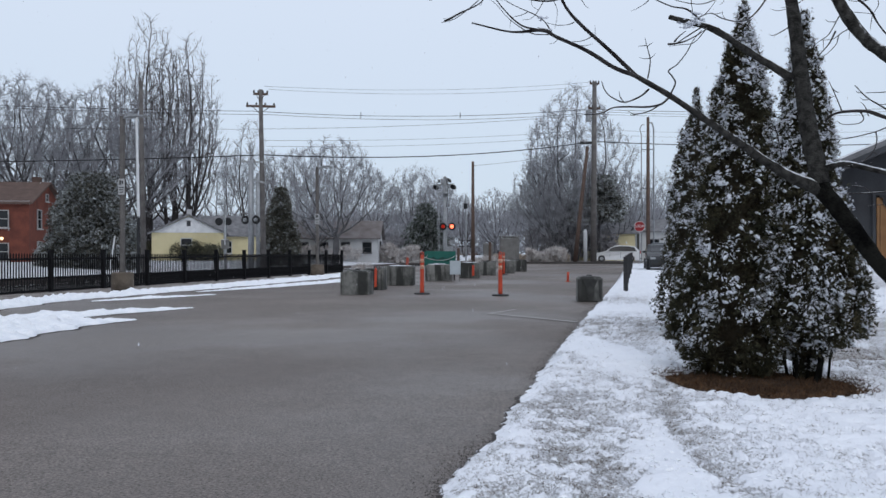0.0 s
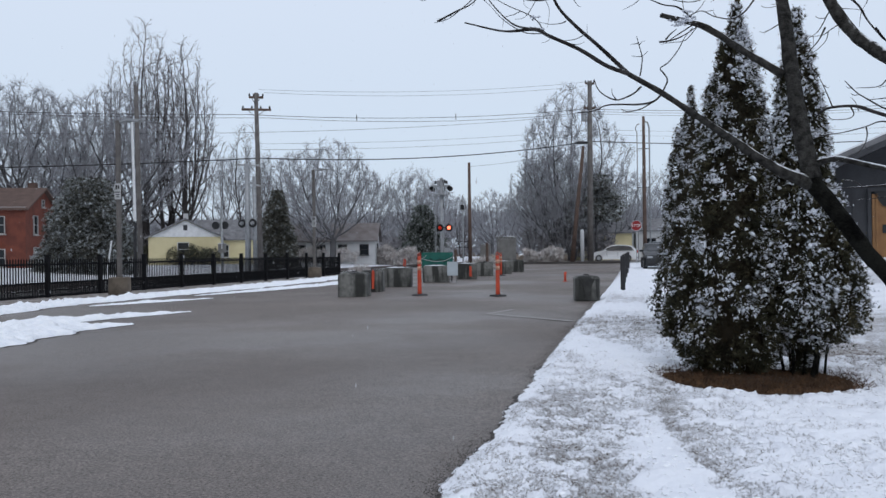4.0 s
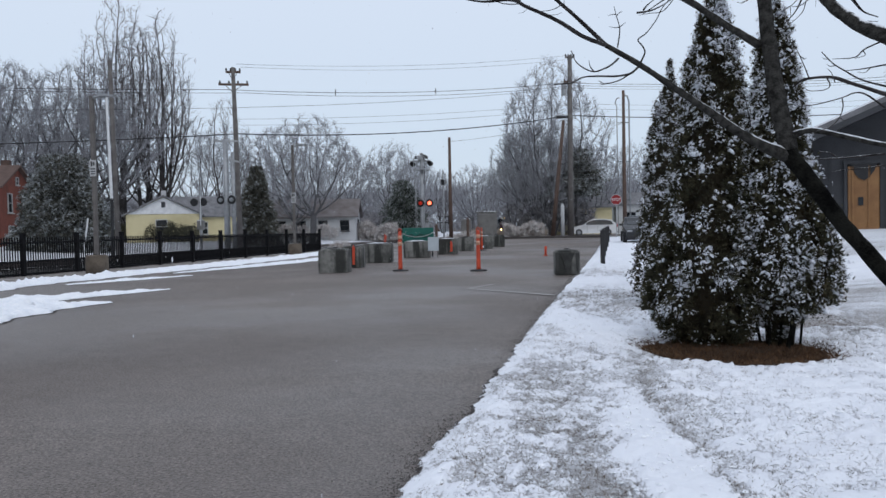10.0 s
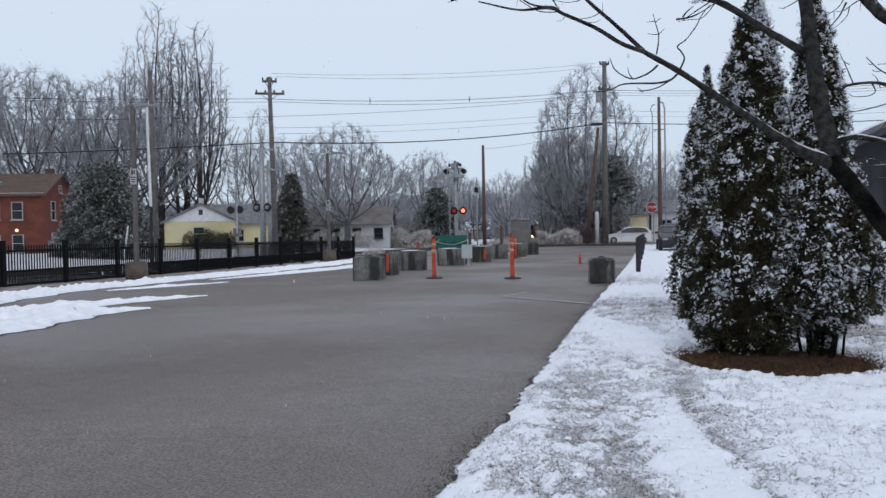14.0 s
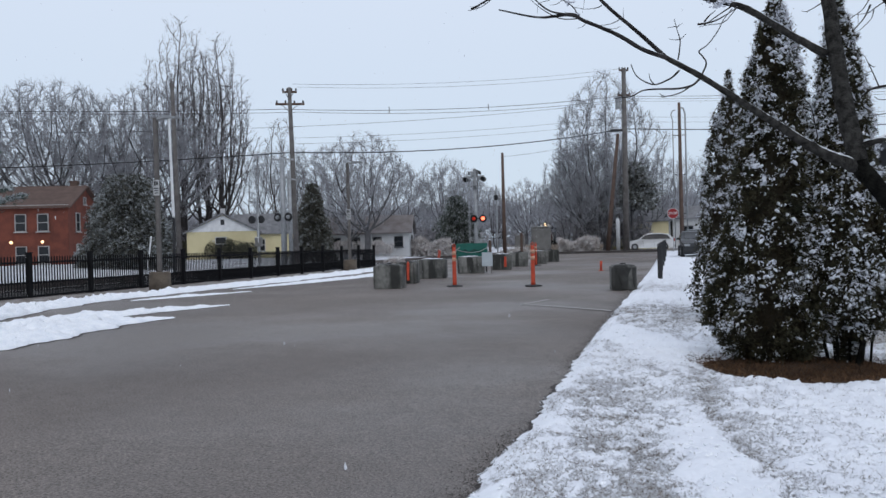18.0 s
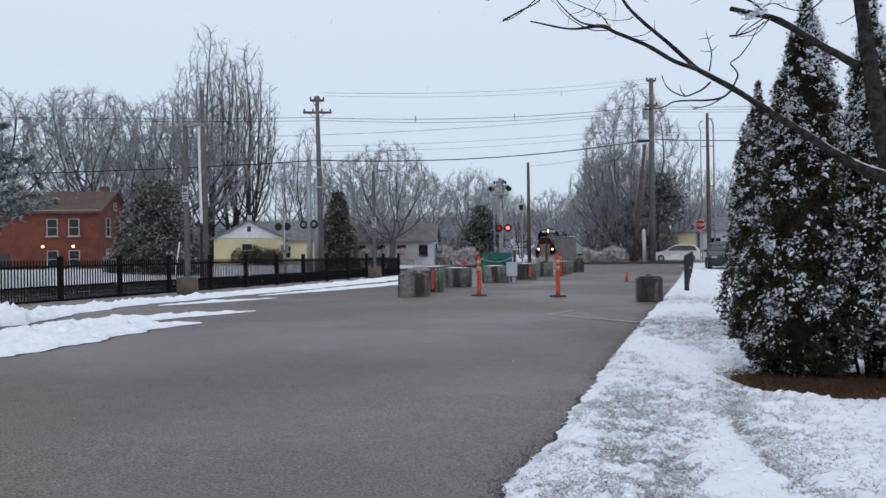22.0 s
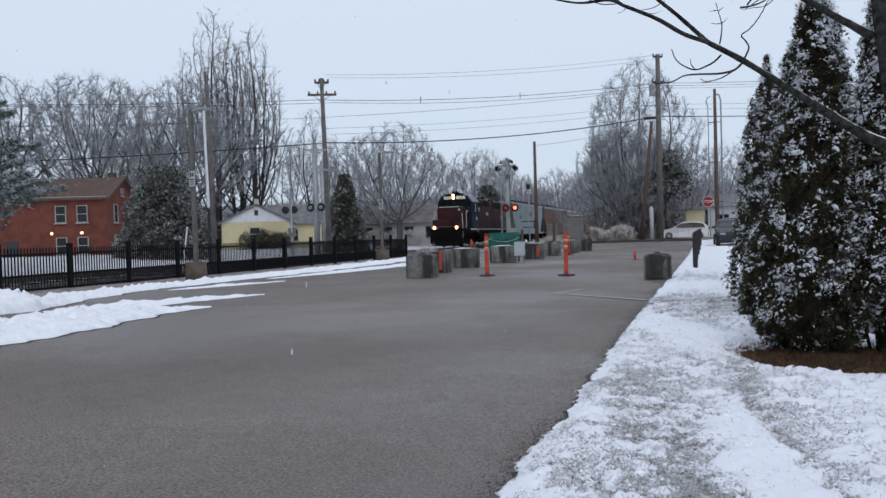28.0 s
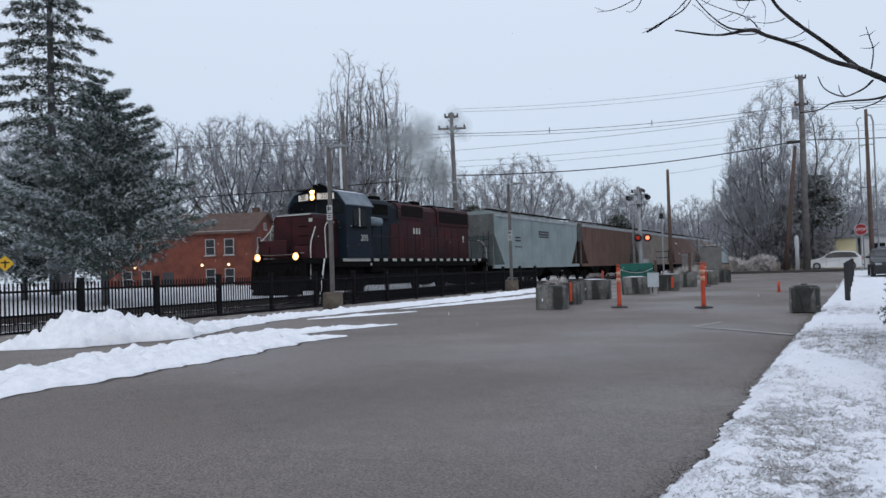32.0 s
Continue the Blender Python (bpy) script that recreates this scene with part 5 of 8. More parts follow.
    d2 = unit(d + .45 * rg.normal(size=(m, 3)) + np.array((0, 0, .12)))
    p2 = p1 + d2 * L * .6
    p3 = p1 + unit(d + .9 * rg.normal(size=(m, 3))) * L * .45
    side = unit(np.cross(d, rg.normal(size=(m, 3)))) * .00085
    tri = np.concatenate([np.stack([p0 - side, p0 + side, p1], 1), np.stack([p1 - side, p1 + side, p2], 1), np.stack([p1 - side, p1 + side, p3], 1)])
    k0 = len(verts[1])
    verts[1].extend(map(tuple, tri.reshape(-1, 3)))
    faces[1].extend((k0 + 3 * k, k0 + 3 * k + 1, k0 + 3 * k + 2) for k in range(len(tri)))
    top = max(v[2] for v in verts[1])
    meshes = []
    for g, nm, mt in ((0, "trunk", bark), (1, "twigs", twig)):
        me = bpy.data.meshes.new(nm)
        me.from_pydata([(a / top, b_ / top, c / top) for a, b_, c in verts[g]], [], faces[g])
        me.materials.append(M[mt])
        meshes.append(me)
    return meshes


KINDS = {
    "tall": grown_tree(11, .14, .34, .52, 800, 1, .45, 3, .038, 1.1, "bark_dark", "twig_brown"),
    "tall2": grown_tree(12, .12, .38, .55, 800, 2, .45, 3, .038, 1.0, "bark_dark", "twig_brown"),
    "vase": grown_tree(17, .08, .66, .48, 1500, 3, .26, 9, .040, .85),
    "round": grown_tree(13, .20, .92, .55, 1250, 1, .18, 8, .042, 1.1),
    "round2": grown_tree(14, .16, .85, .50, 1250, 1, .20, 8, .042, 1.1),
    "wide": grown_tree(15, .16, .98, .58, 1150, 2, .20, 6, .038, 1.2),
    "small": grown_tree(16, .08, .95, .48, 600, 3, .20, 6, .07, 1.0),
    "far": grown_tree(18, .14, .85, .52, 450, 1, .22, 7, .06, 1.3),
}


def bare_tree(kind, x, y, h, turn, label, dark=False, wide=1.0):
    t = thing("bare_tree", pose(x, y, ground_z(max(x, -30), min(y, 80)) - .1, 0, 0, turn), label, "tree", "bare winter trees")
    k = h
    tr, tw = KINDS[kind]
    for nm, me in (("trunk", tr), ("crown", tw)):
        part(nm, me, None, t, at=Matrix.Diagonal((k * wide, k * wide, k, 1)))
    return t


bt = "leafless frosted tree with a fine net of grey twigs"
TREES = [("wide", -58, 62, 18.7, 10), ("round", -53, 59, 17.1, 80), ("wide", -50, 66, 18.2, 200), ("round2", -47, 63, 15.5, 300),
         ("wide", -64, 55, 18.2, 120), ("wide", -69, 50, 18.2, 33), ("round", -62, 44, 16.1, 75), ("tall2", -56, 72, 19.8, 260),
         ("tall", -52.2, 75, 27.9, 20), ("tall2", -49.9, 75.5, 24, 140), ("tall", -47.6, 75.2, 25.5, 220), ("tall2", -53.6, 76, 23.1, 15),
         ("tall2", -48.8, 76.5, 22, 80), ("tall2", -42.5, 80, 16.5, 90), ("wide", -38, 84, 13.5, 10), ("round", -27.2, 66.9, 12.3, 25),
         ("round2", -33.5, 78, 10.5, 190), ("far", -30, 104, 14, 40), ("far", -36, 104, 13, 200), ("far", -29, 100, 12.5, 100),
         ("far", -15.5, 96, 8.5, 10), ("far", -41, 112, 15, 60), ("far", -36, 140, 15, 10), ("far", -34, 155, 13, 210), ("far", -38, 150, 15, 150),
         ("far", -31.5, 124, 9, 60), ("vase", -6.3, 80, 18.8, 0), ("round", -9, 81, 12.5, 60), ("round2", -8.2, 80, 12, 10),
         ("round2", -1.8, 86, 11, 100), ("small", -9.6, 78, 8.5, 30), ("small", -7, 77, 8.5, 130), ("round2", -6.6, 83, 13, 40),
         ("far", -14.5, 108, 11, 10), ("far", 2.5, 112, 13, 10),
         ("far", 8, 118, 13, 100), ("far", 15, 110, 15, 50), ("round", -70, 80, 17, 10), ("wide", -78, 62, 19.3, 100), ("far", -50, 95, 16, 40),
         ("far", -58, 100, 17, 300), ("far", -12.5, 165, 13, 77), ("far", -16, 182, 14, 160), ("far", -46, 170, 17, 30), ("far", -5, 150, 13, 15),
         ("far", 4, 160, 14, 95)]
TREES += [("round2", -27.2, 150, 14.3, 40), ("tall2", -33.4, 150, 12.8, 70)]
for kd, x, y, h, tn in TREES:
    bare_tree(kd, x, y, h, tn, bt, wide=.62 if kd == "round" and x > -10 and y < 90 else 1.0)

# ---- conifers ----


def conifer(name, x, y, h, r, n, size, frost, label, layers=None, droop=.15, seed=0, gap=0.0, low=0.06, power=0.85, trunk=.15, needle="needle", lobes=1.0):
    """A conifer: tapered trunk and whorls of needle sprays, thinner towards the tip, with gaps."""
    rg = np.random.default_rng(seed)
    t = thing(name, pose(x, y, ground_z(max(x, -30), min(y, 80)) - .05), label, "tree")
    part("trunk", Shape().tube([(0, 0, 0), (0, 0, h * .5), (0, 0, h * .97)], [trunk, trunk * .6, .02], 8), M["bark"], t, smooth=True)
    k = rg.random(n)
    z = low * h + (h * (1 - low)) * (1 - np.sqrt(1 - k * .985)) if layers is None else None
    if layers:
        ly = rg.integers(0, layers, n)
        u = (ly + rg.uniform(-.12, .12, n)) / layers
        z = low * h + h * (1 - low) * u
    prof = r * (1 - (z - low * h) / (h * (1 - low))).clip(0.02, 1) ** power
    th = rg.uniform(0, 2 * np.pi, n)
    if layers:
        nb = 11
        th = (np.floor(th / (2 * np.pi) * nb) + rg.normal(0, .10, n) + .37 * ly) * 2 * np.pi / nb
    lob = 1 + lobes * (.28 * np.sin(th * 3 + z * 2.3) + .22 * np.sin(th * 7 - z * 5.1) + .12 * rg.normal(size=n))
    q = rg.random(n) ** (0.45)
    rad = prof * lob * q
    pos = np.stack([rad * np.cos(th), rad * np.sin(th), z - droop * rad], 1)
    ahead = np.stack([np.cos(th), np.sin(th), rg.uniform(-.35, .45, n) - droop], 1) + .35 * rg.normal(size=(n, 3))
    fr = rg.random(n) < frost * (0.35 + 0.9 * (q ** 2))
    sz = size * rg.uniform(.7, 1.3, n)
    part("crown", soup("crown", sprays(rg, pos[~fr], ahead[~fr], sz[~fr], 4, .22, .12, .8), M[needle]), None, t)
    if fr.any():
        part("frosted_crown", soup("frosted_crown", sprays(rg, pos[fr] + np.array((0, 0, .03)), ahead[fr], sz[fr], 4, .24, .12, .8), M["needle_dust"]), None, t, "frost-whitened bough tips")
    return t


conifer("evergreen_tree", -32.2, 40.5, 6.6, 2.95, 34000, .18, .42, "broad dark evergreen dusted with snow behind the fence", seed=1, power=.48, needle="needle_brown", lobes=.35)
conifer("evergreen_tree", -27.2, 55.9, 7.2, 1.7, 14000, .24, .16, "dense dark pointed evergreen by the yellow house", seed=3, power=.75, needle="needle_brown", lobes=.5)


def bough_tree(name, x, y, h, r, layers, per, size, dense, frost, rise, droop, label, seed, low=.08, power=.8, trunk=.2, jitter=.3, needle="needle"):
    """A conifer of separate boughs: each a line that leaves the trunk, with hanging and side sprays, and sky between the tiers."""
    rg = np.random.default_rng(seed)
    t = thing(name, pose(x, y, ground_z(max(x, -30), min(y, 80)) - .05), label, "tree")
    part("trunk", Shape().tube([(0, 0, 0), (0, 0, h * .5), (0, 0, h * .98)], [trunk, trunk * .6, .03], 8), M["bark"], t, smooth=True)
    P, A, S, wood_ = [], [], [], Shape()
    for i in range(layers):
        for k in range(per):
            u = (i + rg.uniform(-jitter, jitter)) / layers
            z0 = h * (low + (1 - low) * np.clip(u, 0, .985))
            L = r * max(.05, 1 - u) ** power * rg.uniform(.62, 1.12)
            th = 2 * np.pi * (k + rg.uniform(-.3, .3) + .38 * i) / per
            d = np.array((np.cos(th), np.sin(th)))
            wood_.tube([(0, 0, z0), (d[0] * L * .5, d[1] * L * .5, z0 + (rise * .5 - droop * .25) * L), (d[0] * L, d[1] * L, z0 + (rise - droop) * L)], [.035, .02, .008], 3, False)
            n = max(6, int(dense * L))
            s = rg.random(n) ** .6
            wide = .26 * L * (1.1 - s) * rg.normal(size=n) + .05 * rg.normal(size=n)
            px = d[0] * L * s - d[1] * wide
            py = d[1] * L * s + d[0] * wide
            pz = z0 + (rise * s - droop * s * s) * L - .06 * np.abs(rg.normal(size=n)) - .12 * np.abs(wide)
            P.append(np.stack([px, py, pz], 1))
            A.append(np.stack([d[0] + rg.normal(0, .5, n), d[1] + rg.normal(0, .5, n), rise - 2 * droop * s + rg.normal(0, .35, n)], 1))
            S.append(s)
    P, A, S = np.concatenate(P), np.concatenate(A), np.concatenate(S)
    tagged(part("bough_wood", wood_, M["bark"], t), kind="stuff")
    fr = rg.random(len(P)) < frost * (.25 + .95 * S)
    sz = size * rg.uniform(.7, 1.3, len(P))
    part("crown", soup("crown", sprays(rg, P[~fr], A[~fr], sz[~fr], 3, .20, .08, .7), M[needle]), None, t)
    part("frosted_crown", soup("frosted_crown", sprays(rg, P[fr] + np.array((0, 0, .03)), A[fr], sz[fr], 3, .22, .08, .7), M["needle_frost"]), None, t, "frost-whitened bough tips")
    return t


bough_tree("spruce_tree", -38.9, 27.3, 25, 5.0, 21, 8, .28, 44, .36, .04, .20, "tall dark spruce with tiered drooping boughs", 4, power=.70, trunk=.30, jitter=.16)
bough_tree("pine_tree", -28.3, 22.2, 9.7, 4.8, 12, 11, .20, 90, .46, .82, .34, "bushy pine, its boughs frosted white", 5, low=.10, power=.66, trunk=.18, jitter=1.3, needle="needle_pine")
bough_tree("pine_tree", -33.5, 22.0, 7.0, 3.2, 10, 11, .20, 100, .97, .70, .30, "smaller frosted pine behind the fence", 6, low=.10, power=.62, trunk=.15, jitter=1.2, needle="needle_pine")
conifer("evergreen_tree", -25.6, 93, 8.4, 2.9, 15000, .26, .34, "dark evergreen behind the crossing", seed=6, power=.6)
conifer("evergreen_tree", -3.7, 79, 9.4, 2.3, 14000, .26, .5, "dark snow-flecked evergreen among bare trees", seed=8, power=.34, low=.46, needle="needle_brown")
conifer("evergreen_tree", 14.5, 40, 9, 3.2, 7000, .45, .9, "pale frosted conifer behind the dark building", seed=9, power=.5)

# ---- arborvitae with clinging snow ----


def arborvitae(x, y, h, prof, plumes, dense, snowy, label, seed, group="arborvitae beside the lot", lean=(0, 0)):
    """prof: rows of height share and radius. Foliage grows in upright plumes of leaf fans; snow lies in pads on their shoulders."""
    rg = np.random.default_rng(seed)
    t = thing("arborvitae", pose(x, y, ground_z(x, y)), label, "shrub", group)
    zs, rs = np.array([a for a, _ in prof]) * h, np.array([b_ for _, b_ in prof])

    def spread(m):
        """Heights shared out by girth, round the axis by the golden angle."""
        zz = np.linspace(0, h, 400)
        c_ = np.cumsum(np.interp(zz, zs, rs) + .05)
        z = np.interp((np.arange(m) + rg.random(m)) / m, c_ / c_[-1], zz)
        return z, np.arange(m) * 2.39996 + rg.uniform(-.5, .5, m)

    def axis(z):
        return np.stack([lean[0] * z / h, lean[1] * z / h, z], 1)
    # solid filler core; the shade deep inside the shrub is in its dark brown
    part("inner_core", Shape().tube([tuple(q) for q in axis(zs)], [max(.01, q * .60) for q in rs], 14), M["thuja_core"], t, "solid brown core, inner shade painted dark", smooth=True)
    for k in range(11):
        a, q, w = k * 2.4 + seed, .05 + .016 * k, rg.uniform(.010, .022)
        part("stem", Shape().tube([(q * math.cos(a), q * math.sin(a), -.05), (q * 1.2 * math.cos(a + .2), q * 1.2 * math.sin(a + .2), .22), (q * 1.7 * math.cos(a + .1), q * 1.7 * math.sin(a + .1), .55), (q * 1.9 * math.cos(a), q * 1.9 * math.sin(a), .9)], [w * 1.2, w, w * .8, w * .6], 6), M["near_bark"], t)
    z, th = spread(plumes)
    r = np.interp(z, zs, rs)
    out = np.stack([np.cos(th), np.sin(th), np.zeros(plumes)], 1)
    side = np.stack([-np.sin(th), np.cos(th), np.zeros(plumes)], 1)
    size = (.055 + .055 * rg.random(plumes)) * (.40 + .60 * np.minimum(1, r / .34))
    lob = 1 + .05 * np.sin(th * 4 + z * 3) + .05 * np.sin(th * 9 - z * 7.3)
    seat = np.maximum(.0, r * lob * rg.uniform(.92, 1.05, plumes) - size * .75)
    mid = axis(z) + out * seat[:, None]
    # leaf fans of each plume, upright and flattened towards the outside
    i = np.repeat(np.arange(plumes), dense)
    n = len(i)
    u, v, w = rg.normal(0, .55, n), rg.normal(0, .50, n), rg.uniform(-.9, 1.25, n)
    sz = size[i][:, None]
    grow = (1 - .35 * np.clip(w, 0, 1.2))[:, None]
    pos = mid[i] + sz * (out[i] * np.abs(u)[:, None] * grow + side[i] * v[:, None] * grow + np.array((0, 0, 1)) * w[:, None])
    ahead = out[i] * .75 + np.array((0, 0, .55)) + side[i] * (v * .8)[:, None] + .38 * rg.normal(size=(n, 3))
    part("foliage", soup("foliage", sprays(rg, pos, ahead, rg.uniform(.022, .044, n), 4, .30, .04, .8), M["thuja"]), None, t, "dark green scale leaves in flat fans")
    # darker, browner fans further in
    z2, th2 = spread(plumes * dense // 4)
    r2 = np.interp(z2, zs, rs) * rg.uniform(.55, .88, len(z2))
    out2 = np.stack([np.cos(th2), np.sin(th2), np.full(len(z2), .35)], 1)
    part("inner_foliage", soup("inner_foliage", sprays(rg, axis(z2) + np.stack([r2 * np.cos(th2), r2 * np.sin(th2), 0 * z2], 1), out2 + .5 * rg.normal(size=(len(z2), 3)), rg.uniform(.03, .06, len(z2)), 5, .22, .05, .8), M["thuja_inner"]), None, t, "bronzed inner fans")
    # snow caught on the plumes
    f = np.array([noise.noise(Vector((math.cos(a) * 1.5, math.sin(a) * 1.5, b_ * 1.5 + seed * 7))) + .7 * noise.noise(Vector((math.cos(a) * 4, math.sin(a) * 4, b_ * 5 + seed))) for a, b_ in zip(th, z)])
    f += .30 * rg.normal(size=plumes) + .35 * z / h - .9 * (z < .42) * (.42 - z) / .42
    rank = np.argsort(np.argsort(f)) / plumes
    load = np.clip((rank - (1 - snowy)) / snowy, 0, 1)
    pn = np.where(load > 0, np.ceil(8 + 19 * load * rg.random(plumes)), rg.integers(0, 4, plumes)).astype(int)
    i = np.repeat(np.arange(plumes), pn)
    n = len(i)
    sz = size[i][:, None]
    v, w = rg.normal(0, .52, n)[:, None], rg.uniform(-.25, 1.05, n)[:, None]
    pos = mid[i] + sz * (out[i] * rg.uniform(.55, 1.05, n)[:, None] * (1 - .45 * np.clip(w, 0, 1)) + side[i] * v + np.array((0, 0, 1)) * w)
    up = np.array((0, 0, .85)) + out[i] * .62 + side[i] * v * .35 + .22 * rg.normal(size=(n, 3))
    fall = side[i] * rg.normal(0, .8, (n, 1)) + out[i] * .8 - np.array((0, 0, .5))
    part("snow", pads("snow", rg, pos, up, fall, rg.gamma(2.2, .0062, n).clip(.004, .036), M["clump"]), None, t, "white pads of clinging snow")
    # a dusting on the tips beside the pads
    j = rg.integers(0, n, n * 2)
    tp = pos[j] + rg.normal(0, .022, (len(j), 3)) + .012 * out[i][j]
    part("frosted_tip_spray", soup("frosted_tip_spray", sprays(rg, tp, out[i][j] + np.array((0, 0, .1)) + .6 * rg.normal(size=tp.shape), rg.uniform(.012, .030, len(j)), 3, .34, .08, .8), M["clump"]), None, t, "snow-dusted leaf tips")
    return t


THUJA_A = ((0, .20), (.035, .36), (.11, .585), (.25, .52), (.41, .39), (.56, .325), (.72, .255), (.80, .20), (.87, .135), (.92, .085), (.955, .04), (1, .008))
THUJA_B = ((0, .05), (.08, .14), (.12, .34), (.17, .50), (.24, .48), (.34, .41), (.53, .28), (.72, .20), (.83, .145), (.90, .095), (.945, .045), (1, .008))
THUJA_C = ((0, .3), (.055, .45), (.12, .53), (.26, .49), (.44, .40), (.6, .34), (.79, .245), (.855, .16), (.91, .05), (1, .006))
arborvitae(0.86, 7.72, 3.45, THUJA_A, 640, 44, .42, "tall pointed arborvitae, snow on its plumes, bronzed below", 1, lean=(.10, -.05))
arborvitae(1.49, 7.62, 3.32, THUJA_B, 540, 44, .56, "pointed arborvitae with thick snow on its fans", 2, lean=(-.04, -.05))
arborvitae(0.81, 11.35, 3.45, THUJA_C, 420, 34, .48, "slimmer arborvitae standing behind, snow-flecked", 3)
arborvitae(1.30, 14.2, 3.2, ((0, .3), (.05, .5), (.2, .56), (.4, .47), (.6, .38), (.8, .25), (.92, .12), (1, .01)), 260, 26, .5, "slimmer arborvitae standing behind, snow-flecked", 4)
# brown litter under them, its colour darkened for the shade of the shrubs
mu = Shape()
vs, fs = [(1.05, 7.30, .07)], []
for k in range(48):
    a = 2 * math.pi * k / 48
    for j, q in enumerate((.5, .85, 1.0)):
        rr = q * (1 + .12 * noise.noise(Vector((math.cos(a) * 2, math.sin(a) * 2, 1))) + .10 * noise.noise(Vector((math.cos(a) * 9, math.sin(a) * 9, 1))))
        x, y = 1.05 + 0.80 * rr * math.cos(a), 7.30 + .76 * rr * math.sin(a)
        vs.append((x, y, max(verge_z(x, y), 0) + (.020, .010, -.012)[j]))
for k in range(48):
    k2 = (k + 1) % 48
    fs.append((0, 1 + 3 * k, 1 + 3 * k2))
    for j in (0, 1):
        fs.append((1 + 3 * k + j, 2 + 3 * k + j, 2 + 3 * k2 + j, 1 + 3 * k2 + j))
mu.add(vs, fs)
solo("leaf_litter", mu, M["mulch"], "ring of rust-brown fallen scales, shade of the shrubs painted in", "leaf litter", kind="stuff", smooth=True)
lp = np.stack([r_.normal(1.04, .5, 9000), r_.normal(7.15, .40, 9000), np.full(9000, .075)], 1)
lq = ((lp[:, 0] - 1.05) / .82) ** 2 + ((lp[:, 1] - 7.30) / .80) ** 2
lp[:, 2] = [verge_z(a, b_) + .022 for a, b_ in lp[:, :2]]
lp = lp[lq < 1.0 + .5 * r_.random(len(lq)) ** 3]
solo("fallen_scales", soup("fallen_scales", sprays(r_, lp, r_.normal(size=lp.shape) * np.array((1, 1, .4)) + np.array((0, 0, .45)), r_.uniform(.025, .065, len(lp)), 2, .12), M["scales"]), None, "loose rust-brown scales and needles", "leaf litter", kind="stuff")

# ---- the leaning tree close by ----
nt = thing("leaning_tree", pose(0, 0, 0), "leaning bare tree with near-black bark and crusted snow", "tree")
TRUNK = [(1.50, 2.93, -.05), (1.26, 2.94, .52), (1.04, 2.955, .85), (.872, 2.98, 1.078), (.784, 2.99, 1.193), (.710, 3.008, 1.314), (.632, 3.026, 1.439), (.597, 3.033, 1.628), (.576, 3.037, 1.789), (.555, 3.041, 1.99), (.541, 3.044, 2.131), (.52, 3.046, 2.5), (.47, 3.05, 3.0)]


def bark_tube(pts, radii, per=5, sides=12, rough=.08, seed=0):
    ln_ = smooth_line(pts, per)
    rr = np.interp(np.linspace(0, len(radii) - 1, len(ln_)), range(len(radii)), radii)
    s = Shape().tube(ln_, list(rr), sides)
    for i, v in enumerate(s.v):
        c_ = ln_[min(i // sides, len(ln_) - 1)]
        o = Vector(v) - c_
        k = 1 + rough * noise.noise(Vector(v) * 14 + Vector((seed, 0, 0))) + rough * .7 * noise.noise(Vector(v) * 38)
        s.v[i] = tuple(c_ + o * k)
    return s


part("upper_trunk", bark_tube(TRUNK[6:], (.033, .0285, .0255, .023, .021, .019, .017), 7, 18, .16), M["near_limb"], nt, "lichen-grey upper stem", smooth=True)
# near-black below the fork, darker than the stem above
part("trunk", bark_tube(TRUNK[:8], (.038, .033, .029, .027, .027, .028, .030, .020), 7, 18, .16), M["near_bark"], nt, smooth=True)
BOUGHS = [
    ([(.640, 3.026, 1.415), (.502, 2.979, 1.478), (.308, 2.895, 1.607), (.127, 2.768, 1.716), (.012, 2.67, 1.771)], (.026, .0165, .0125, .0095, .0078)),
    ([(.012, 2.67, 1.771), (-.078, 2.588, 1.847), (-.153, 2.534, 1.909), (-.2, 2.481, 1.958), (-.23, 2.437, 2.032), (-.26, 2.40, 2.12)], (.0068, .006, .0052, .0046, .004, .003)),
    ([(.012, 2.67, 1.771), (-.06, 2.589, 1.787), (-.135, 2.526, 1.826), (-.224, 2.458, 1.858), (-.263, 2.424, 1.872), (-.347, 2.362, 1.856), (-.452, 2.291, 1.87)], (.0072, .0065, .0056, .005, .0062, .003, .002)),
    ([(.544, 3.043, 1.816), (.424, 3.012, 1.891), (.287, 2.957, 1.976), (.214, 2.933, 2.0), (.123, 2.888, 2.018)], (.015, .0125, .0110, .0095, .0085)),
    ([(.642, 2.922, 2.093), (.703, 2.856, 1.928), (.781, 2.783, 1.814), (.90, 2.70, 1.70), (1.0, 2.75, 1.5), (1.04, 2.85, 1.2), (1.10, 2.93, .75)], (.018, .019, .021, .024, .028, .034, .045)),
    ([(.637, 3.025, 1.488), (.694, 2.961, 1.499), (.785, 2.886, 1.465), (.874, 2.755, 1.42), (.98, 2.65, 1.40)], (.014, .011, .0095, .008, .006)),
    ([(.90, 2.74, 1.56), (.771, 2.786, 1.624), (.714, 2.802, 1.65), (.639, 2.82, 1.65), (.604, 2.827, 1.625)], (.0075, .006, .0048, .0038, .002)),
]
for k, (pts, rr) in enumerate(BOUGHS):
    part("limb", bark_tube(pts, rr, 7, 10, .16, k), M["near_twig"] if k in (1, 2, 6) else M["near_limb"], nt, smooth=True)
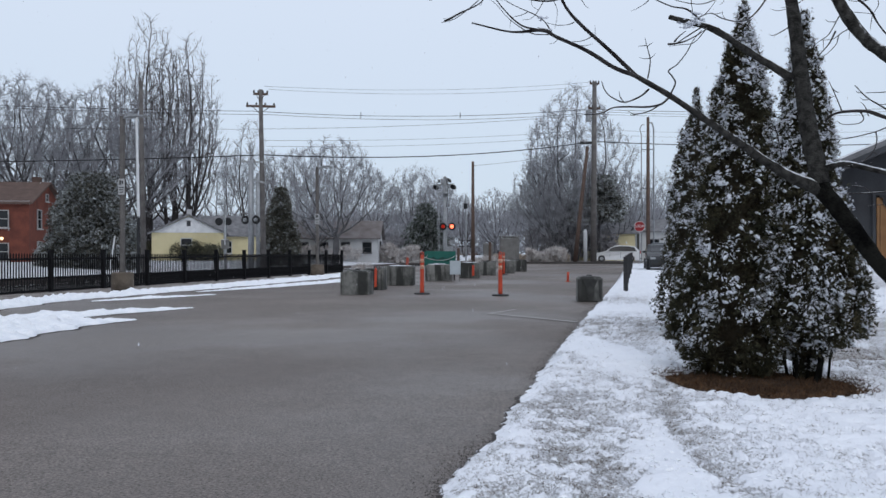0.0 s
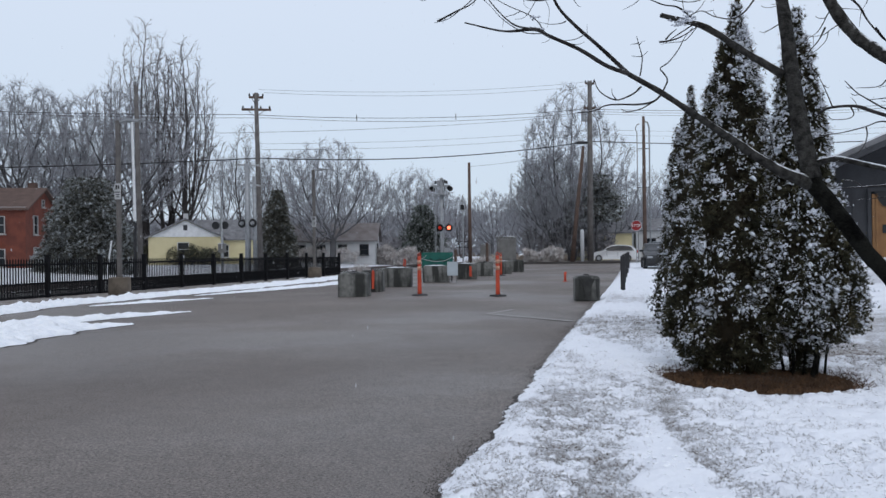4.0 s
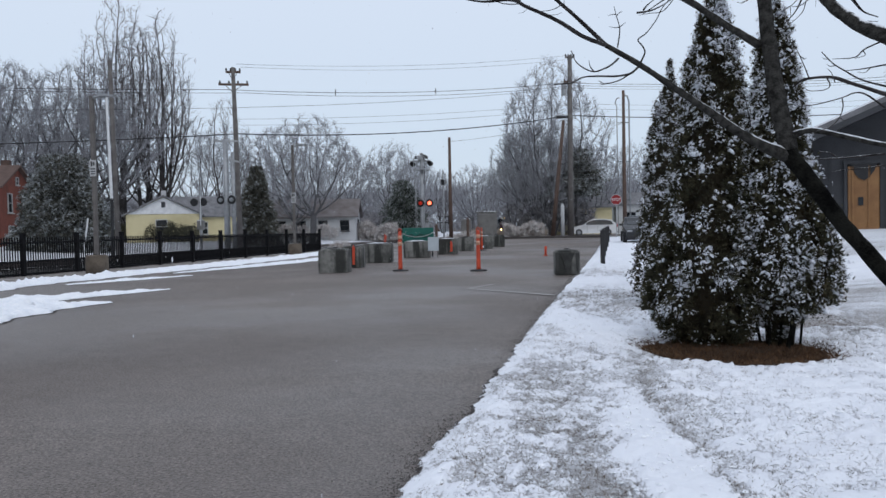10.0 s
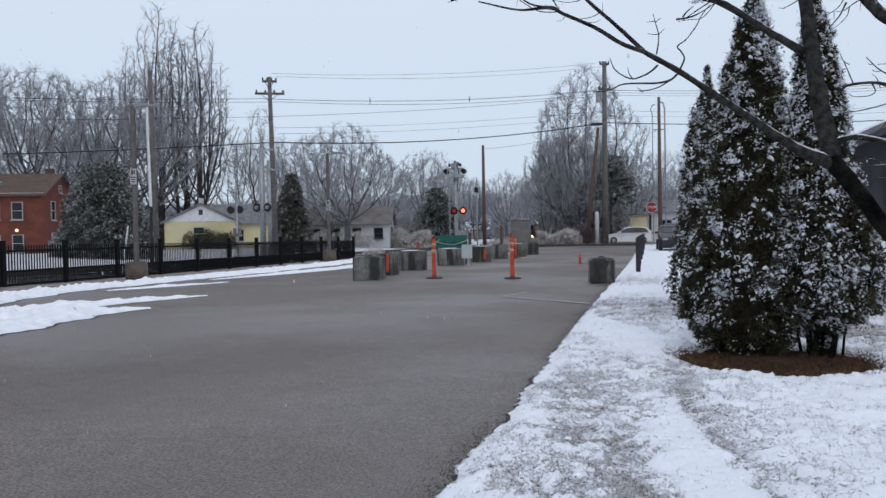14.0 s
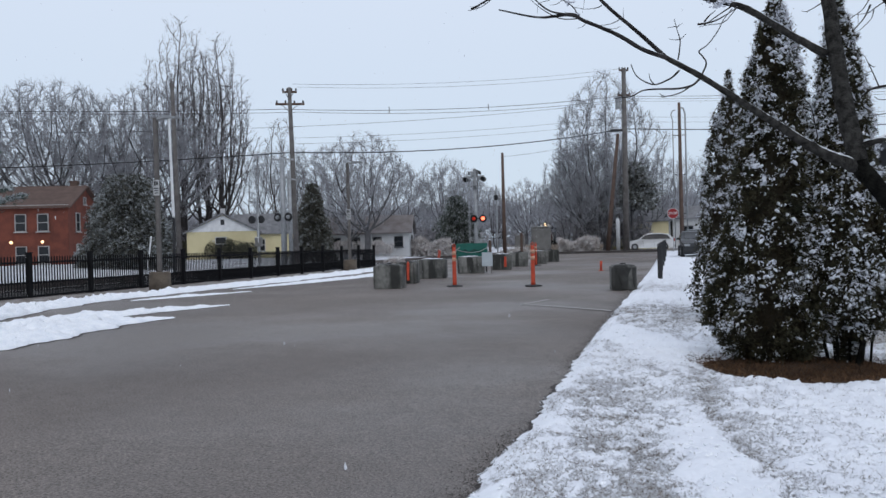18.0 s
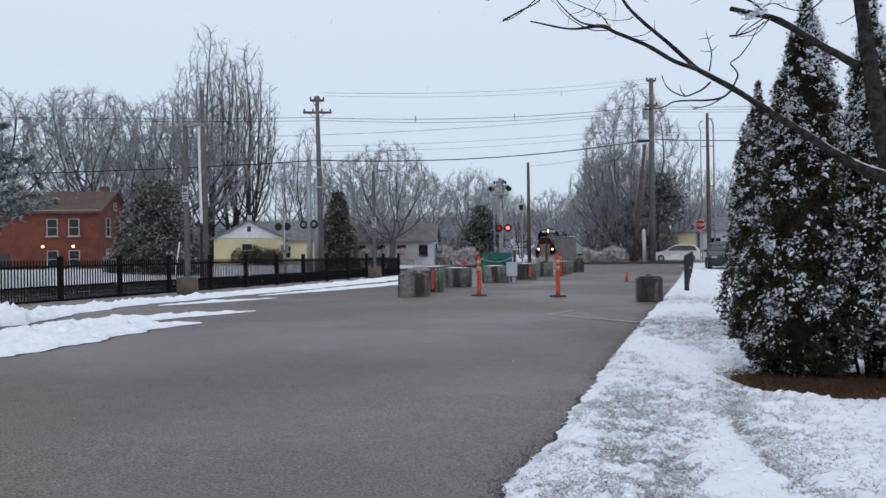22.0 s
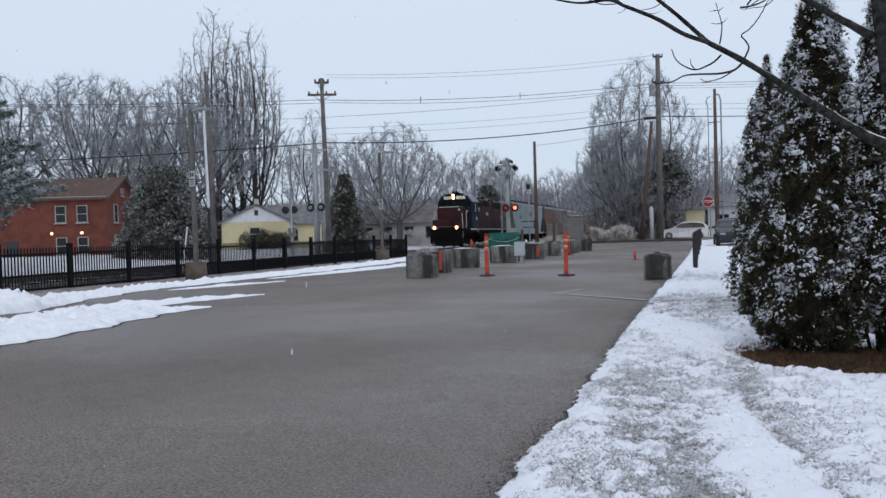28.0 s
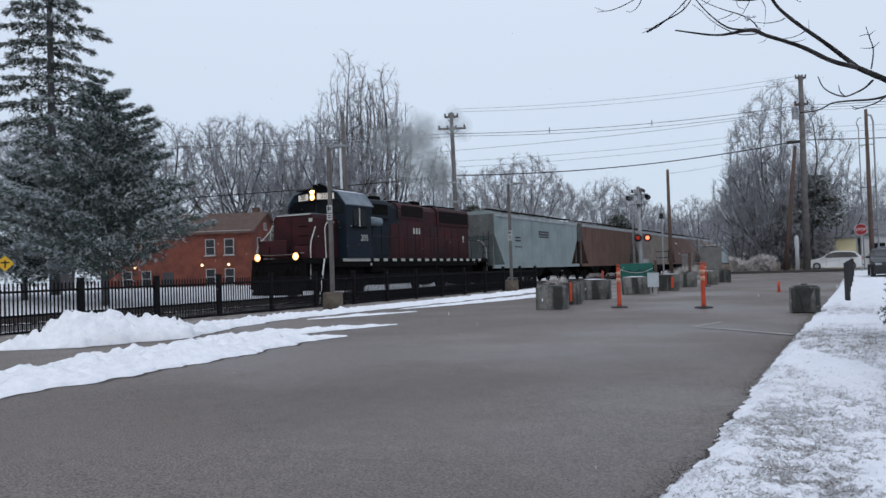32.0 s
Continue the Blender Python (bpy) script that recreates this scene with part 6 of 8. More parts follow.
# twigs: thickness at the base and the line they follow
TWIGS = [
    (0.0036, [(0.051, 2.754, 1.744), (0.032, 2.736, 1.723), (0.008, 2.717, 1.707), (-0.028, 2.698, 1.694), (-0.063, 2.679, 1.706), (-0.086, 2.66, 1.725), (-0.098, 2.641, 1.755)]),
    (0.0022, [(-0.028, 2.693, 1.693), (-0.04, 2.683, 1.709), (-0.043, 2.673, 1.727)]),
    (0.0045, [(0.116, 2.813, 1.722), (0.09, 2.777, 1.696), (0.044, 2.741, 1.683), (-0.019, 2.704, 1.68), (-0.063, 2.666, 1.672), (-0.098, 2.628, 1.65), (-0.149, 2.588, 1.64)]),
    (0.0026, [(0.09, 2.773, 1.695), (0.053, 2.747, 1.67), (0.008, 2.721, 1.657), (-0.014, 2.694, 1.663)]),
    (0.0018, [(0.017, 2.694, 1.654), (-0.001, 2.684, 1.648), (-0.008, 2.674, 1.65)]),
    (0.003, [(0.123, 2.812, 1.734), (0.138, 2.795, 1.767), (0.128, 2.778, 1.787), (0.115, 2.761, 1.803), (0.142, 2.743, 1.819), (0.172, 2.725, 1.854), (0.189, 2.706, 1.884), (0.214, 2.688, 1.911)]),
    (0.0026, [(0.048, 2.754, 1.78), (0.053, 2.754, 1.806), (0.056, 2.754, 1.843), (0.047, 2.754, 1.881), (0.039, 2.754, 1.915)]),
    (0.0016, [(0.056, 2.754, 1.846), (0.038, 2.744, 1.844), (0.021, 2.734, 1.846)]),
    (0.0016, [(0.056, 2.754, 1.846), (0.067, 2.764, 1.857), (0.076, 2.774, 1.868)]),
    (0.0016, [(0.045, 2.754, 1.89), (0.031, 2.744, 1.887), (0.018, 2.734, 1.883)]),
]
TWIGS += [
    (0.0016, [(0.047, 2.754, 1.886), (0.057, 2.764, 1.897), (0.066, 2.774, 1.903)]),
    (0.0034, [(0.111, 2.713, 1.879), (0.142, 2.722, 1.883), (0.172, 2.73, 1.892), (0.208, 2.738, 1.912), (0.236, 2.746, 1.932)]),
    (0.003, [(0.131, 2.712, 1.885), (0.145, 2.702, 1.899), (0.165, 2.691, 1.912)]),
    (0.0022, [(0.663, 2.863, 1.663), (0.646, 2.867, 1.713), (0.625, 2.871, 1.767)]),
    (0.0014, [(0.638, 2.868, 1.736), (0.651, 2.865, 1.725), (0.656, 2.864, 1.729)]),
    (0.0014, [(0.644, 2.867, 1.713), (0.631, 2.87, 1.709), (0.624, 2.871, 1.704)]),
    (0.0022, [(0.715, 2.85, 1.656), (0.724, 2.848, 1.631), (0.707, 2.852, 1.618), (0.666, 2.862, 1.619), (0.65, 2.866, 1.631)]),
    (0.0016, [(0.738, 2.844, 1.639), (0.728, 2.847, 1.671), (0.715, 2.85, 1.687)]),
    (0.0034, [(0.885, 2.813, 1.611), (0.815, 2.834, 1.641), (0.765, 2.848, 1.678), (0.733, 2.856, 1.705), (0.702, 2.864, 1.745)]),
    (0.0016, [(0.744, 2.853, 1.695), (0.727, 2.858, 1.695), (0.717, 2.86, 1.703)]),
]
TWIGS += [
    (0.0014, [(0.724, 2.858, 1.719), (0.711, 2.861, 1.72), (0.705, 2.863, 1.727)]),
    (0.0028, [(0.88, 2.793, 1.76), (0.818, 2.812, 1.735), (0.79, 2.82, 1.712), (0.728, 2.837, 1.714)]),
    (0.0018, [(0.813, 2.814, 1.73), (0.818, 2.812, 1.715), (0.79, 2.82, 1.708)]),
    (0.0026, [(0.88, 2.794, 1.679), (0.813, 2.814, 1.673), (0.759, 2.828, 1.672)]),
    (0.0016, [(0.835, 2.807, 1.676), (0.817, 2.812, 1.66), (0.798, 2.818, 1.664)]),
    (0.0032, [(0.875, 2.806, 1.544), (0.823, 2.821, 1.592), (0.792, 2.83, 1.6), (0.757, 2.839, 1.588), (0.692, 2.856, 1.574), (0.633, 2.869, 1.57)]),
    (0.0024, [(0.757, 2.839, 1.588), (0.76, 2.839, 1.56), (0.75, 2.841, 1.525), (0.722, 2.849, 1.496), (0.665, 2.862, 1.478)]),
    (0.0014, [(0.75, 2.841, 1.525), (0.764, 2.838, 1.513), (0.777, 2.834, 1.521)]),
    (0.0032, [(0.648, 2.876, 1.929), (0.628, 2.881, 1.888), (0.596, 2.887, 1.851)]),
    (0.0038, [(0.776, 2.793, 1.895), (0.805, 2.785, 1.848), (0.845, 2.773, 1.824)]),
]
TWIGS += [
    (0.0022, [(0.737, 2.803, 1.837), (0.768, 2.795, 1.825), (0.845, 2.773, 1.81)]),
    (0.0034, [(0.847, 2.72, 1.392), (0.767, 2.743, 1.388), (0.692, 2.763, 1.386), (0.637, 2.776, 1.386)]),
    (0.0022, [(0.722, 2.756, 1.388), (0.699, 2.761, 1.405), (0.668, 2.769, 1.411)]),
    (0.002, [(0.847, 2.72, 1.357), (0.782, 2.739, 1.351), (0.707, 2.76, 1.346)]),
    (0.002, [(0.416, 2.968, 1.426), (0.371, 2.907, 1.403), (0.331, 2.844, 1.39), (0.285, 2.782, 1.41)]),
    (0.0018, [(0.506, 3.005, 1.524), (0.47, 2.944, 1.634), (0.407, 2.885, 1.633), (0.346, 2.826, 1.61)]),
]
TWIGS += [(.0034, [(-.263, 2.424, 1.872), (-.315, 2.367, 1.873), (-.359, 2.329, 1.908), (-.399, 2.302, 1.96)]), (.0034, [(-.518, 2.225, 1.86), (-.465, 2.237, 1.888), (-.418, 2.247, 1.912), (-.38, 2.253, 1.96)])]
TWIGS += [
    (0.0040, [(-0.095, 2.528, 2.048), (-0.13, 2.527, 2.025), (-0.173, 2.523, 2.007), (-0.226, 2.519, 1.992), (-0.261, 2.515, 1.988), (-0.305, 2.509, 1.994), (-0.349, 2.503, 2.008), (-0.401, 2.494, 2.024), (-0.445, 2.486, 2.036), (-0.472, 2.481, 2.054)]),
    (0.0023, [(-0.249, 2.516, 1.895), (-0.261, 2.515, 1.917), (-0.279, 2.513, 1.935), (-0.305, 2.509, 1.951), (-0.349, 2.503, 1.972), (-0.393, 2.496, 1.998), (-0.431, 2.489, 2.028)]),
    (0.0021, [(-0.435, 2.488, 2.034), (-0.472, 2.481, 1.995), (-0.507, 2.473, 1.965), (-0.537, 2.466, 1.942), (-0.56, 2.461, 1.933), (-0.586, 2.454, 1.927)]),
    (0.0011, [(-0.551, 2.463, 1.938), (-0.579, 2.456, 1.94)]),
    (0.0010, [(-0.53, 2.468, 1.947), (-0.546, 2.464, 1.951)]),
    (0.0010, [(-0.556, 2.462, 1.936), (-0.56, 2.461, 1.926)]),
    (0.0010, [(-0.458, 2.484, 2.007), (-0.461, 2.483, 1.986), (-0.467, 2.482, 1.98)]),
    (0.0019, [(-0.244, 2.517, 1.885), (-0.261, 2.515, 1.883), (-0.305, 2.509, 1.888), (-0.349, 2.503, 1.914), (-0.384, 2.497, 1.944), (-0.41, 2.493, 1.976), (-0.435, 2.488, 2.0)]),
    (0.0014, [(-0.319, 2.507, 1.955), (-0.34, 2.504, 1.946), (-0.367, 2.5, 1.938), (-0.374, 2.499, 1.908)]),
    (0.0014, [(-0.266, 2.514, 1.994), (-0.279, 2.513, 1.971), (-0.296, 2.51, 1.945), (-0.314, 2.508, 1.933), (-0.335, 2.505, 1.932)]),
    (0.0013, [(-0.349, 2.503, 2.04), (-0.319, 2.507, 2.021), (-0.308, 2.509, 1.999), (-0.305, 2.509, 1.976), (-0.287, 2.512, 1.962)]),
]
TWIGS += [
    (0.0011, [(-0.366, 2.5, 2.03), (-0.352, 2.502, 2.006), (-0.336, 2.505, 2.0)]),
    (0.0011, [(-0.375, 2.499, 2.014), (-0.393, 2.496, 1.997), (-0.407, 2.493, 1.995)]),
    (0.0019, [(-0.176, 2.523, 1.918), (-0.191, 2.522, 1.912), (-0.226, 2.519, 1.911), (-0.261, 2.515, 1.92)]),
    (0.0011, [(-0.24, 2.517, 1.989), (-0.228, 2.518, 1.96), (-0.23, 2.518, 1.924), (-0.235, 2.518, 1.901)]),
    (0.0016, [(-0.168, 2.524, 2.006), (-0.151, 2.525, 1.982), (-0.139, 2.526, 1.964), (-0.13, 2.527, 1.96)]),
    (0.0011, [(-0.168, 2.524, 2.005), (-0.2, 2.521, 2.008), (-0.217, 2.52, 2.022)]),
    (0.0010, [(-0.222, 2.519, 1.992), (-0.22, 2.519, 2.022)]),
    (0.0010, [(-0.268, 2.514, 1.988), (-0.266, 2.514, 2.008)]),
    (0.0019, [(-0.119, 2.527, 1.876), (-0.131, 2.526, 1.866), (-0.157, 2.525, 1.858), (-0.2, 2.521, 1.857)]),
    (0.0013, [(-0.169, 2.524, 1.846), (-0.14, 2.526, 1.843), (-0.119, 2.527, 1.849)]),
    (0.0011, [(-0.218, 2.519, 1.877), (-0.235, 2.518, 1.858), (-0.253, 2.516, 1.854)]),
]
TWIGS += [
    (0.0011, [(-0.112, 2.528, 1.872), (-0.112, 2.528, 1.904)]),
    (0.0017, [(-0.573, 2.457, 2.056), (-0.594, 2.452, 2.014), (-0.615, 2.446, 1.998), (-0.631, 2.442, 2.001)]),
    (0.0019, [(-0.568, 2.459, 2.059), (-0.612, 2.447, 2.032), (-0.664, 2.433, 2.012), (-0.698, 2.423, 2.008), (-0.718, 2.416, 2.008)]),
    (0.0010, [(-0.698, 2.423, 2.01), (-0.724, 2.415, 2.024)]),
    (0.0011, [(-0.477, 2.48, 2.049), (-0.489, 2.477, 2.029), (-0.507, 2.473, 2.03)]),
    (0.0049, [(-0.244, 2.517, 1.893), (-0.267, 2.514, 1.897), (-0.288, 2.511, 1.905)]),
    (0.0034, [(0.228, 2.934, 2.008), (0.213, 2.935, 2.03), (0.179, 2.937, 2.057), (0.131, 2.939, 2.07), (0.063, 2.941, 2.108), (0.014, 2.941, 2.145), (-0.035, 2.941, 2.166)]),
    (0.0017, [(0.063, 2.941, 2.106), (0.034, 2.941, 2.082), (-0.008, 2.941, 2.063)]),
    (0.0034, [(0.462, 2.908, 2.099), (0.428, 2.913, 2.045), (0.401, 2.916, 2.013), (0.374, 2.92, 1.997), (0.346, 2.923, 1.996), (0.301, 2.928, 2.011), (0.264, 2.931, 2.033), (0.226, 2.934, 2.024)]),
    (0.0014, [(0.195, 2.936, 2.116), (0.202, 2.936, 2.051), (0.209, 2.935, 2.03)]),
    (0.0014, [(0.232, 2.934, 2.024), (0.254, 2.932, 2.041), (0.277, 2.93, 2.073), (0.292, 2.929, 2.101)]),
]
TWIGS += [
    (0.0025, [(0.366, 2.921, 2.124), (0.32, 2.926, 2.106), (0.283, 2.93, 2.082), (0.236, 2.934, 2.069), (0.189, 2.937, 2.076), (0.141, 2.939, 2.093), (0.114, 2.94, 2.112)]),
    (0.0011, [(0.314, 2.927, 2.005), (0.303, 2.928, 2.02), (0.301, 2.928, 2.037)]),
    (0.0012, [(0.301, 2.928, 2.106), (0.305, 2.928, 2.07), (0.292, 2.929, 2.061)]),
    (0.0012, [(0.301, 2.928, 2.031), (0.264, 2.931, 2.029)]),
    (0.0029, [(0.248, 2.933, 1.996), (0.197, 2.936, 1.967), (0.159, 2.938, 1.944), (0.14, 2.939, 1.932)]),
    (0.0019, [(0.25, 2.932, 1.982), (0.207, 2.936, 1.936), (0.159, 2.938, 1.932), (0.124, 2.94, 1.929)]),
    (0.0025, [(0.63, 2.917, 2.076), (0.591, 2.925, 2.069), (0.566, 2.93, 2.059), (0.54, 2.935, 2.043)]),
    (0.0019, [(0.614, 2.921, 2.088), (0.574, 2.929, 2.087), (0.548, 2.934, 2.067)]),
    (0.0019, [(0.516, 2.939, 1.968), (0.486, 2.944, 1.952), (0.468, 2.947, 1.946), (0.454, 2.949, 1.95)]),
    (0.0010, [(0.474, 2.946, 1.95), (0.47, 2.947, 1.94)]),
    (0.0014, [(0.513, 2.94, 2.039), (0.492, 2.943, 2.038)]),
]
TWIGS += [
    (0.0014, [(0.51, 2.94, 2.032), (0.482, 2.945, 2.029), (0.46, 2.948, 2.038)]),
    (0.0023, [(0.678, 2.907, 2.004), (0.662, 2.91, 1.978), (0.649, 2.913, 1.951), (0.632, 2.917, 1.925), (0.607, 2.922, 1.909), (0.59, 2.926, 1.897)]),
    (0.0014, [(0.656, 2.912, 1.969), (0.636, 2.916, 1.972), (0.626, 2.918, 1.981)]),
    (0.0021, [(0.711, 2.899, 1.95), (0.673, 2.908, 1.929), (0.649, 2.913, 1.913), (0.615, 2.921, 1.913)]),
    (0.0016, [(0.665, 2.91, 1.922), (0.657, 2.912, 1.893), (0.632, 2.917, 1.867), (0.615, 2.921, 1.856)]),
    (0.0011, [(0.698, 2.902, 1.944), (0.694, 2.903, 1.903)]),
    (0.0012, [(0.62, 2.919, 1.913), (0.62, 2.92, 1.875)]),
    (0.0052, [(0.625, 2.918, 2.083), (0.675, 2.907, 2.073), (0.723, 2.896, 2.031), (0.755, 2.888, 1.992), (0.778, 2.882, 1.942), (0.82, 2.87, 1.875)]),
    (0.0019, [(0.728, 2.895, 2.025), (0.763, 2.886, 2.032), (0.794, 2.877, 2.051), (0.818, 2.871, 2.064)]),
    (0.0019, [(0.675, 2.907, 2.065), (0.694, 2.903, 2.036), (0.731, 2.894, 2.024)]),
    (0.0015, [(0.775, 2.882, 2.03), (0.777, 2.882, 2.007), (0.767, 2.885, 1.987), (0.759, 2.887, 1.973)]),
]
TWIGS += [
    (0.0015, [(0.762, 2.886, 1.982), (0.757, 2.887, 1.955), (0.754, 2.888, 1.927)]),
    (0.0013, [(0.707, 2.9, 1.994), (0.747, 2.89, 1.984), (0.77, 2.884, 1.975)]),
]
for rad, tw in TWIGS:
    part("twig", bark_tube(tw, [rad * (1 - .62 * k / (len(tw) - 1)) for k in range(len(tw))], 5, 6, .14), M["near_twig"], nt, smooth=True)
rg = np.random.default_rng(21)
heaps, girths = [], []
for c_, w, n_ in (((0.2, 2.916, 2.001), 0.016, 46), ((0.22, 2.935, 2.013), 0.016, 46), ((0.181, 2.917, 1.987), 0.008, 20), ((0.131, 2.939, 2.1), 0.010, 20), ((0.213, 2.935, 2.036), 0.007, 16), ((0.626, 2.898, 2.055), 0.012, 26), ((-0.279, 2.513, 1.935), 0.006, 12), ((-0.258, 2.505, 1.89), 0.007, 14), ((0.155, 2.918, 2.009), 0.007, 10)):
    heaps.append(np.array(c_) + rg.normal(size=(n_, 3)) * np.array((w, w * .6, w * .42)))
    girths.append(rg.uniform(.003, .0075, n_))
part("snow", lump_mesh("snow", rg, np.concatenate(heaps), np.concatenate(girths), M["clump"], .75), None, nt, "crusted snow in the forks")

# ---- bushes, weeds, hedge ----


def bush(name, x0, x1, y, depth, h, n, size, material, label, seed, cat="bush"):
    rg = np.random.default_rng(seed)
    x, yy = rg.uniform(x0, x1, n), y + rg.normal(0, depth, n)
    hh = np.array([h * (.65 + .5 * noise.noise(Vector((a * .7, seed, 0)))) for a in x])
    z = hh * rg.random(n) ** .7
    pos = np.stack([x, yy, z + np.array([ground_z(a, b_) for a, b_ in zip(x, yy)])], 1)
    ah = rg.normal(size=(n, 3)) * np.array((.8, .8, .5)) + np.array((0, 0, .9))
    return solo(name, soup(name, sprays(rg, pos, ah, np.full(n, size), 4, .10, 0, .6), material), None, label, cat, kind="")


bush("frosted_bush", -31.0, -24.4, 85, .8, 2.5, 4200, .50, M["bush"], "frost-whitened leafless bushes by the crossing", 1)
bush("frosted_bush", -37.5, -29, 79, .6, 2.0, 1100, .45, M["bush"], "frosted low bushes before the white house", 14)
bush("frosted_bush", -8.9, -5.7, 64.2, .5, 1.7, 1500, .42, M["bush"], "frosted bush at the end of the lot", 2)
bush("frosted_bush", -9.3, -8.7, 24.8, .15, 1.15, 220, .20, M["bush"], "frosted weed clump behind a concrete block", 5)
bush("dry_weeds", -12, -5.6, 66.0, .5, .9, 1600, .40, M["weed"], "dry brown weeds along the kerb", 3, "weeds")
bush("dry_weeds", -10.8, -9, 50, .5, .9, 500, .35, M["bush"], "frosted weeds near the cabinets", 4, "weeds")
def shrub(x, y, w, h, seed):
    """A small clipped evergreen: leaf fans filling an uneven egg, thinner at its skin."""
    rg = np.random.default_rng(seed)
    n = 1100
    d = unit(rg.normal(size=(n, 3)))
    q = rg.random(n) ** .38 * (1 + .18 * np.sin(5 * d[:, 0] + seed) + .15 * np.sin(7 * d[:, 1] + 2 * seed))
    pos = d * q[:, None] * np.array((w, w, h * .55)) + np.array((0, 0, h * .5))
    t = thing("shrub", pose(x, y, ground_z(x, y) - .05), "dark evergreen shrub before the yellow house", "shrub", "shrubs before the yellow house")
    part("stem", Shape().tube([(0, 0, 0), (.04, 0, h * .4), (0, 0, h * .75)], [.06, .04, .01], 6), M["bark"], t)
    part("foliage", soup("foliage", sprays(rg, pos, d + np.array((0, 0, .8)), np.full(n, .17), 3, .2, 0, .6), M["hedge"]), None, t)


for k in range(9):
    shrub(-45.2 + 1.02 * k, 63.0 + .35 * (k % 2), .62 + .12 * (k % 3), 1.55 + .22 * math.sin(k * 2.3), 60 + k)
bush("undergrowth", -60, -39, 80, 2.5, 4.0, 3000, .8, M["twig_dark"].copy(), "grey leafless undergrowth behind the houses", 7, "undergrowth")
bush("undergrowth", -52, -28, 112, 5, 5.0, 4200, .9, M["twig_dark"].copy(), "grey leafless undergrowth beyond the crossing", 8, "undergrowth")
bush("undergrowth", -11.5, -2, 82, 1.5, 4.5, 1600, .7, M["twig_dark"].copy(), "grey leafless undergrowth below the trees", 9, "undergrowth")
bush("undergrowth", -95, -50, 74, 5, 5.0, 3000, .9, M["twig_dark"].copy(), "grey leafless undergrowth behind the brick house", 10, "undergrowth")
solo("far_woods", soup("far_woods", sprays(r_, np.stack([r_.uniform(-160, 90, 9000), r_.uniform(190, 240, 9000), r_.random(9000) ** .8 * 11], 1), r_.normal(size=(9000, 3)) * .5 + np.array((0, 0, .9)), np.full(9000, 3.0), 4, .10), M["twig"]), None, "hazy grey line of distant woods", "woods", kind="stuff")

# ---- houses ----


def window(parent, x, y, z, w, h, face, frame_mat, sill=True, lit=False):
    """A sash window on a wall; face is its outward turn about z."""
    t = pose(x, y, z, 0, 0, face)
    f = part("window", Shape().box((-w / 2 - .03, -.03, 0), (.06, .1, h + .12)).box((w / 2 + .03, -.03, 0), (.06, .1, h + .12)).box((0, -.03, h / 2 + .03), (w, .1, .06)).box((0, -.03, -h / 2 - .03), (w, .1, .06)).box((0, -.04, 0), (w, .06, .05)), frame_mat, parent, at=t)
    part("pane", Shape().box((0, .0, h / 4), (w, .02, h / 2 - .03)), M["window"], f)
    part("pane", Shape().box((0, .0, -h / 4), (w, .02, h / 2 - .03)), M["window"], f)
    if sill:
        part("sill", Shape().box((0, -.08, -h / 2 - .1), (w + .3, .16, .07)), frame_mat, f)
    return f


def gable_house(name, m, L, D, eave, ridge, wall, roof, label, along="x", over=.35):
    """A house with its ridge along local x. Front is local -y."""
    t = thing(name, m, label, "house")
    w = Shape().prism([(-D / 2, -.4), (D / 2, -.4), (D / 2, eave), (0, ridge), (-D / 2, eave)], -L / 2, L / 2, "x")
    part("wall", w, wall, t)
    k = (ridge - eave) / (D / 2)
    for s in (-1, 1):
        a = [(s * (D / 2 + over), eave - k * over + .02), (0, ridge + .02), (0, ridge + .18), (s * (D / 2 + over), eave - k * over + .16)]
        part("roof", Shape().prism(a, -L / 2 - over, L / 2 + over, "x"), roof, t)
    return t


# brick house: long side to the south-east
bh = gable_house("brick_house", pose(-52.2, 50.6, -.3, 0, 0, 23), 12.5, 7.5, 5.1, 6.8, M["brick_red"], M["roof_brown"], "two-storey red brick house with a brown shingle roof")
for x in (-4.6, -2.9, 2.75, 4.4):
    window(bh, x, -3.76, 3.85, .72, 1.25, 0, M["trim_grey"])
    window(bh, x, -3.76, 1.35, .72, 1.25, 0, M["trim_grey"])
for y in (-1.7, 1.7):
    window(bh, 6.26, y, 3.9, .8, 1.4, 90, M["trim_grey"])
    window(bh, 6.26, y, 1.4, .8, 1.4, 90, M["trim_grey"])
window(bh, 6.26, 0, 5.7, .45, .5, 90, M["trim_grey"])
part("chimney", Shape().box((5.2, 1.0, 6.9), (.6, .6, 1.1), None, .03), M["roof_brown"], bh)
part("cornice", Shape().box((0, -3.85, 5.1), (12.7, .18, .25)), M["trim_grey"], bh)
for x in (-3.8, 2.1, 4.4):
    lm = part("porch_lamp", Shape().tube([(x, -3.82, 2.25), (x, -3.95, 2.35)], [.05, .05], 8), M["dark_metal"], bh)
    part("globe", Shape().ball((x, -4.0, 2.35), .12, (1, 1, 1), 10, 8), M["house_lamp"], lm, "warm glowing lamp", True)
part("door", Shape().box((-1.0, -3.78, .8), (.95, .06, 2.1), None, .02), M["dark_wall"], bh)

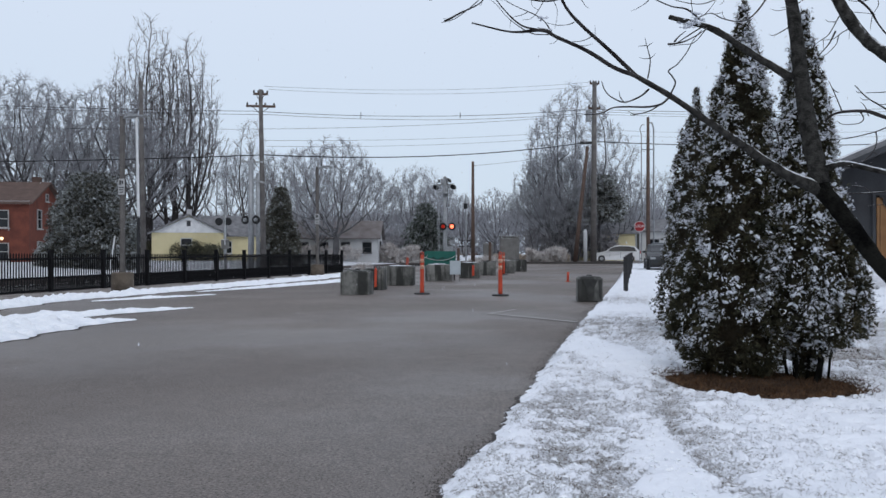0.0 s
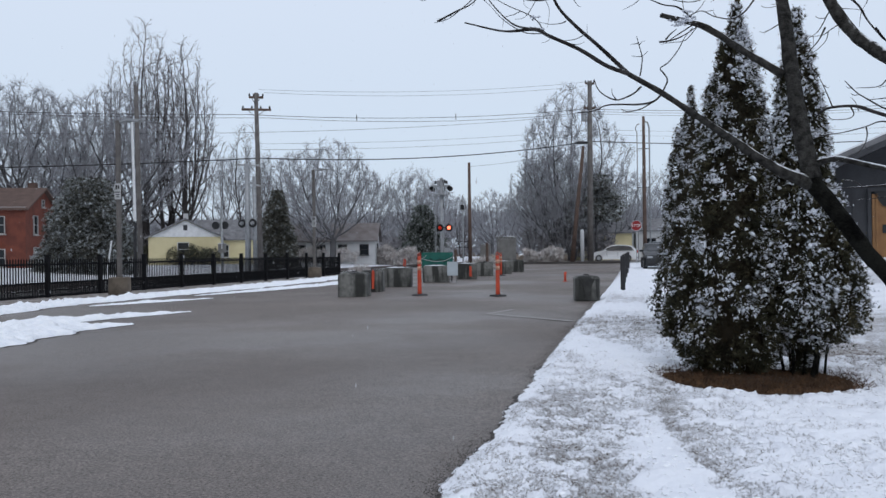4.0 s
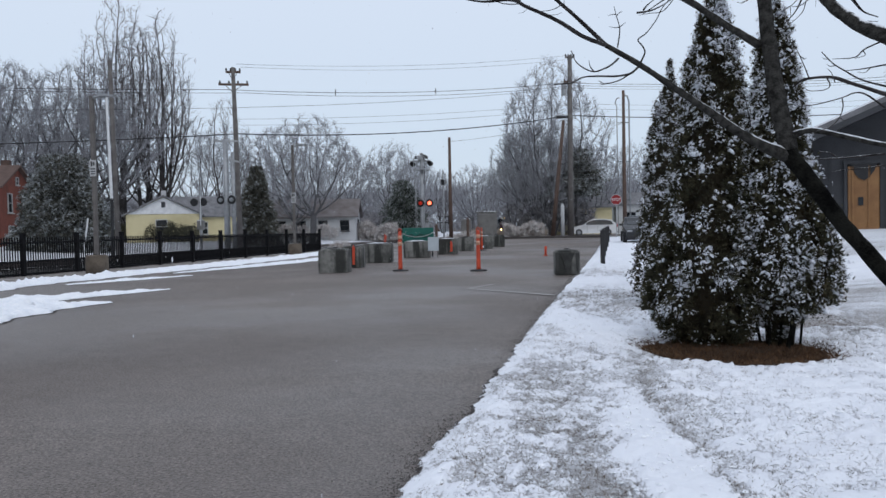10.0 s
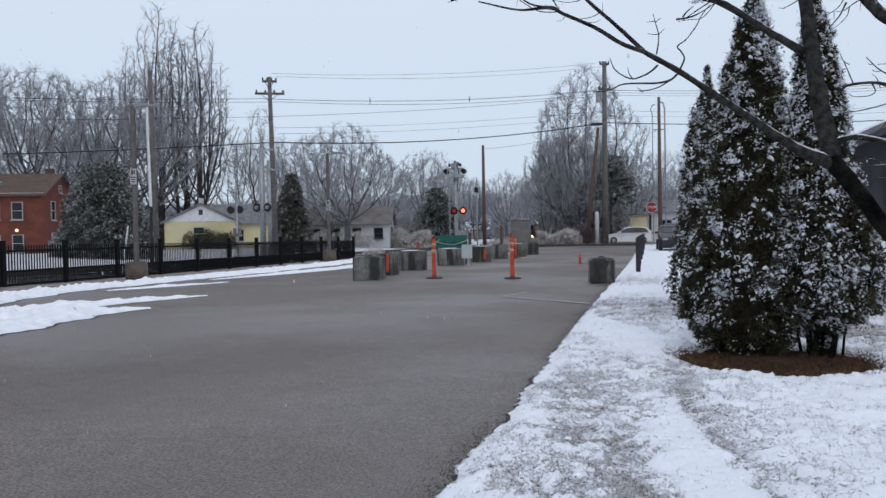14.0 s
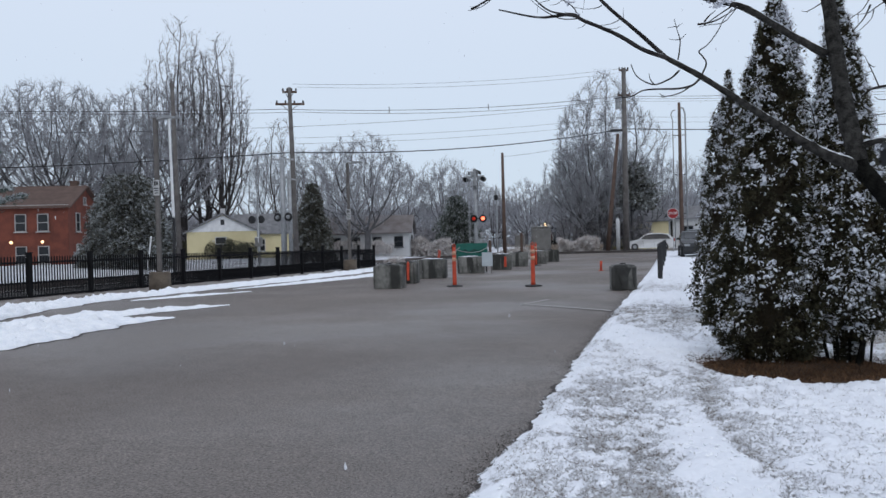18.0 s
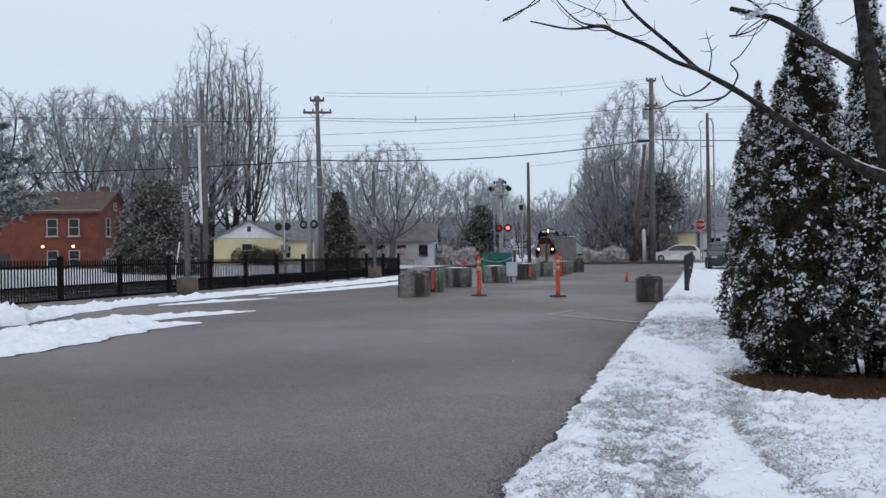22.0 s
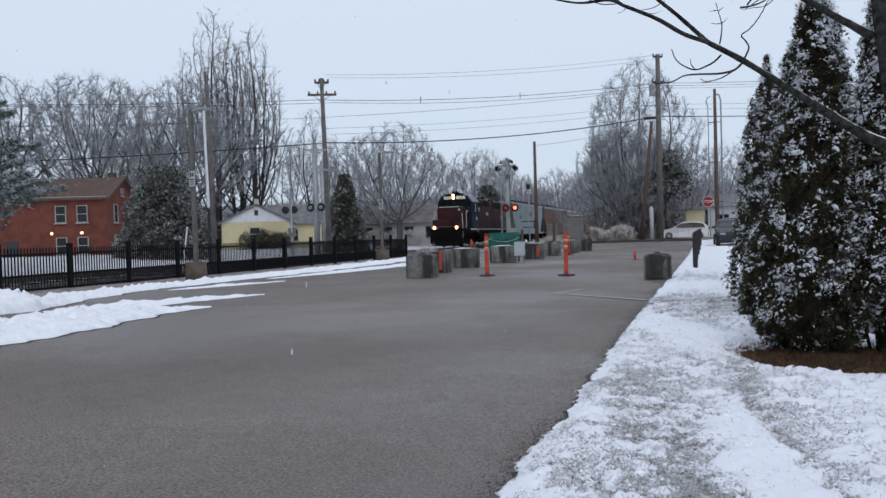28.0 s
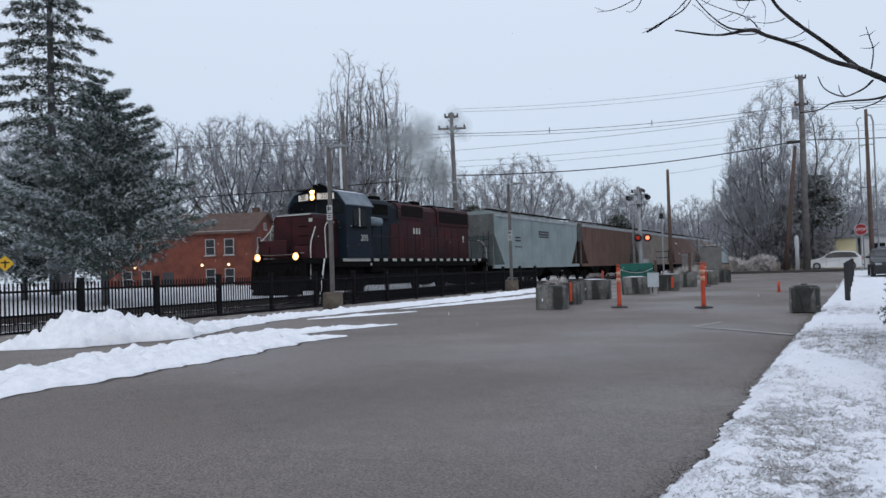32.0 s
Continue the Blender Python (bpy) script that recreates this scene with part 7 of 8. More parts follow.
yh = gable_house("yellow_house", pose(-42.4, 67.3, -.3, 0, 0, 121), 9, 6.4, 3.0, 4.6, M["yellow_wall"], M["roof_grey"], "low pale yellow house with a white gable and grey roof")
part("gable", Shape().prism([(-3.1, 3.05), (3.1, 3.05), (0, 4.55)], -4.56, -4.52, "x"), M["white_paint"], yh, "white boarded gable")
window(yh, -4.53, .2, 1.9, .9, 1.2, -90, M["white_wall"])
part("gable_vent", Shape().box((-4.58, 0, 3.9), (.04, .35, .5)), M["dark_wall"], yh)
for x in (-2.5, .5, 3.2):
    window(yh, x, -3.22, 1.8, .9, 1.1, 0, M["white_wall"])
part("chimney", Shape().box((-2, 0, 4.9), (.45, .45, .8)), M["white_wall"], yh)
y2 = gable_house("yellow_house", pose(-37.4, 69.4, -.3, 0, 0, 30), 8, 5.6, 2.9, 4.6, M["yellow_wall"], M["roof_grey"], "yellow house wing with a grey roof")
window(y2, -2, -2.82, 1.7, 1.0, 1.1, 0, M["white_wall"])
window(y2, 1.4, -2.82, 1.7, 1.0, 1.1, 0, M["white_wall"])
gh = gable_house("white_house", pose(-33.4, 83.5, -.3, 0, 0, 14), 9.6, 6, 2.8, 4.6, M["white_wall"], M["roof_frost"], "low white house with a dull roof behind trees")
for x in (-3.4, -1.2, 1.2, 3.6):
    window(gh, x, -3.02, 1.7, .9, 1.1, 0, M["dark_wall"])
window(gh, 4.82, 0, 1.8, .9, 1.1, 90, M["dark_wall"])
yr = gable_house("yellow_house", pose(-3.7, 88, -.1, 0, 0, 4), 6.5, 6, 3.0, 4.2, M["yellow_wall"], M["roof_grey"], "small yellow building beyond the street")
window(yr, -1.8, -3.02, 1.7, .9, 1.0, 0, M["dark_wall"])
window(yr, .4, -3.02, 1.7, .9, 1.0, 0, M["dark_wall"])
wr = gable_house("white_house", pose(3.5, 90, -.1, 0, 0, 4), 7, 6, 3.2, 4.4, M["white_wall"], M["roof_grey"], "pale building beyond the street")
window(wr, -2.0, -3.02, 1.6, 1.0, 1.4, 0, M["dark_wall"])
window(wr, 0.0, -3.02, 1.6, 1.0, 1.4, 0, M["dark_wall"])

# dark building beside the lawn
db = thing("dark_building", pose(4.6, 22.9, .62, 0, 0, -12), "dark grey clad building with a snowy sloping roof", "building")
wl_ = Shape().prism([(0, -.6), (12.4, -.6), (12.4, 2.35), (6.2, 5.0), (0, 2.35)], 0, 8, "y")
part("wall", wl_, M["dark_wall"], db)
for s in (-1, 1):
    part("roof", Shape().prism([(6.2 + s * 7.1, 2.05), (6.2, 5.08), (6.2, 5.22), (6.2 + s * 7.1, 2.19)], -1.2, 8.4, "y"), M["roof_grey"], db, "snow-dusted sloping roof")
    part("roof_snow", Shape().prism([(6.2 + s * 7.05, 2.215), (6.2, 5.225), (6.2, 5.28), (6.2 + s * 7.05, 2.26)], -1.15, 8.3, "y"), M["snow"], db, "thin snow on the roof")
    part("fascia", Shape().prism([(6.2 + s * 7.1, 1.88), (6.2, 4.92), (6.2, 5.08), (6.2 + s * 7.1, 2.05)], -1.22, -1.16, "y"), M["dark_wall"], db)
for k in range(16):
    part("board", Shape().box((.35 + .75 * k, -.02, .9), (.03, .03, 2.8)), M["dark_wall"], db)
dr = part("door", Shape().box((1.90, -.05, .95), (.74, .06, 1.95), None, .01), M["door_wood"], db, "varnished wooden door with a dark hanging")
part("stile", Shape().box((1.65, -.10, .95), (.05, .04, 1.95)).box((2.03, -.10, .95), (.05, .04, 1.95)), M["door_wood"], dr)
part("door_window", Shape().box((1.83, -.10, 1.0), (.12, .03, .22)), M["window"], dr)
part("hanging", Shape().prism([(1.59, 1.98), (1.65, 1.80), (1.77, 1.62), (1.91, 1.55), (2.03, 1.62), (2.15, 1.80), (2.21, 1.98)], -.12, -.10, "y"), M["black"], dr, "dark scalloped hanging")
part("door_frame", Shape().box((1.48, -.06, .97), (.08, .1, 2.05)).box((2.32, -.06, .97), (.08, .1, 2.05)).box((1.90, -.06, 2.03), (.92, .1, .09)), M["dark_wall"], db)
part("step", Shape().box((1.90, -.55, -.06), (2.2, 1.0, .16), None, .02), M["grey_concrete"], db)

# ---- parked cars ----


def parked_car(m, L, W, H, paint, label, hatch=True):
    c = thing("parked_car", m, label, "car", "parked cars")
    prof = [(-L / 2 + .06, .20), (-L / 2, .36), (-L / 2 + .02, .62), (-L / 2 + .14, .78), (-L * .36, .92), (-L * .23, 1.02), (-L * .12, H - .24), (-L * .04, H - .06), (.08 * L, H), (L * .26, H - .03), (L * .38, H - .12), (L * .455, H - .42), (L / 2 - .03, .95), (L / 2, .70), (L / 2 - .04, .20)]
    gl = [(-L * .205, 1.02), (-L * .115, H - .26), (-L * .035, H - .13), (L * .08, H - .08), (L * .26, H - .11), (L * .36, H - .20), (L * .42, 1.04)]

    def taper(sh, lo=0.0):
        """Cabin leans in towards the roof, and the ends are rounded in plan."""
        for i, (x, y, z) in enumerate(sh.v):
            k = 1 - .22 * max(0.0, min(1.0, (z - .95) / (H - .95))) - .16 * max(0.0, (abs(x) - L * .38) / (L * .12)) ** 2
            sh.v[i] = (x, y * k, z)
        return sh
    part("body", taper(Shape().prism(prof, -W / 2, W / 2, "y")).mesh("body", paint), paint, c)
    for s in (-1, 1):
        part("side_window", taper(Shape().prism(gl, s * W / 2 - .004, s * W / 2 + .012, "y")), M["window"], c)
        for k, x in enumerate((-L * .31, L * .30)):
            wh = part("wheel", Shape().tube([(x, s * (W / 2 - .2), .32), (x, s * (W / 2 + .015), .32)], [.33, .32], 18), M["rubber"], c)
            part("rim", Shape().tube([(x, s * (W / 2 - .1), .32), (x, s * (W / 2 + .022), .32)], [.20, .19], 10), M["galv"], wh)
        for x in (L * .08, -L * .14):
            part("door_seam", Shape().box((x, s * (W / 2), .66), (.012, .012, .55)), M["black"], c)
        part("tail_lamp", Shape().box((L / 2 - .06, s * (W / 2 - .24), .92), (.14, .26, .26), None, .02), M["tail_red"], c, "red tail lamp")
        part("headlamp", Shape().box((-L / 2 + .12, s * (W / 2 - .30), .68), (.2, .3, .12), None, .02), M["galv"], c)
        part("mirror", Shape().box((-L * .17, s * (W / 2 + .09), 1.03), (.12, .18, .12), None, .02), paint, c)
    part("windscreen", Shape().prism([(-L * .225, 1.03), (-L * .118, H - .24), (-L * .042, H - .07), (-L * .050, H - .05), (-L * .128, H - .22), (-L * .237, 1.03)], -W * .36, W * .36, "y"), M["window"], c)
    part("rear_window", Shape().prism([(L * .392, H - .16), (L * .460, H - .42), (L * .466, H - .42), (L * .40, H - .16)], -W * .34, W * .34, "y"), M["window"], c)
    for s in (-1, 1):
        part("bumper", Shape().box((s * (L / 2 - .02), 0, .36), (.1, W * .74, .16), None, .03), M["black"], c)
    return c


parked_car(pose(-2.0, 76.6, -.05, 0, 0, 4), 4.5, 1.8, 1.60, M["car_white"], "white hatchback parked across the street")
bn = thing("waste_bin", pose(1.15, 61, -.02), "small black waste bin beside the parked cars", "bin")
part("body", Shape().tube([(0, 0, 0), (0, 0, .8), (0, 0, .95)], [.34, .42, .40], 12), M["black"], bn)
part("lid", Shape().tube([(0, 0, .95), (0, 0, 1.02)], [.44, .36], 12), M["dark_metal"], bn)
parked_car(pose(1.32, 44.8, .02, 0, 0, 92), 4.4, 1.8, 1.45, M["car_dark"], "dark grey parked car dusted with snow")
parked_car(pose(1.75, 53.0, .02, 0, 0, 92), 4.6, 1.9, 1.6, M["car_teal"], "slate blue parked van-like car")

# ---- railway ----


def track_x(y):
    return -21.0 - (0.0016 * (y - 130) ** 2 if y > 130 else 0.0)


def rail_z(y):
    return 0.12 - 0.006 * (y - 27) - 0.024 * min(36.0, max(0.0, y - 130))


def track_pose(y):
    """The pose of a vehicle whose front stands at y on the track, facing towards smaller y."""
    a = math.degrees(math.atan2(track_x(y + 6) - track_x(y), 6.0))
    return pose(track_x(y), y, rail_z(y), -0.344, 0, -a)


tk = thing("railway_track", pose(0, 0, 0), "railway track on snowy ballast", "railway track", kind="structure")
ys = [-40 + 6 * k for k in range(52)]
bd = Shape()
vs, fs = [], []
for y in ys:
    x, z = track_x(y), rail_z(y)
    vs += [(x - 2.9, y, min(z - .55, ground_z(x, y) - .1)), (x - 1.7, y, z - .19), (x + 1.7, y, z - .19), (x + 2.9, y, min(z - .55, ground_z(x, y) - .1))]
for k in range(len(ys) - 1):
    for j in range(3):
        fs.append((4 * k + j, 4 * k + j + 1, 4 * k + 5 + j, 4 * k + 4 + j))
part("ballast", bd.add(vs, fs), M["ballast"], tk)
for s in (-.72, .72):
    rl = Shape()
    for a, b_ in zip(ys, ys[1:]):
        for w, z0, z1 in ((.035, -.14, 0), (.07, -.16, -.14)):
            rl.add([(track_x(a) + s - w, a, rail_z(a) + z0), (track_x(a) + s + w, a, rail_z(a) + z0), (track_x(a) + s + w, a, rail_z(a) + z1), (track_x(a) + s - w, a, rail_z(a) + z1),
                    (track_x(b_) + s - w, b_, rail_z(b_) + z0), (track_x(b_) + s + w, b_, rail_z(b_) + z0), (track_x(b_) + s + w, b_, rail_z(b_) + z1), (track_x(b_) + s - w, b_, rail_z(b_) + z1)],
                   [(0, 1, 5, 4), (1, 2, 6, 5), (2, 3, 7, 6), (3, 0, 4, 7)])
    part("rail", rl, M["rail"], tk)
te = Shape()
for k in range(240):
    y = -10 + .55 * k
    te.box((track_x(y), y, rail_z(y) - .20), (2.6, .22, .12))
tagged(part("ties", te, M["tie"], tk), kind="stuff")

# ---- locomotive: local y runs back from the headlight, z up from the rail ----
MOVERS = []


def wheelset(parent, x_out, y, r, mat_w):
    """One wheel disc with its hub, on its own axle, so that it can turn."""
    w = part("wheel", Shape().tube([(x_out - .07, 0, 0), (x_out + .02, 0, 0), (x_out + .03, 0, 0), (x_out + .06, 0, 0)], [r, r, r * .93, r * .90], 22), mat_w, parent, at=pose(0, y, r))
    part("hub", Shape().tube([(x_out + .05, 0, 0), (x_out + .12, 0, 0)], [.14, .11], 10).box((x_out + .065, 0, .22), (.02, .09, .3)), M["loco_black"], w)
    if len(MOVERS) < 16:
        MOVERS.append((w, y, r))
    return w


def truck(parent, y, wheelbase, r, long, spring=True):
    for s in (-1, 1):
        f = part("truck_frame", Shape().prism([(y - long / 2, r + .05), (y - long / 2 + .3, r + .22), (y - .35, r + .20), (y - .2, r - .12), (y + .2, r - .12), (y + .35, r + .20), (y + long / 2 - .3, r + .22), (y + long / 2, r + .05), (y + long / 2 - .1, r - .05), (y + .4, r - .28), (y - .4, r - .28), (y - long / 2 + .1, r - .05)], s * 1.0 - .06, s * 1.0 + .06, "x"), M["loco_black"], parent)
        for o in (-wheelbase / 2, wheelbase / 2):
            part("journal_box", Shape().box((s * 1.08, y + o, r), (.14, .3, .3), None, .03), M["loco_black"], f)
        for o in (-.16, .0, .16):
            part("spring", Shape().tube([(s * 1.0, y + o, r - .12), (s * 1.0, y + o, r + .16)], .05, 8), M["loco_black"], f)
        for o in (-wheelbase / 2, wheelbase / 2):
            wheelset(parent, s * .80, y + o, r, M["loco_black"])
    part("bolster", Shape().box((0, y, r + .12), (2.0, .5, .3)), M["loco_black"], parent)
    for o in (-wheelbase / 2, wheelbase / 2):
        part("axle", Shape().tube([(-.8, y + o, r), (.8, y + o, r)], .08, 8), M["loco_black"], parent)


def rounded(w, z0, z1, cut, top=None):
    """A hood section in x and z with cut upper corners."""
    return [(-w, z0), (w, z0), (w, z1 - cut), (w - cut * .45, z1 - cut * .35), (w - cut * 1.2, z1), (-w + cut * 1.2, z1), (-w + cut * .45, z1 - cut * .35), (-w, z1 - cut)]


def locomotive():
    t = thing("locomotive", track_pose(60), "maroon and slate-blue diesel locomotive with glowing headlights", "locomotive")
    P = lambda nm, sh, mt, lb="", sm=False, par=None: part(nm, sh, M[mt], par or t, lb, sm)
    P("deck", Shape().box((0, 6.35, 1.52), (3.0, 17.1, .24), None, .03), "loco_black")
    P("sill", Shape().box((-1.5, 6.35, 1.42), (.06, 13.9, .34), None, .01).box((1.5, 6.35, 1.42), (.06, 13.9, .34), None, .01), "loco_black")
    for s in (-1, 1):
        P("sill_stripe", Shape().box((s * 1.535, 1.2, 1.56), (.02, 2.1, .13)), "loco_white", "long dirty white stripe below the cab")
        for k in range(15):
            P("sill_stripe", Shape().box((s * 1.535, 2.75 + .78 * k, 1.56), (.02, .42 if k == 0 else .34, .12)), "loco_white", "dirty white stripe")
    P("pilot", Shape().prism([(-2.2, .35), (-2.4, .45), (-2.27, 1.45), (-2.05, 1.45)], -1.4, 1.4, "x"), "loco_black", "black pilot plate")
    P("plow", Shape().prism([(-2.25, .14), (-2.55, .16), (-2.37, .6), (-2.2, .6)], -1.2, 1.2, "x"), "loco_black")
    P("coupler", Shape().box((0, -2.6, .88), (.3, .7, .28), None, .05), "loco_black")
    P("rear_plate", Shape().box((0, 14.9, 1.0), (2.8, .1, .95)), "loco_black")
    P("rear_coupler", Shape().box((0, 15.2, .88), (.3, .6, .28), None, .05), "loco_black")
    # low nose
    P("nose", Shape().prism(rounded(1.10, 1.64, 3.52, .20), -1.20, .45, "y"), "loco_red", "maroon low nose", False)
    for s in (-1, 1):
        P("cab_band", Shape().box((s * 1.605, 1.33, 1.90), (.03, 1.94, .54), None, .005), "loco_blue", "blue apron below the cab")
    P("nose_top", Shape().box((0, -.42, 3.535), (1.75, 1.5, .03), None, .01), "loco_roof", "snow-dusted nose top")
    P("nose_door", Shape().box((-.45, -1.215, 2.6), (.62, .03, 1.5), None, .01), "loco_red")
    for z in (2.2, 2.6, 3.0):
        P("nose_grab", Shape().box((.5, -1.225, z), (.5, .03, .03)), "loco_black")
    P("nose_plate", Shape().box((.90, -1.215, 3.25), (.17, .02, .15)), "loco_white", "small white plate")
    P("anticlimber", Shape().box((0, -2.15, 1.50), (2.6, .35, .1), None, .02), "loco_black")
    P("front_panel", Shape().box((-.55, -1.95, 2.06), (1.5, .05, .72), None, .02).box((.95, -1.95, 1.92), (.7, .05, .44), None, .02), "loco_red", "maroon plate across the front platform")
    P("nose_trim", Shape().box((0, -1.21, 3.50), (1.8, .03, .05)), "loco_white", "frosted upper rim of the nose")
    # cab
    cab = P("cab", Shape().prism([(-1.59, 1.64), (1.59, 1.64), (1.59, 3.95), (1.17, 4.50), (.58, 4.66), (-.58, 4.66), (-1.17, 4.50), (-1.59, 3.95)], .36, 2.30, "y"), "loco_blue", "slate-blue cab")
    for s in (-1, 1):
        P("cab_roof", Shape().prism([(s * 1.64, 3.93), (s * 1.19, 4.52), (s * .58, 4.685), (s * .58, 4.72), (s * 1.22, 4.56), (s * 1.68, 3.97)], .28, 2.40, "y"), "loco_roof", "frosted cab roof panel", par=cab)
        P("side_window", Shape().box((s * 1.60, 1.10, 3.42), (.03, .42, .74), None, .005).box((s * 1.60, 1.60, 3.42), (.03, .42, .74), None, .005), "cab_glass", par=cab)
        P("window_frame", Shape().box((s * 1.612, 1.35, 3.42), (.03, .07, .84)), "loco_white", par=cab)
        P("front_window", Shape().prism([(s * .06, 3.58), (s * 1.46, 3.58), (s * 1.44, 3.96), (s * 1.18, 4.20), (s * .06, 4.20)], .325, .355, "y"), "cab_glass", par=cab)
        P("armrest", Shape().box((s * 1.66, 1.35, 3.0), (.12, 1.1, .06), None, .02), "loco_black", par=cab)
        bt_ = pose(s * .60, .26, 4.37, 0, 0, s * 20)
        nb = part("number_board", Shape().box((0, .05, 0), (.82, .12, .32), None, .02), M["black"], cab, "lit number board", at=bt_)
        part("board_face", Shape().box((0, -.02, 0), (.76, .03, .26)), M["board_lit"], nb)
    P("visor", Shape().box((0, .22, 4.68), (1.7, .28, .05), None, .01), "loco_black", par=cab)
    hl = P("headlight", Shape().box((-.05, .24, 4.47), (.32, .16, .56), None, .04), "loco_black", "twin headlight housing", par=cab)
    for z in (4.59, 4.35):
        P("lens", Shape().tube([(-.05, .155, z), (-.05, .13, z)], [.075, .065], 14), "lamp_glow", "glowing warm headlight", True, par=hl)
        # added glowing disc: the warm halo round the headlight, built as a surface
        P("reflector", Shape().tube([(-.05, .16, z), (-.05, .148, z)], [.135, .135], 16), "lamp_halo", "added amber glowing disc, the halo of the lamp", par=hl)
    P("bell_horn", Shape().tube([(.2, .8, 4.84), (.2, .35, 4.88)], [.05, .10], 8).tube([(-.1, .9, 4.84), (-.1, .4, 4.86)], [.05, .09], 8).box((.05, .8, 4.74), (.5, .3, .14)), "loco_black", "roof horns", par=cab)
    P("ac_unit", Shape().box((0, 1.7, 4.73), (.9, .8, .16), None, .04), "loco_black", par=cab)
    for s in (-1, 1):
        dl = P("ditch_light", Shape().box((s * 1.0, -2.25, 1.72), (.28, .22, .28), None, .04), "loco_black", "ditch light")
        P("lens", Shape().tube([(s * 1.0, -2.37, 1.72), (s * 1.0, -2.40, 1.72)], [.080, .07], 14), "lamp_glow", "glowing warm ditch lamp", True, par=dl)
        # the ditch lamp's halo, likewise an added glowing disc
        P("reflector", Shape().tube([(s * 1.0, -2.36, 1.72), (s * 1.0, -2.38, 1.72)], [.150, .150], 16), "lamp_halo", "added amber glowing disc, the halo of the lamp", par=dl)
    P("walk_rail", Shape().tube([(-1.3, -2.2, 1.86), (-.5, -2.22, 1.80), (.5, -2.22, 1.80), (1.3, -2.2, 1.86)], .016, 6), "hop_tan", "dull rail across the front walkway")
    for x in (-1.05, -.75, .55, .8, 1.05):
        P("brake_hose", Shape().tube([(x, -2.33, 1.35), (x + .03, -2.5, 1.1), (x + .02, -2.45, .7)], .035, 6), "loco_black")
    for s in (-1, 1):
        P("cut_lever", Shape().tube([(s * .2, -2.5, 1.15), (s * 1.35, -2.4, 1.2)], .018, 5), "loco_black")
    # long hood in two colours
    def slanted(y0, y1, lo, hi):
        """A stretch of hood whose ends may lean back with height."""
        o = rounded(.95, 1.64, 4.41, .30)
        n = len(o)
        vs = [(a, y0 + lo * (b_ - 1.64), b_) for a, b_ in o] + [(a, y1 + hi * (b_ - 1.64), b_) for a, b_ in o]
        return Shape().add(vs, [tuple(range(n)), tuple(range(n, 2 * n))[::-1]] + [(i, i + n, (i + 1) % n + n, (i + 1) % n) for i in range(n)])
    P("hood_front", slanted(2.30, 4.65, 0, .55), "loco_blue", "slate-blue front of the long hood")
    P("hood", slanted(4.65, 13.45, .55, 0), "loco_red", "maroon long hood")
    P("air_intake", Shape().prism(rounded(1.15, 3.55, 4.46, .30), 2.9, 4.75, "y"), "loco_blue", "blue filter box")
    for s in (-1, 1):
        P("intake_grille", Shape().box((s * 1.155, 3.75, 3.95), (.03, 1.3, .5)), "loco_black")
    for s in (-1, 1):
        P("air_tank", Shape().tube([(s * 1.2, 2.45, 3.35), (s * 1.2, 3.6, 3.35)], [.2, .2], 12), "loco_roof", "pale air tank", True)
    P("brake_blister", Shape().prism(rounded(1.0, 3.65, 4.46, .30), 5.6, 8.2, "y"), "loco_red", "flared dynamic brake blister")
    for s in (-1, 1):
        P("brake_grille", Shape().box((s * 1.0, 7.0, 4.02), (.03, 2.1, .55)), "loco_grille", "dark grille")
    P("radiator", Shape().prism(rounded(1.02, 3.45, 4.45, .26), 9.6, 13.4, "y"), "loco_red", "flared radiator section")
    for s in (-1, 1):
        P("radiator_grille", Shape().box((s * 1.025, 11.5, 3.9), (.03, 3.4, .62)), "loco_grille", "dark radiator grille")
    for y in (6.4, 7.6, 10.3, 11.5, 12.6):
        fan = P("roof_fan", Shape().tube([(0, y, 4.42), (0, y, 4.58)], [.5, .48], 16), "loco_black", "round roof fan")
        P("fan_cap", Shape().tube([(0, y, 4.58), (0, y, 4.62)], [.46, .40], 16), "loco_roof", par=fan)
    for y in (5.0, 8.9):
        P("exhaust_stack", Shape().box((0, y, 4.58), (.35, .65, .33), None, .03), "loco_black")
    for k in range(13):
        for s in (-1, 1):
            P("hood_door", Shape().box((s * .958, 2.85 + .80 * k, 2.55), (.025, .70, 1.55), None, .008), "loco_blue" if k < 3 else "loco_red")
    for s in (-1, 1):
        P("handrail", Shape().tube([(s * 1.47, 2.5, 2.65), (s * 1.47, 14.3, 2.65)], .022, 6), "loco_red")
        for k in range(9):
            P("stanchion", Shape().tube([(s * 1.47, 2.5 + 1.46 * k, 1.6), (s * 1.47, 2.5 + 1.46 * k, 2.66)], .02, 6), "loco_red")
        P("front_rail", Shape().tube([(s * 1.42, -1.95, .8), (s * 1.42, -1.93, 2.05), (s * 1.36, -1.8, 2.35), (s * 1.16, -1.25, 2.95)], .026, 6), "loco_white", "white curved handrail")
        P("cab_rail", Shape().tube([(s * 1.46, -.95, 1.62), (s * 1.46, -1.0, 2.9), (s * 1.46, -.85, 3.12), (s * 1.46, -.35, 3.15)], .026, 6), "loco_white", "white curved handrail")
        P("nose_rail", Shape().tube([(s * .55, -2.15, 1.66), (s * .55, -2.15, 2.15)], .02, 6), "loco_black")
        P("rear_rail", Shape().tube([(s * 1.46, 13.6, 2.7), (s * 1.46, 14.3, 2.6), (s * 1.46, 14.75, 2.2), (s * 1.46, 14.85, .7)], .026, 6), "loco_white", "white curved handrail")
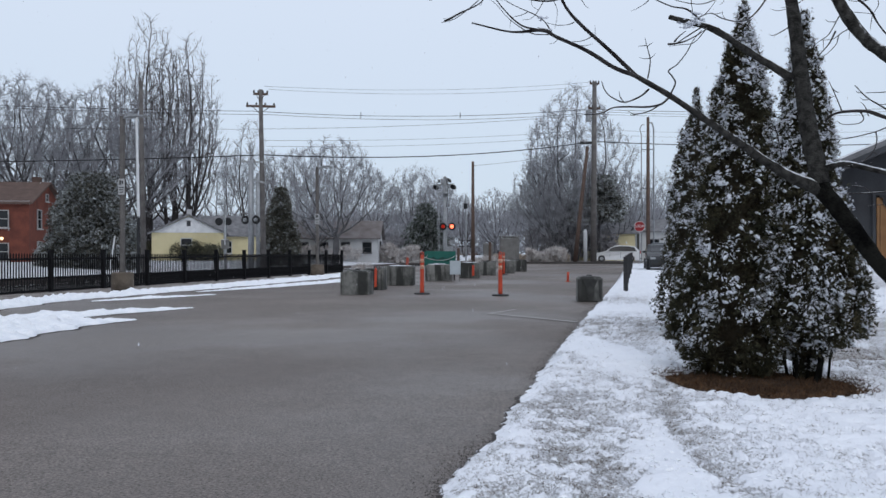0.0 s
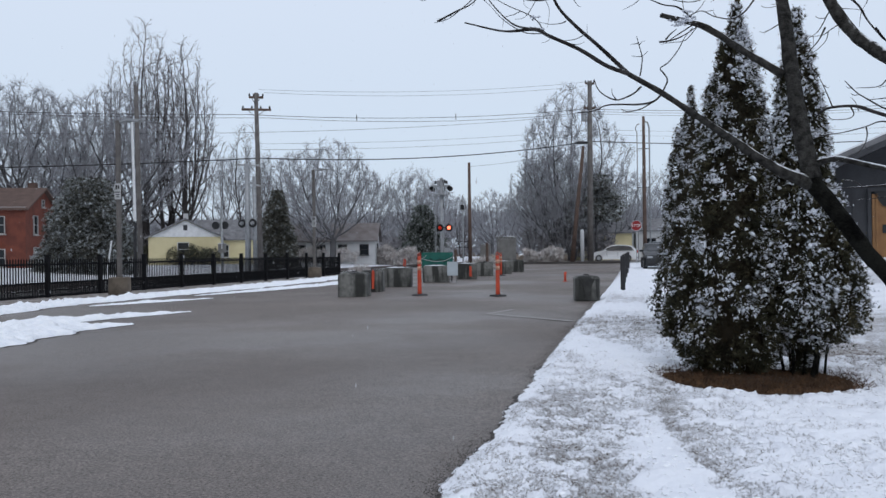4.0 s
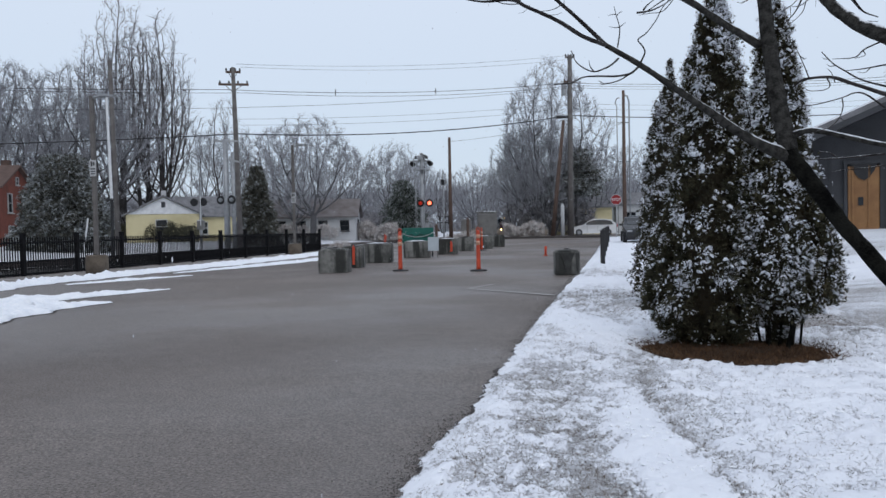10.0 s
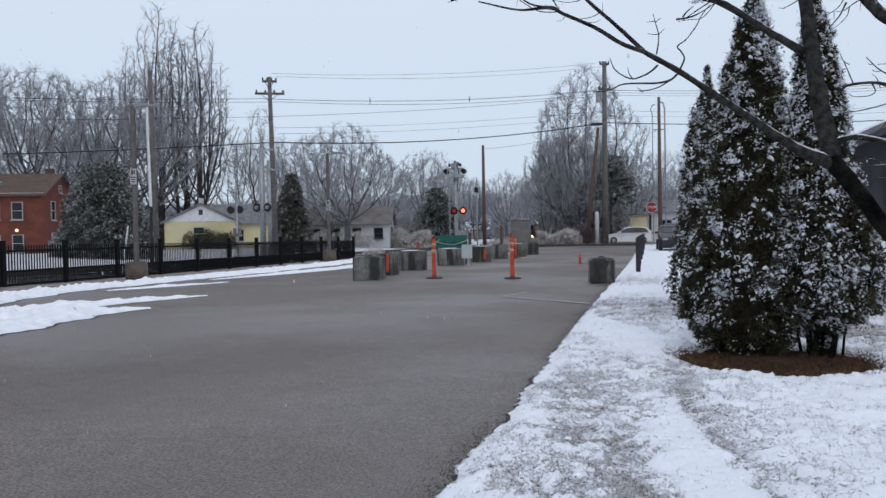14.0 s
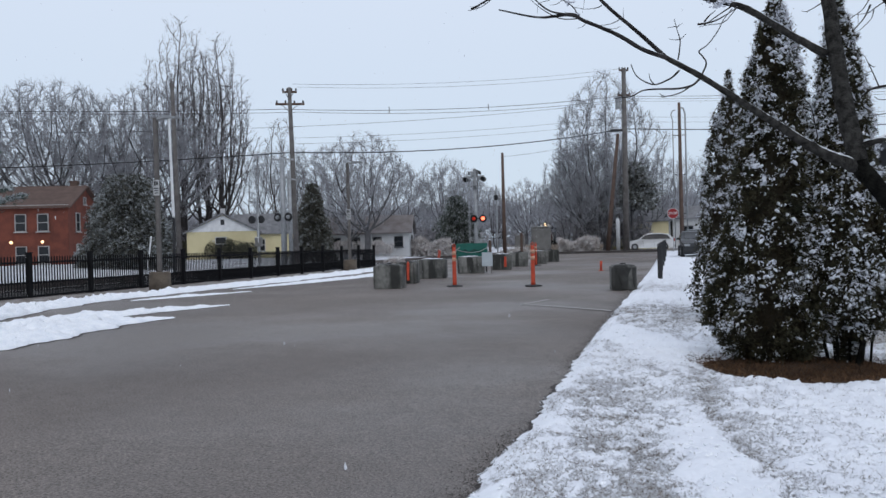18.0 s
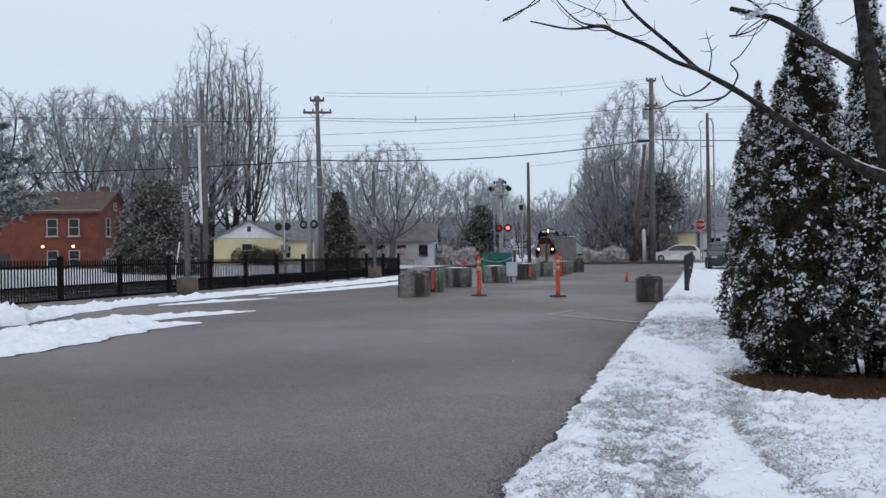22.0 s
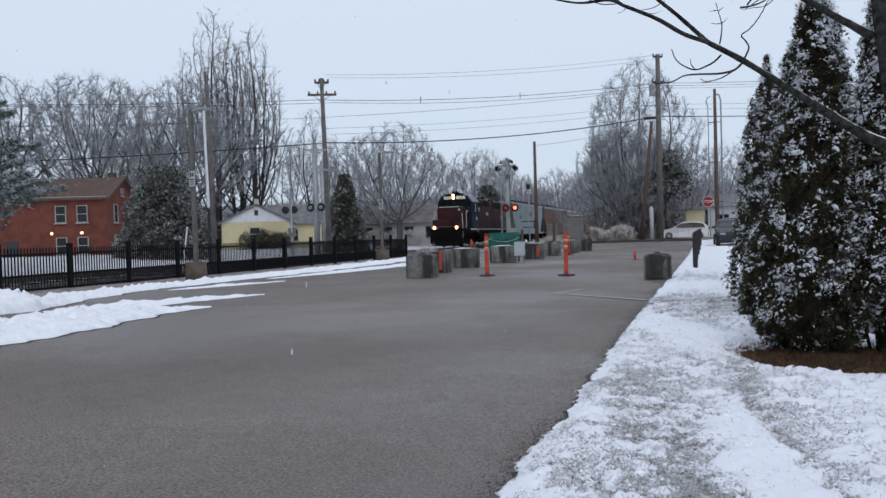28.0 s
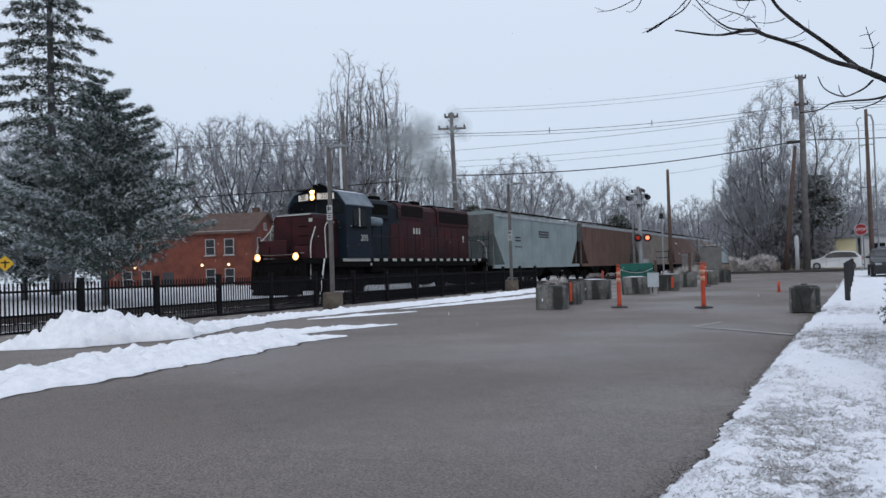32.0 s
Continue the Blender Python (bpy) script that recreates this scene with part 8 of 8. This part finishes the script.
        for y0 in (-2.0, 14.3):
            for z in (.55, .9, 1.25):
                P("step", Shape().box((s * 1.36, y0 + .25, z), (.3, .5, .03)), "loco_black")
            P("step_side", Shape().box((s * 1.5, y0 + .02, .95), (.03, .04, 1.0)).box((s * 1.5, y0 + .5, .95), (.03, .04, 1.0)), "loco_black")
    P("fuel_tank", Shape().prism([(-1.35, 1.35), (-1.35, .75), (-1.0, .40), (1.0, .40), (1.35, .75), (1.35, 1.35)], 3.6, 8.8, "y"), "loco_black", "black fuel tank")
    for s in (-1, 1):
        P("battery_box", Shape().box((s * 1.3, 3.0, 1.25), (.4, 1.2, .5), None, .02), "loco_black")
    P("underframe", Shape().box((0, 6.0, 1.1), (1.6, 15.6, .7)), "loco_black")
    P("skirt", Shape().box((-1.1, 6.0, 1.2), (.06, 15, .5)).box((1.1, 6.0, 1.2), (.06, 15, .5)), "loco_black")
    P("frame_mark", Shape().tube([(1.52, 2.3, 1.36), (1.55, 2.3, 1.36)], [.06, .06], 8), "loco_white")
    for s, turn in ((1, 90), (-1, -90)):
        lettering("205", .40, M["loco_white"], t, pose(s * 1.612, 1.70, 2.52, 90, 0, turn), "white road number")
        for k in range(3):
            P("emblem", Shape().box((s * .985, 7.15 + .27 * k, 3.05), (.012, .15, .30)), "loco_white", "plain white emblem block")
        P("plate", Shape().box((s * .985, 12.7, 2.75), (.012, .16, .36)), "loco_white")
        lettering("205", .31, M["black"], t, pose(s * .60, .26, 4.37, 0, 0, s * 20) @ pose(0, -.040, 0, 90, 0, 0), "number on the lit board")
    truck(t, .95, 2.74, .51, 3.6)
    truck(t, 11.6, 2.74, .51, 3.6)
    return t


M["board_lit"] = mat("lit_number_board", (0.60, 0.56, 0.49), .4, 0, (.54, .50, .43), 20, 60, 0, emit=(1.0, .90, .76), power=0.20)


def hopper_car(paint, label, first=False):
    t = thing("hopper_car", track_pose(80), label, "freight car", "covered hopper cars of the train")
    P = lambda nm, sh, mt, lb="", sm=False, par=None: part(nm, sh, mt if not isinstance(mt, str) else M[mt], par or t, lb, sm)
    L = 15.6
    side = [(0, 4.38), (L, 4.38), (L, 3.1), (L - 1.5, 1.18), (1.5, 1.18), (0, 3.1)]
    P("body", Shape().prism(side, -1.48, 1.48, "x"), paint)
    P("top_chord", Shape().box((-1.5, L / 2, 4.32), (.08, L, .20)).box((1.5, L / 2, 4.32), (.08, L, .20)), "hop_top", "upper edge with its highlight painted pale")
    P("side_sill", Shape().box((-1.48, L / 2, 1.14), (.12, L + .6, .22)).box((1.48, L / 2, 1.14), (.12, L + .6, .22)), paint)
    P("roof", Shape().prism([(-1.5, 4.38), (1.5, 4.38), (.75, 4.60), (-.75, 4.60)], 0, L, "y"), paint)
    P("hatch", Shape().box((0, L / 2, 4.66), (.6, L - 1.2, .12), None, .03), "hop_end", "long roof hatch")
    for s in (-.78, .78):
        P("running_board", Shape().box((s, L / 2, 4.72), (.42, L - .3, .04)), "loco_black", "dark roof walkway")
    for k in range(9):
        for s in (-1, 1):
            y = 1.0 + (L - 2) * k / 8
            zb = max(1.25, 3.1 - y * 1.28 if y < 1.5 else (3.1 - (L - y) * 1.28 if y > L - 1.5 else 1.25))
            P("side_rib", Shape().box((s * 1.482, y, (4.3 + zb) / 2), (.016, .05, 4.3 - zb)), paint)
    for e, s in ((0, -1), (L, 1)):
        P("end_panel", Shape().box((0, e + s * .02, 3.7), (2.9, .06, 1.36), None, .01), "hop_end", "grimy end panel")
        P("end_platform", Shape().box((0, e + s * .1, 1.12), (2.9, .9, .14)), "loco_black")
        P("end_post", Shape().box((-1.35, e, 2.1), (.1, .1, 2.0)).box((1.35, e, 2.1), (.1, .1, 2.0)).box((-.4, e, 2.1), (.1, .1, 2.0)).box((.4, e, 2.1), (.1, .1, 2.0)), "hop_end")
        P("end_ladder", Shape().box((1.2, e + s * .3, 2.2), (.03, .03, 2.2)).box((.85, e + s * .3, 2.2), (.03, .03, 2.2)).box((1.02, e + s * .3, 1.6), (.35, .03, .03)).box((1.02, e + s * .3, 2.0), (.35, .03, .03)).box((1.02, e + s * .3, 2.4), (.35, .03, .03)).box((1.02, e + s * .3, 2.8), (.35, .03, .03)), "loco_black")
        P("coupler", Shape().box((0, e + s * .85, .88), (.25, .8, .25), None, .04), "loco_black")
    for y in (4.3, 7.8, 11.3):
        P("outlet", Shape().prism([(y - 1.65, 1.18), (y + 1.65, 1.18), (y + .45, .42), (y - .45, .42)], -1.2, 1.2, "x"), "loco_black", "hopper outlet")
    truck(t, 1.5, 1.75, .45, 2.5)
    truck(t, L - 1.5, 1.75, .45, 2.5)
    if first:
        for s in (-1, 1):
            P("emblem", Shape().box((s * 1.50, 8.3, 3.4), (.012, 1.9, .30)), "dark_wall", "plain dark emblem bar")
            P("emblem_line", Shape().box((s * 1.512, 8.3, 3.4), (.012, 1.6, .05)), paint)
            P("emblem_base", Shape().box((s * 1.50, 8.3, 3.14), (.012, 1.9, .09)), "dark_wall")
            P("data_bars", Shape().box((s * 1.50, 3.6, 3.0), (.012, .9, .10)).box((s * 1.50, 3.6, 2.8), (.012, .9, .10)).box((s * 1.50, 3.7, 2.4), (.012, 1.2, .06)), "dark_wall", "small dark lettering bars")
    return t


loco = locomotive()
cars = [hopper_car(M["hop_grey"], "pale grey-green covered hopper car with a dark emblem", True)]
brown = hopper_car(M["hop_brown"], "rust-brown weathered covered hopper car")
tan = hopper_car(M["hop_tan"], "faded tan covered hopper car")
cars += [brown, tan]
for k in range(6):
    cars.append(copy_thing((brown, tan, cars[0])[k % 3], track_pose(130 + 17 * k)))

# ---- exhaust smoke: thin flakes drifting in puffs ----


def smoke_material():
    """Thin smoke: each flake is densest in its middle."""
    m = bpy.data.materials.new("exhaust_smoke")
    m.use_nodes = True
    n, l = m.node_tree.nodes, m.node_tree.links
    b = n["Principled BSDF"]
    b.inputs["Base Color"].default_value = (.25, .268, .27, 1)
    b.inputs["Roughness"].default_value = 1
    b.inputs["Specular IOR Level"].default_value = 0
    at = n.new("ShaderNodeAttribute")
    at.attribute_name = "dense"
    co, nz = n.new("ShaderNodeTexCoord"), n.new("ShaderNodeTexNoise")
    nz.inputs["Scale"].default_value, nz.inputs["Detail"].default_value = 1.3, 4
    mu_ = n.new("ShaderNodeMath")
    mu_.operation = "MULTIPLY"
    l.new(co.outputs["Object"], nz.inputs["Vector"])
    l.new(at.outputs["Fac"], mu_.inputs[0])
    l.new(nz.outputs[0], mu_.inputs[1])
    l.new(mu_.outputs[0], b.inputs["Alpha"])
    return m


M["smoke"] = smoke_material()


def smoke_puff(seed, r):
    """One soft ragged flake, standing across the line."""
    rg = random.Random(seed)
    vs, fs, dense = [], [], []
    q = pose(0, 0, 0, 90, 0, rg.uniform(30, 42))
    rings, n = (0, .2, .4, .6, .8, .92, 1.0), 20
    for i, u in enumerate(rings):
        for k in range(n):
            a = 2 * math.pi * k / n
            w = u * r * (1 + .13 * math.sin(3 * a + seed) + .07 * math.sin(5 * a + 2 * seed))
            vs.append(tuple(q @ Vector((w * math.cos(a), w * math.sin(a), 0))))
            dense.append((1 - u * u) ** 1.3 * 1.05)
    for i in range(len(rings) - 1):
        for k in range(n):
            fs.append((i * n + k, i * n + (k + 1) % n, (i + 1) * n + (k + 1) % n, (i + 1) * n + k))
    me = bpy.data.meshes.new("smoke_puff")
    me.from_pydata(vs, [], fs)
    me.materials.append(M["smoke"])
    me.attributes.new("dense", "FLOAT", "POINT").data.foreach_set("value", dense)
    return solo("smoke_puff", me, None, "thin grey puff of diesel exhaust", "smoke", "exhaust puffs")


puffs = [smoke_puff(k, 1.15 + .12 * (k % 3) / 2) for k in range(13)]

# ---- falling snow: a tall drifting column of sparse flakes ----
r_ = np.random.default_rng(77)
fl = np.stack([r_.uniform(-11, 4, 5200), 1.3 + 17 * r_.random(5200), r_.uniform(.3, 40, 5200)], 1)
fv = lumps(r_, np.zeros((len(fl), 3)), r_.uniform(.0018, .0046, len(fl)), 3.4)
fv = fv + np.tile(fl, (8, 1))[:, None]
M["flake"] = mat("falling_flake", (0.85, 0.87, 0.90), 0.9, 0, (0.78, 0.80, 0.84), 9, 40, 0.0, spec=0.1)
M["flake"].node_tree.nodes["Principled BSDF"].inputs["Alpha"].default_value = 0.55
flakes = solo("falling_snow", soup("falling_snow", fv, M["flake"]), None, "sparse white snowflakes drifting down", "snow", kind="stuff")

# ---- what moves ----
# seconds and the place of the headlight along the track
TRAIN = [(0, 243), (5, 214), (9, 190), (13, 166), (17, 141), (18, 135.2), (19, 130.2), (20, 125.2), (21, 119.6), (22, 113.4), (23, 106.4), (23.5, 102.8), (25, 91.4), (25.5, 87.7),
         (27.5, 69.4), (28, 64.8), (28.5, 60.2), (29, 55.5), (29.5, 50.7), (30, 46.0), (30.5, 41.3), (31, 36.5), (31.5, 31.7), (32, 27.0)]


def motions():
    walk(loco, [(t, track_pose(y)) for t, y in TRAIN])
    for k, c in enumerate(cars):
        walk(c, [(t, track_pose(y + 16.0 + 16.9 * k)) for t, y in TRAIN])
    walk(flakes, [(0, pose(.6, 0, 0)), (32, pose(-.6, .4, -36.5))])
    # the leading wheels roll with the way covered
    ts, ds = [t for t, _ in TRAIN], [TRAIN[0][1] - y for _, y in TRAIN]
    steps = int(ds[-1] / .6)
    for w, y, r in MOVERS:
        rows = []
        for k in range(steps + 1):
            d = ds[-1] * k / steps
            rows.append((float(np.interp(d, ds, ts)), pose(0, y, r) @ pose(0, 0, 0, math.degrees(d / r) % 360)))
        walk(w, rows)
    # puffs ride inside the engine hood, then shoot from the stack one after another and stay behind
    rg = random.Random(4)

    def at(t):
        return float(np.interp(t, ts, [y for _, y in TRAIN]))
    for k, p in enumerate(puffs):
        t0 = 30.95 + .073 * k
        rise, drift = rg.uniform(.5, 4.3), rg.uniform(-1.4, 1.1)
        rows = [(t, pose(track_x(y), y + 6.4, rail_z(y) + 2.95, 0, 0, 54)) for t, y in TRAIN if t < t0 - .1]
        y0 = at(t0)
        rows.append((t0, pose(track_x(y0), y0 + 5.6, rail_z(y0) + 3.1, 0, 0, 54)))
        for a in [a for a in (.06, .14, .3, .6) if t0 + a < 31.97] + [32 - t0]:
            rows.append((t0 + a, pose(track_x(y0) + drift * (.4 + a), y0 + 5.1 - .5 * a, rail_z(y0) + 4.7 + rise * (1 - math.exp(-a / .13)) + .7 * a)))
        walk(p, rows)


motions()
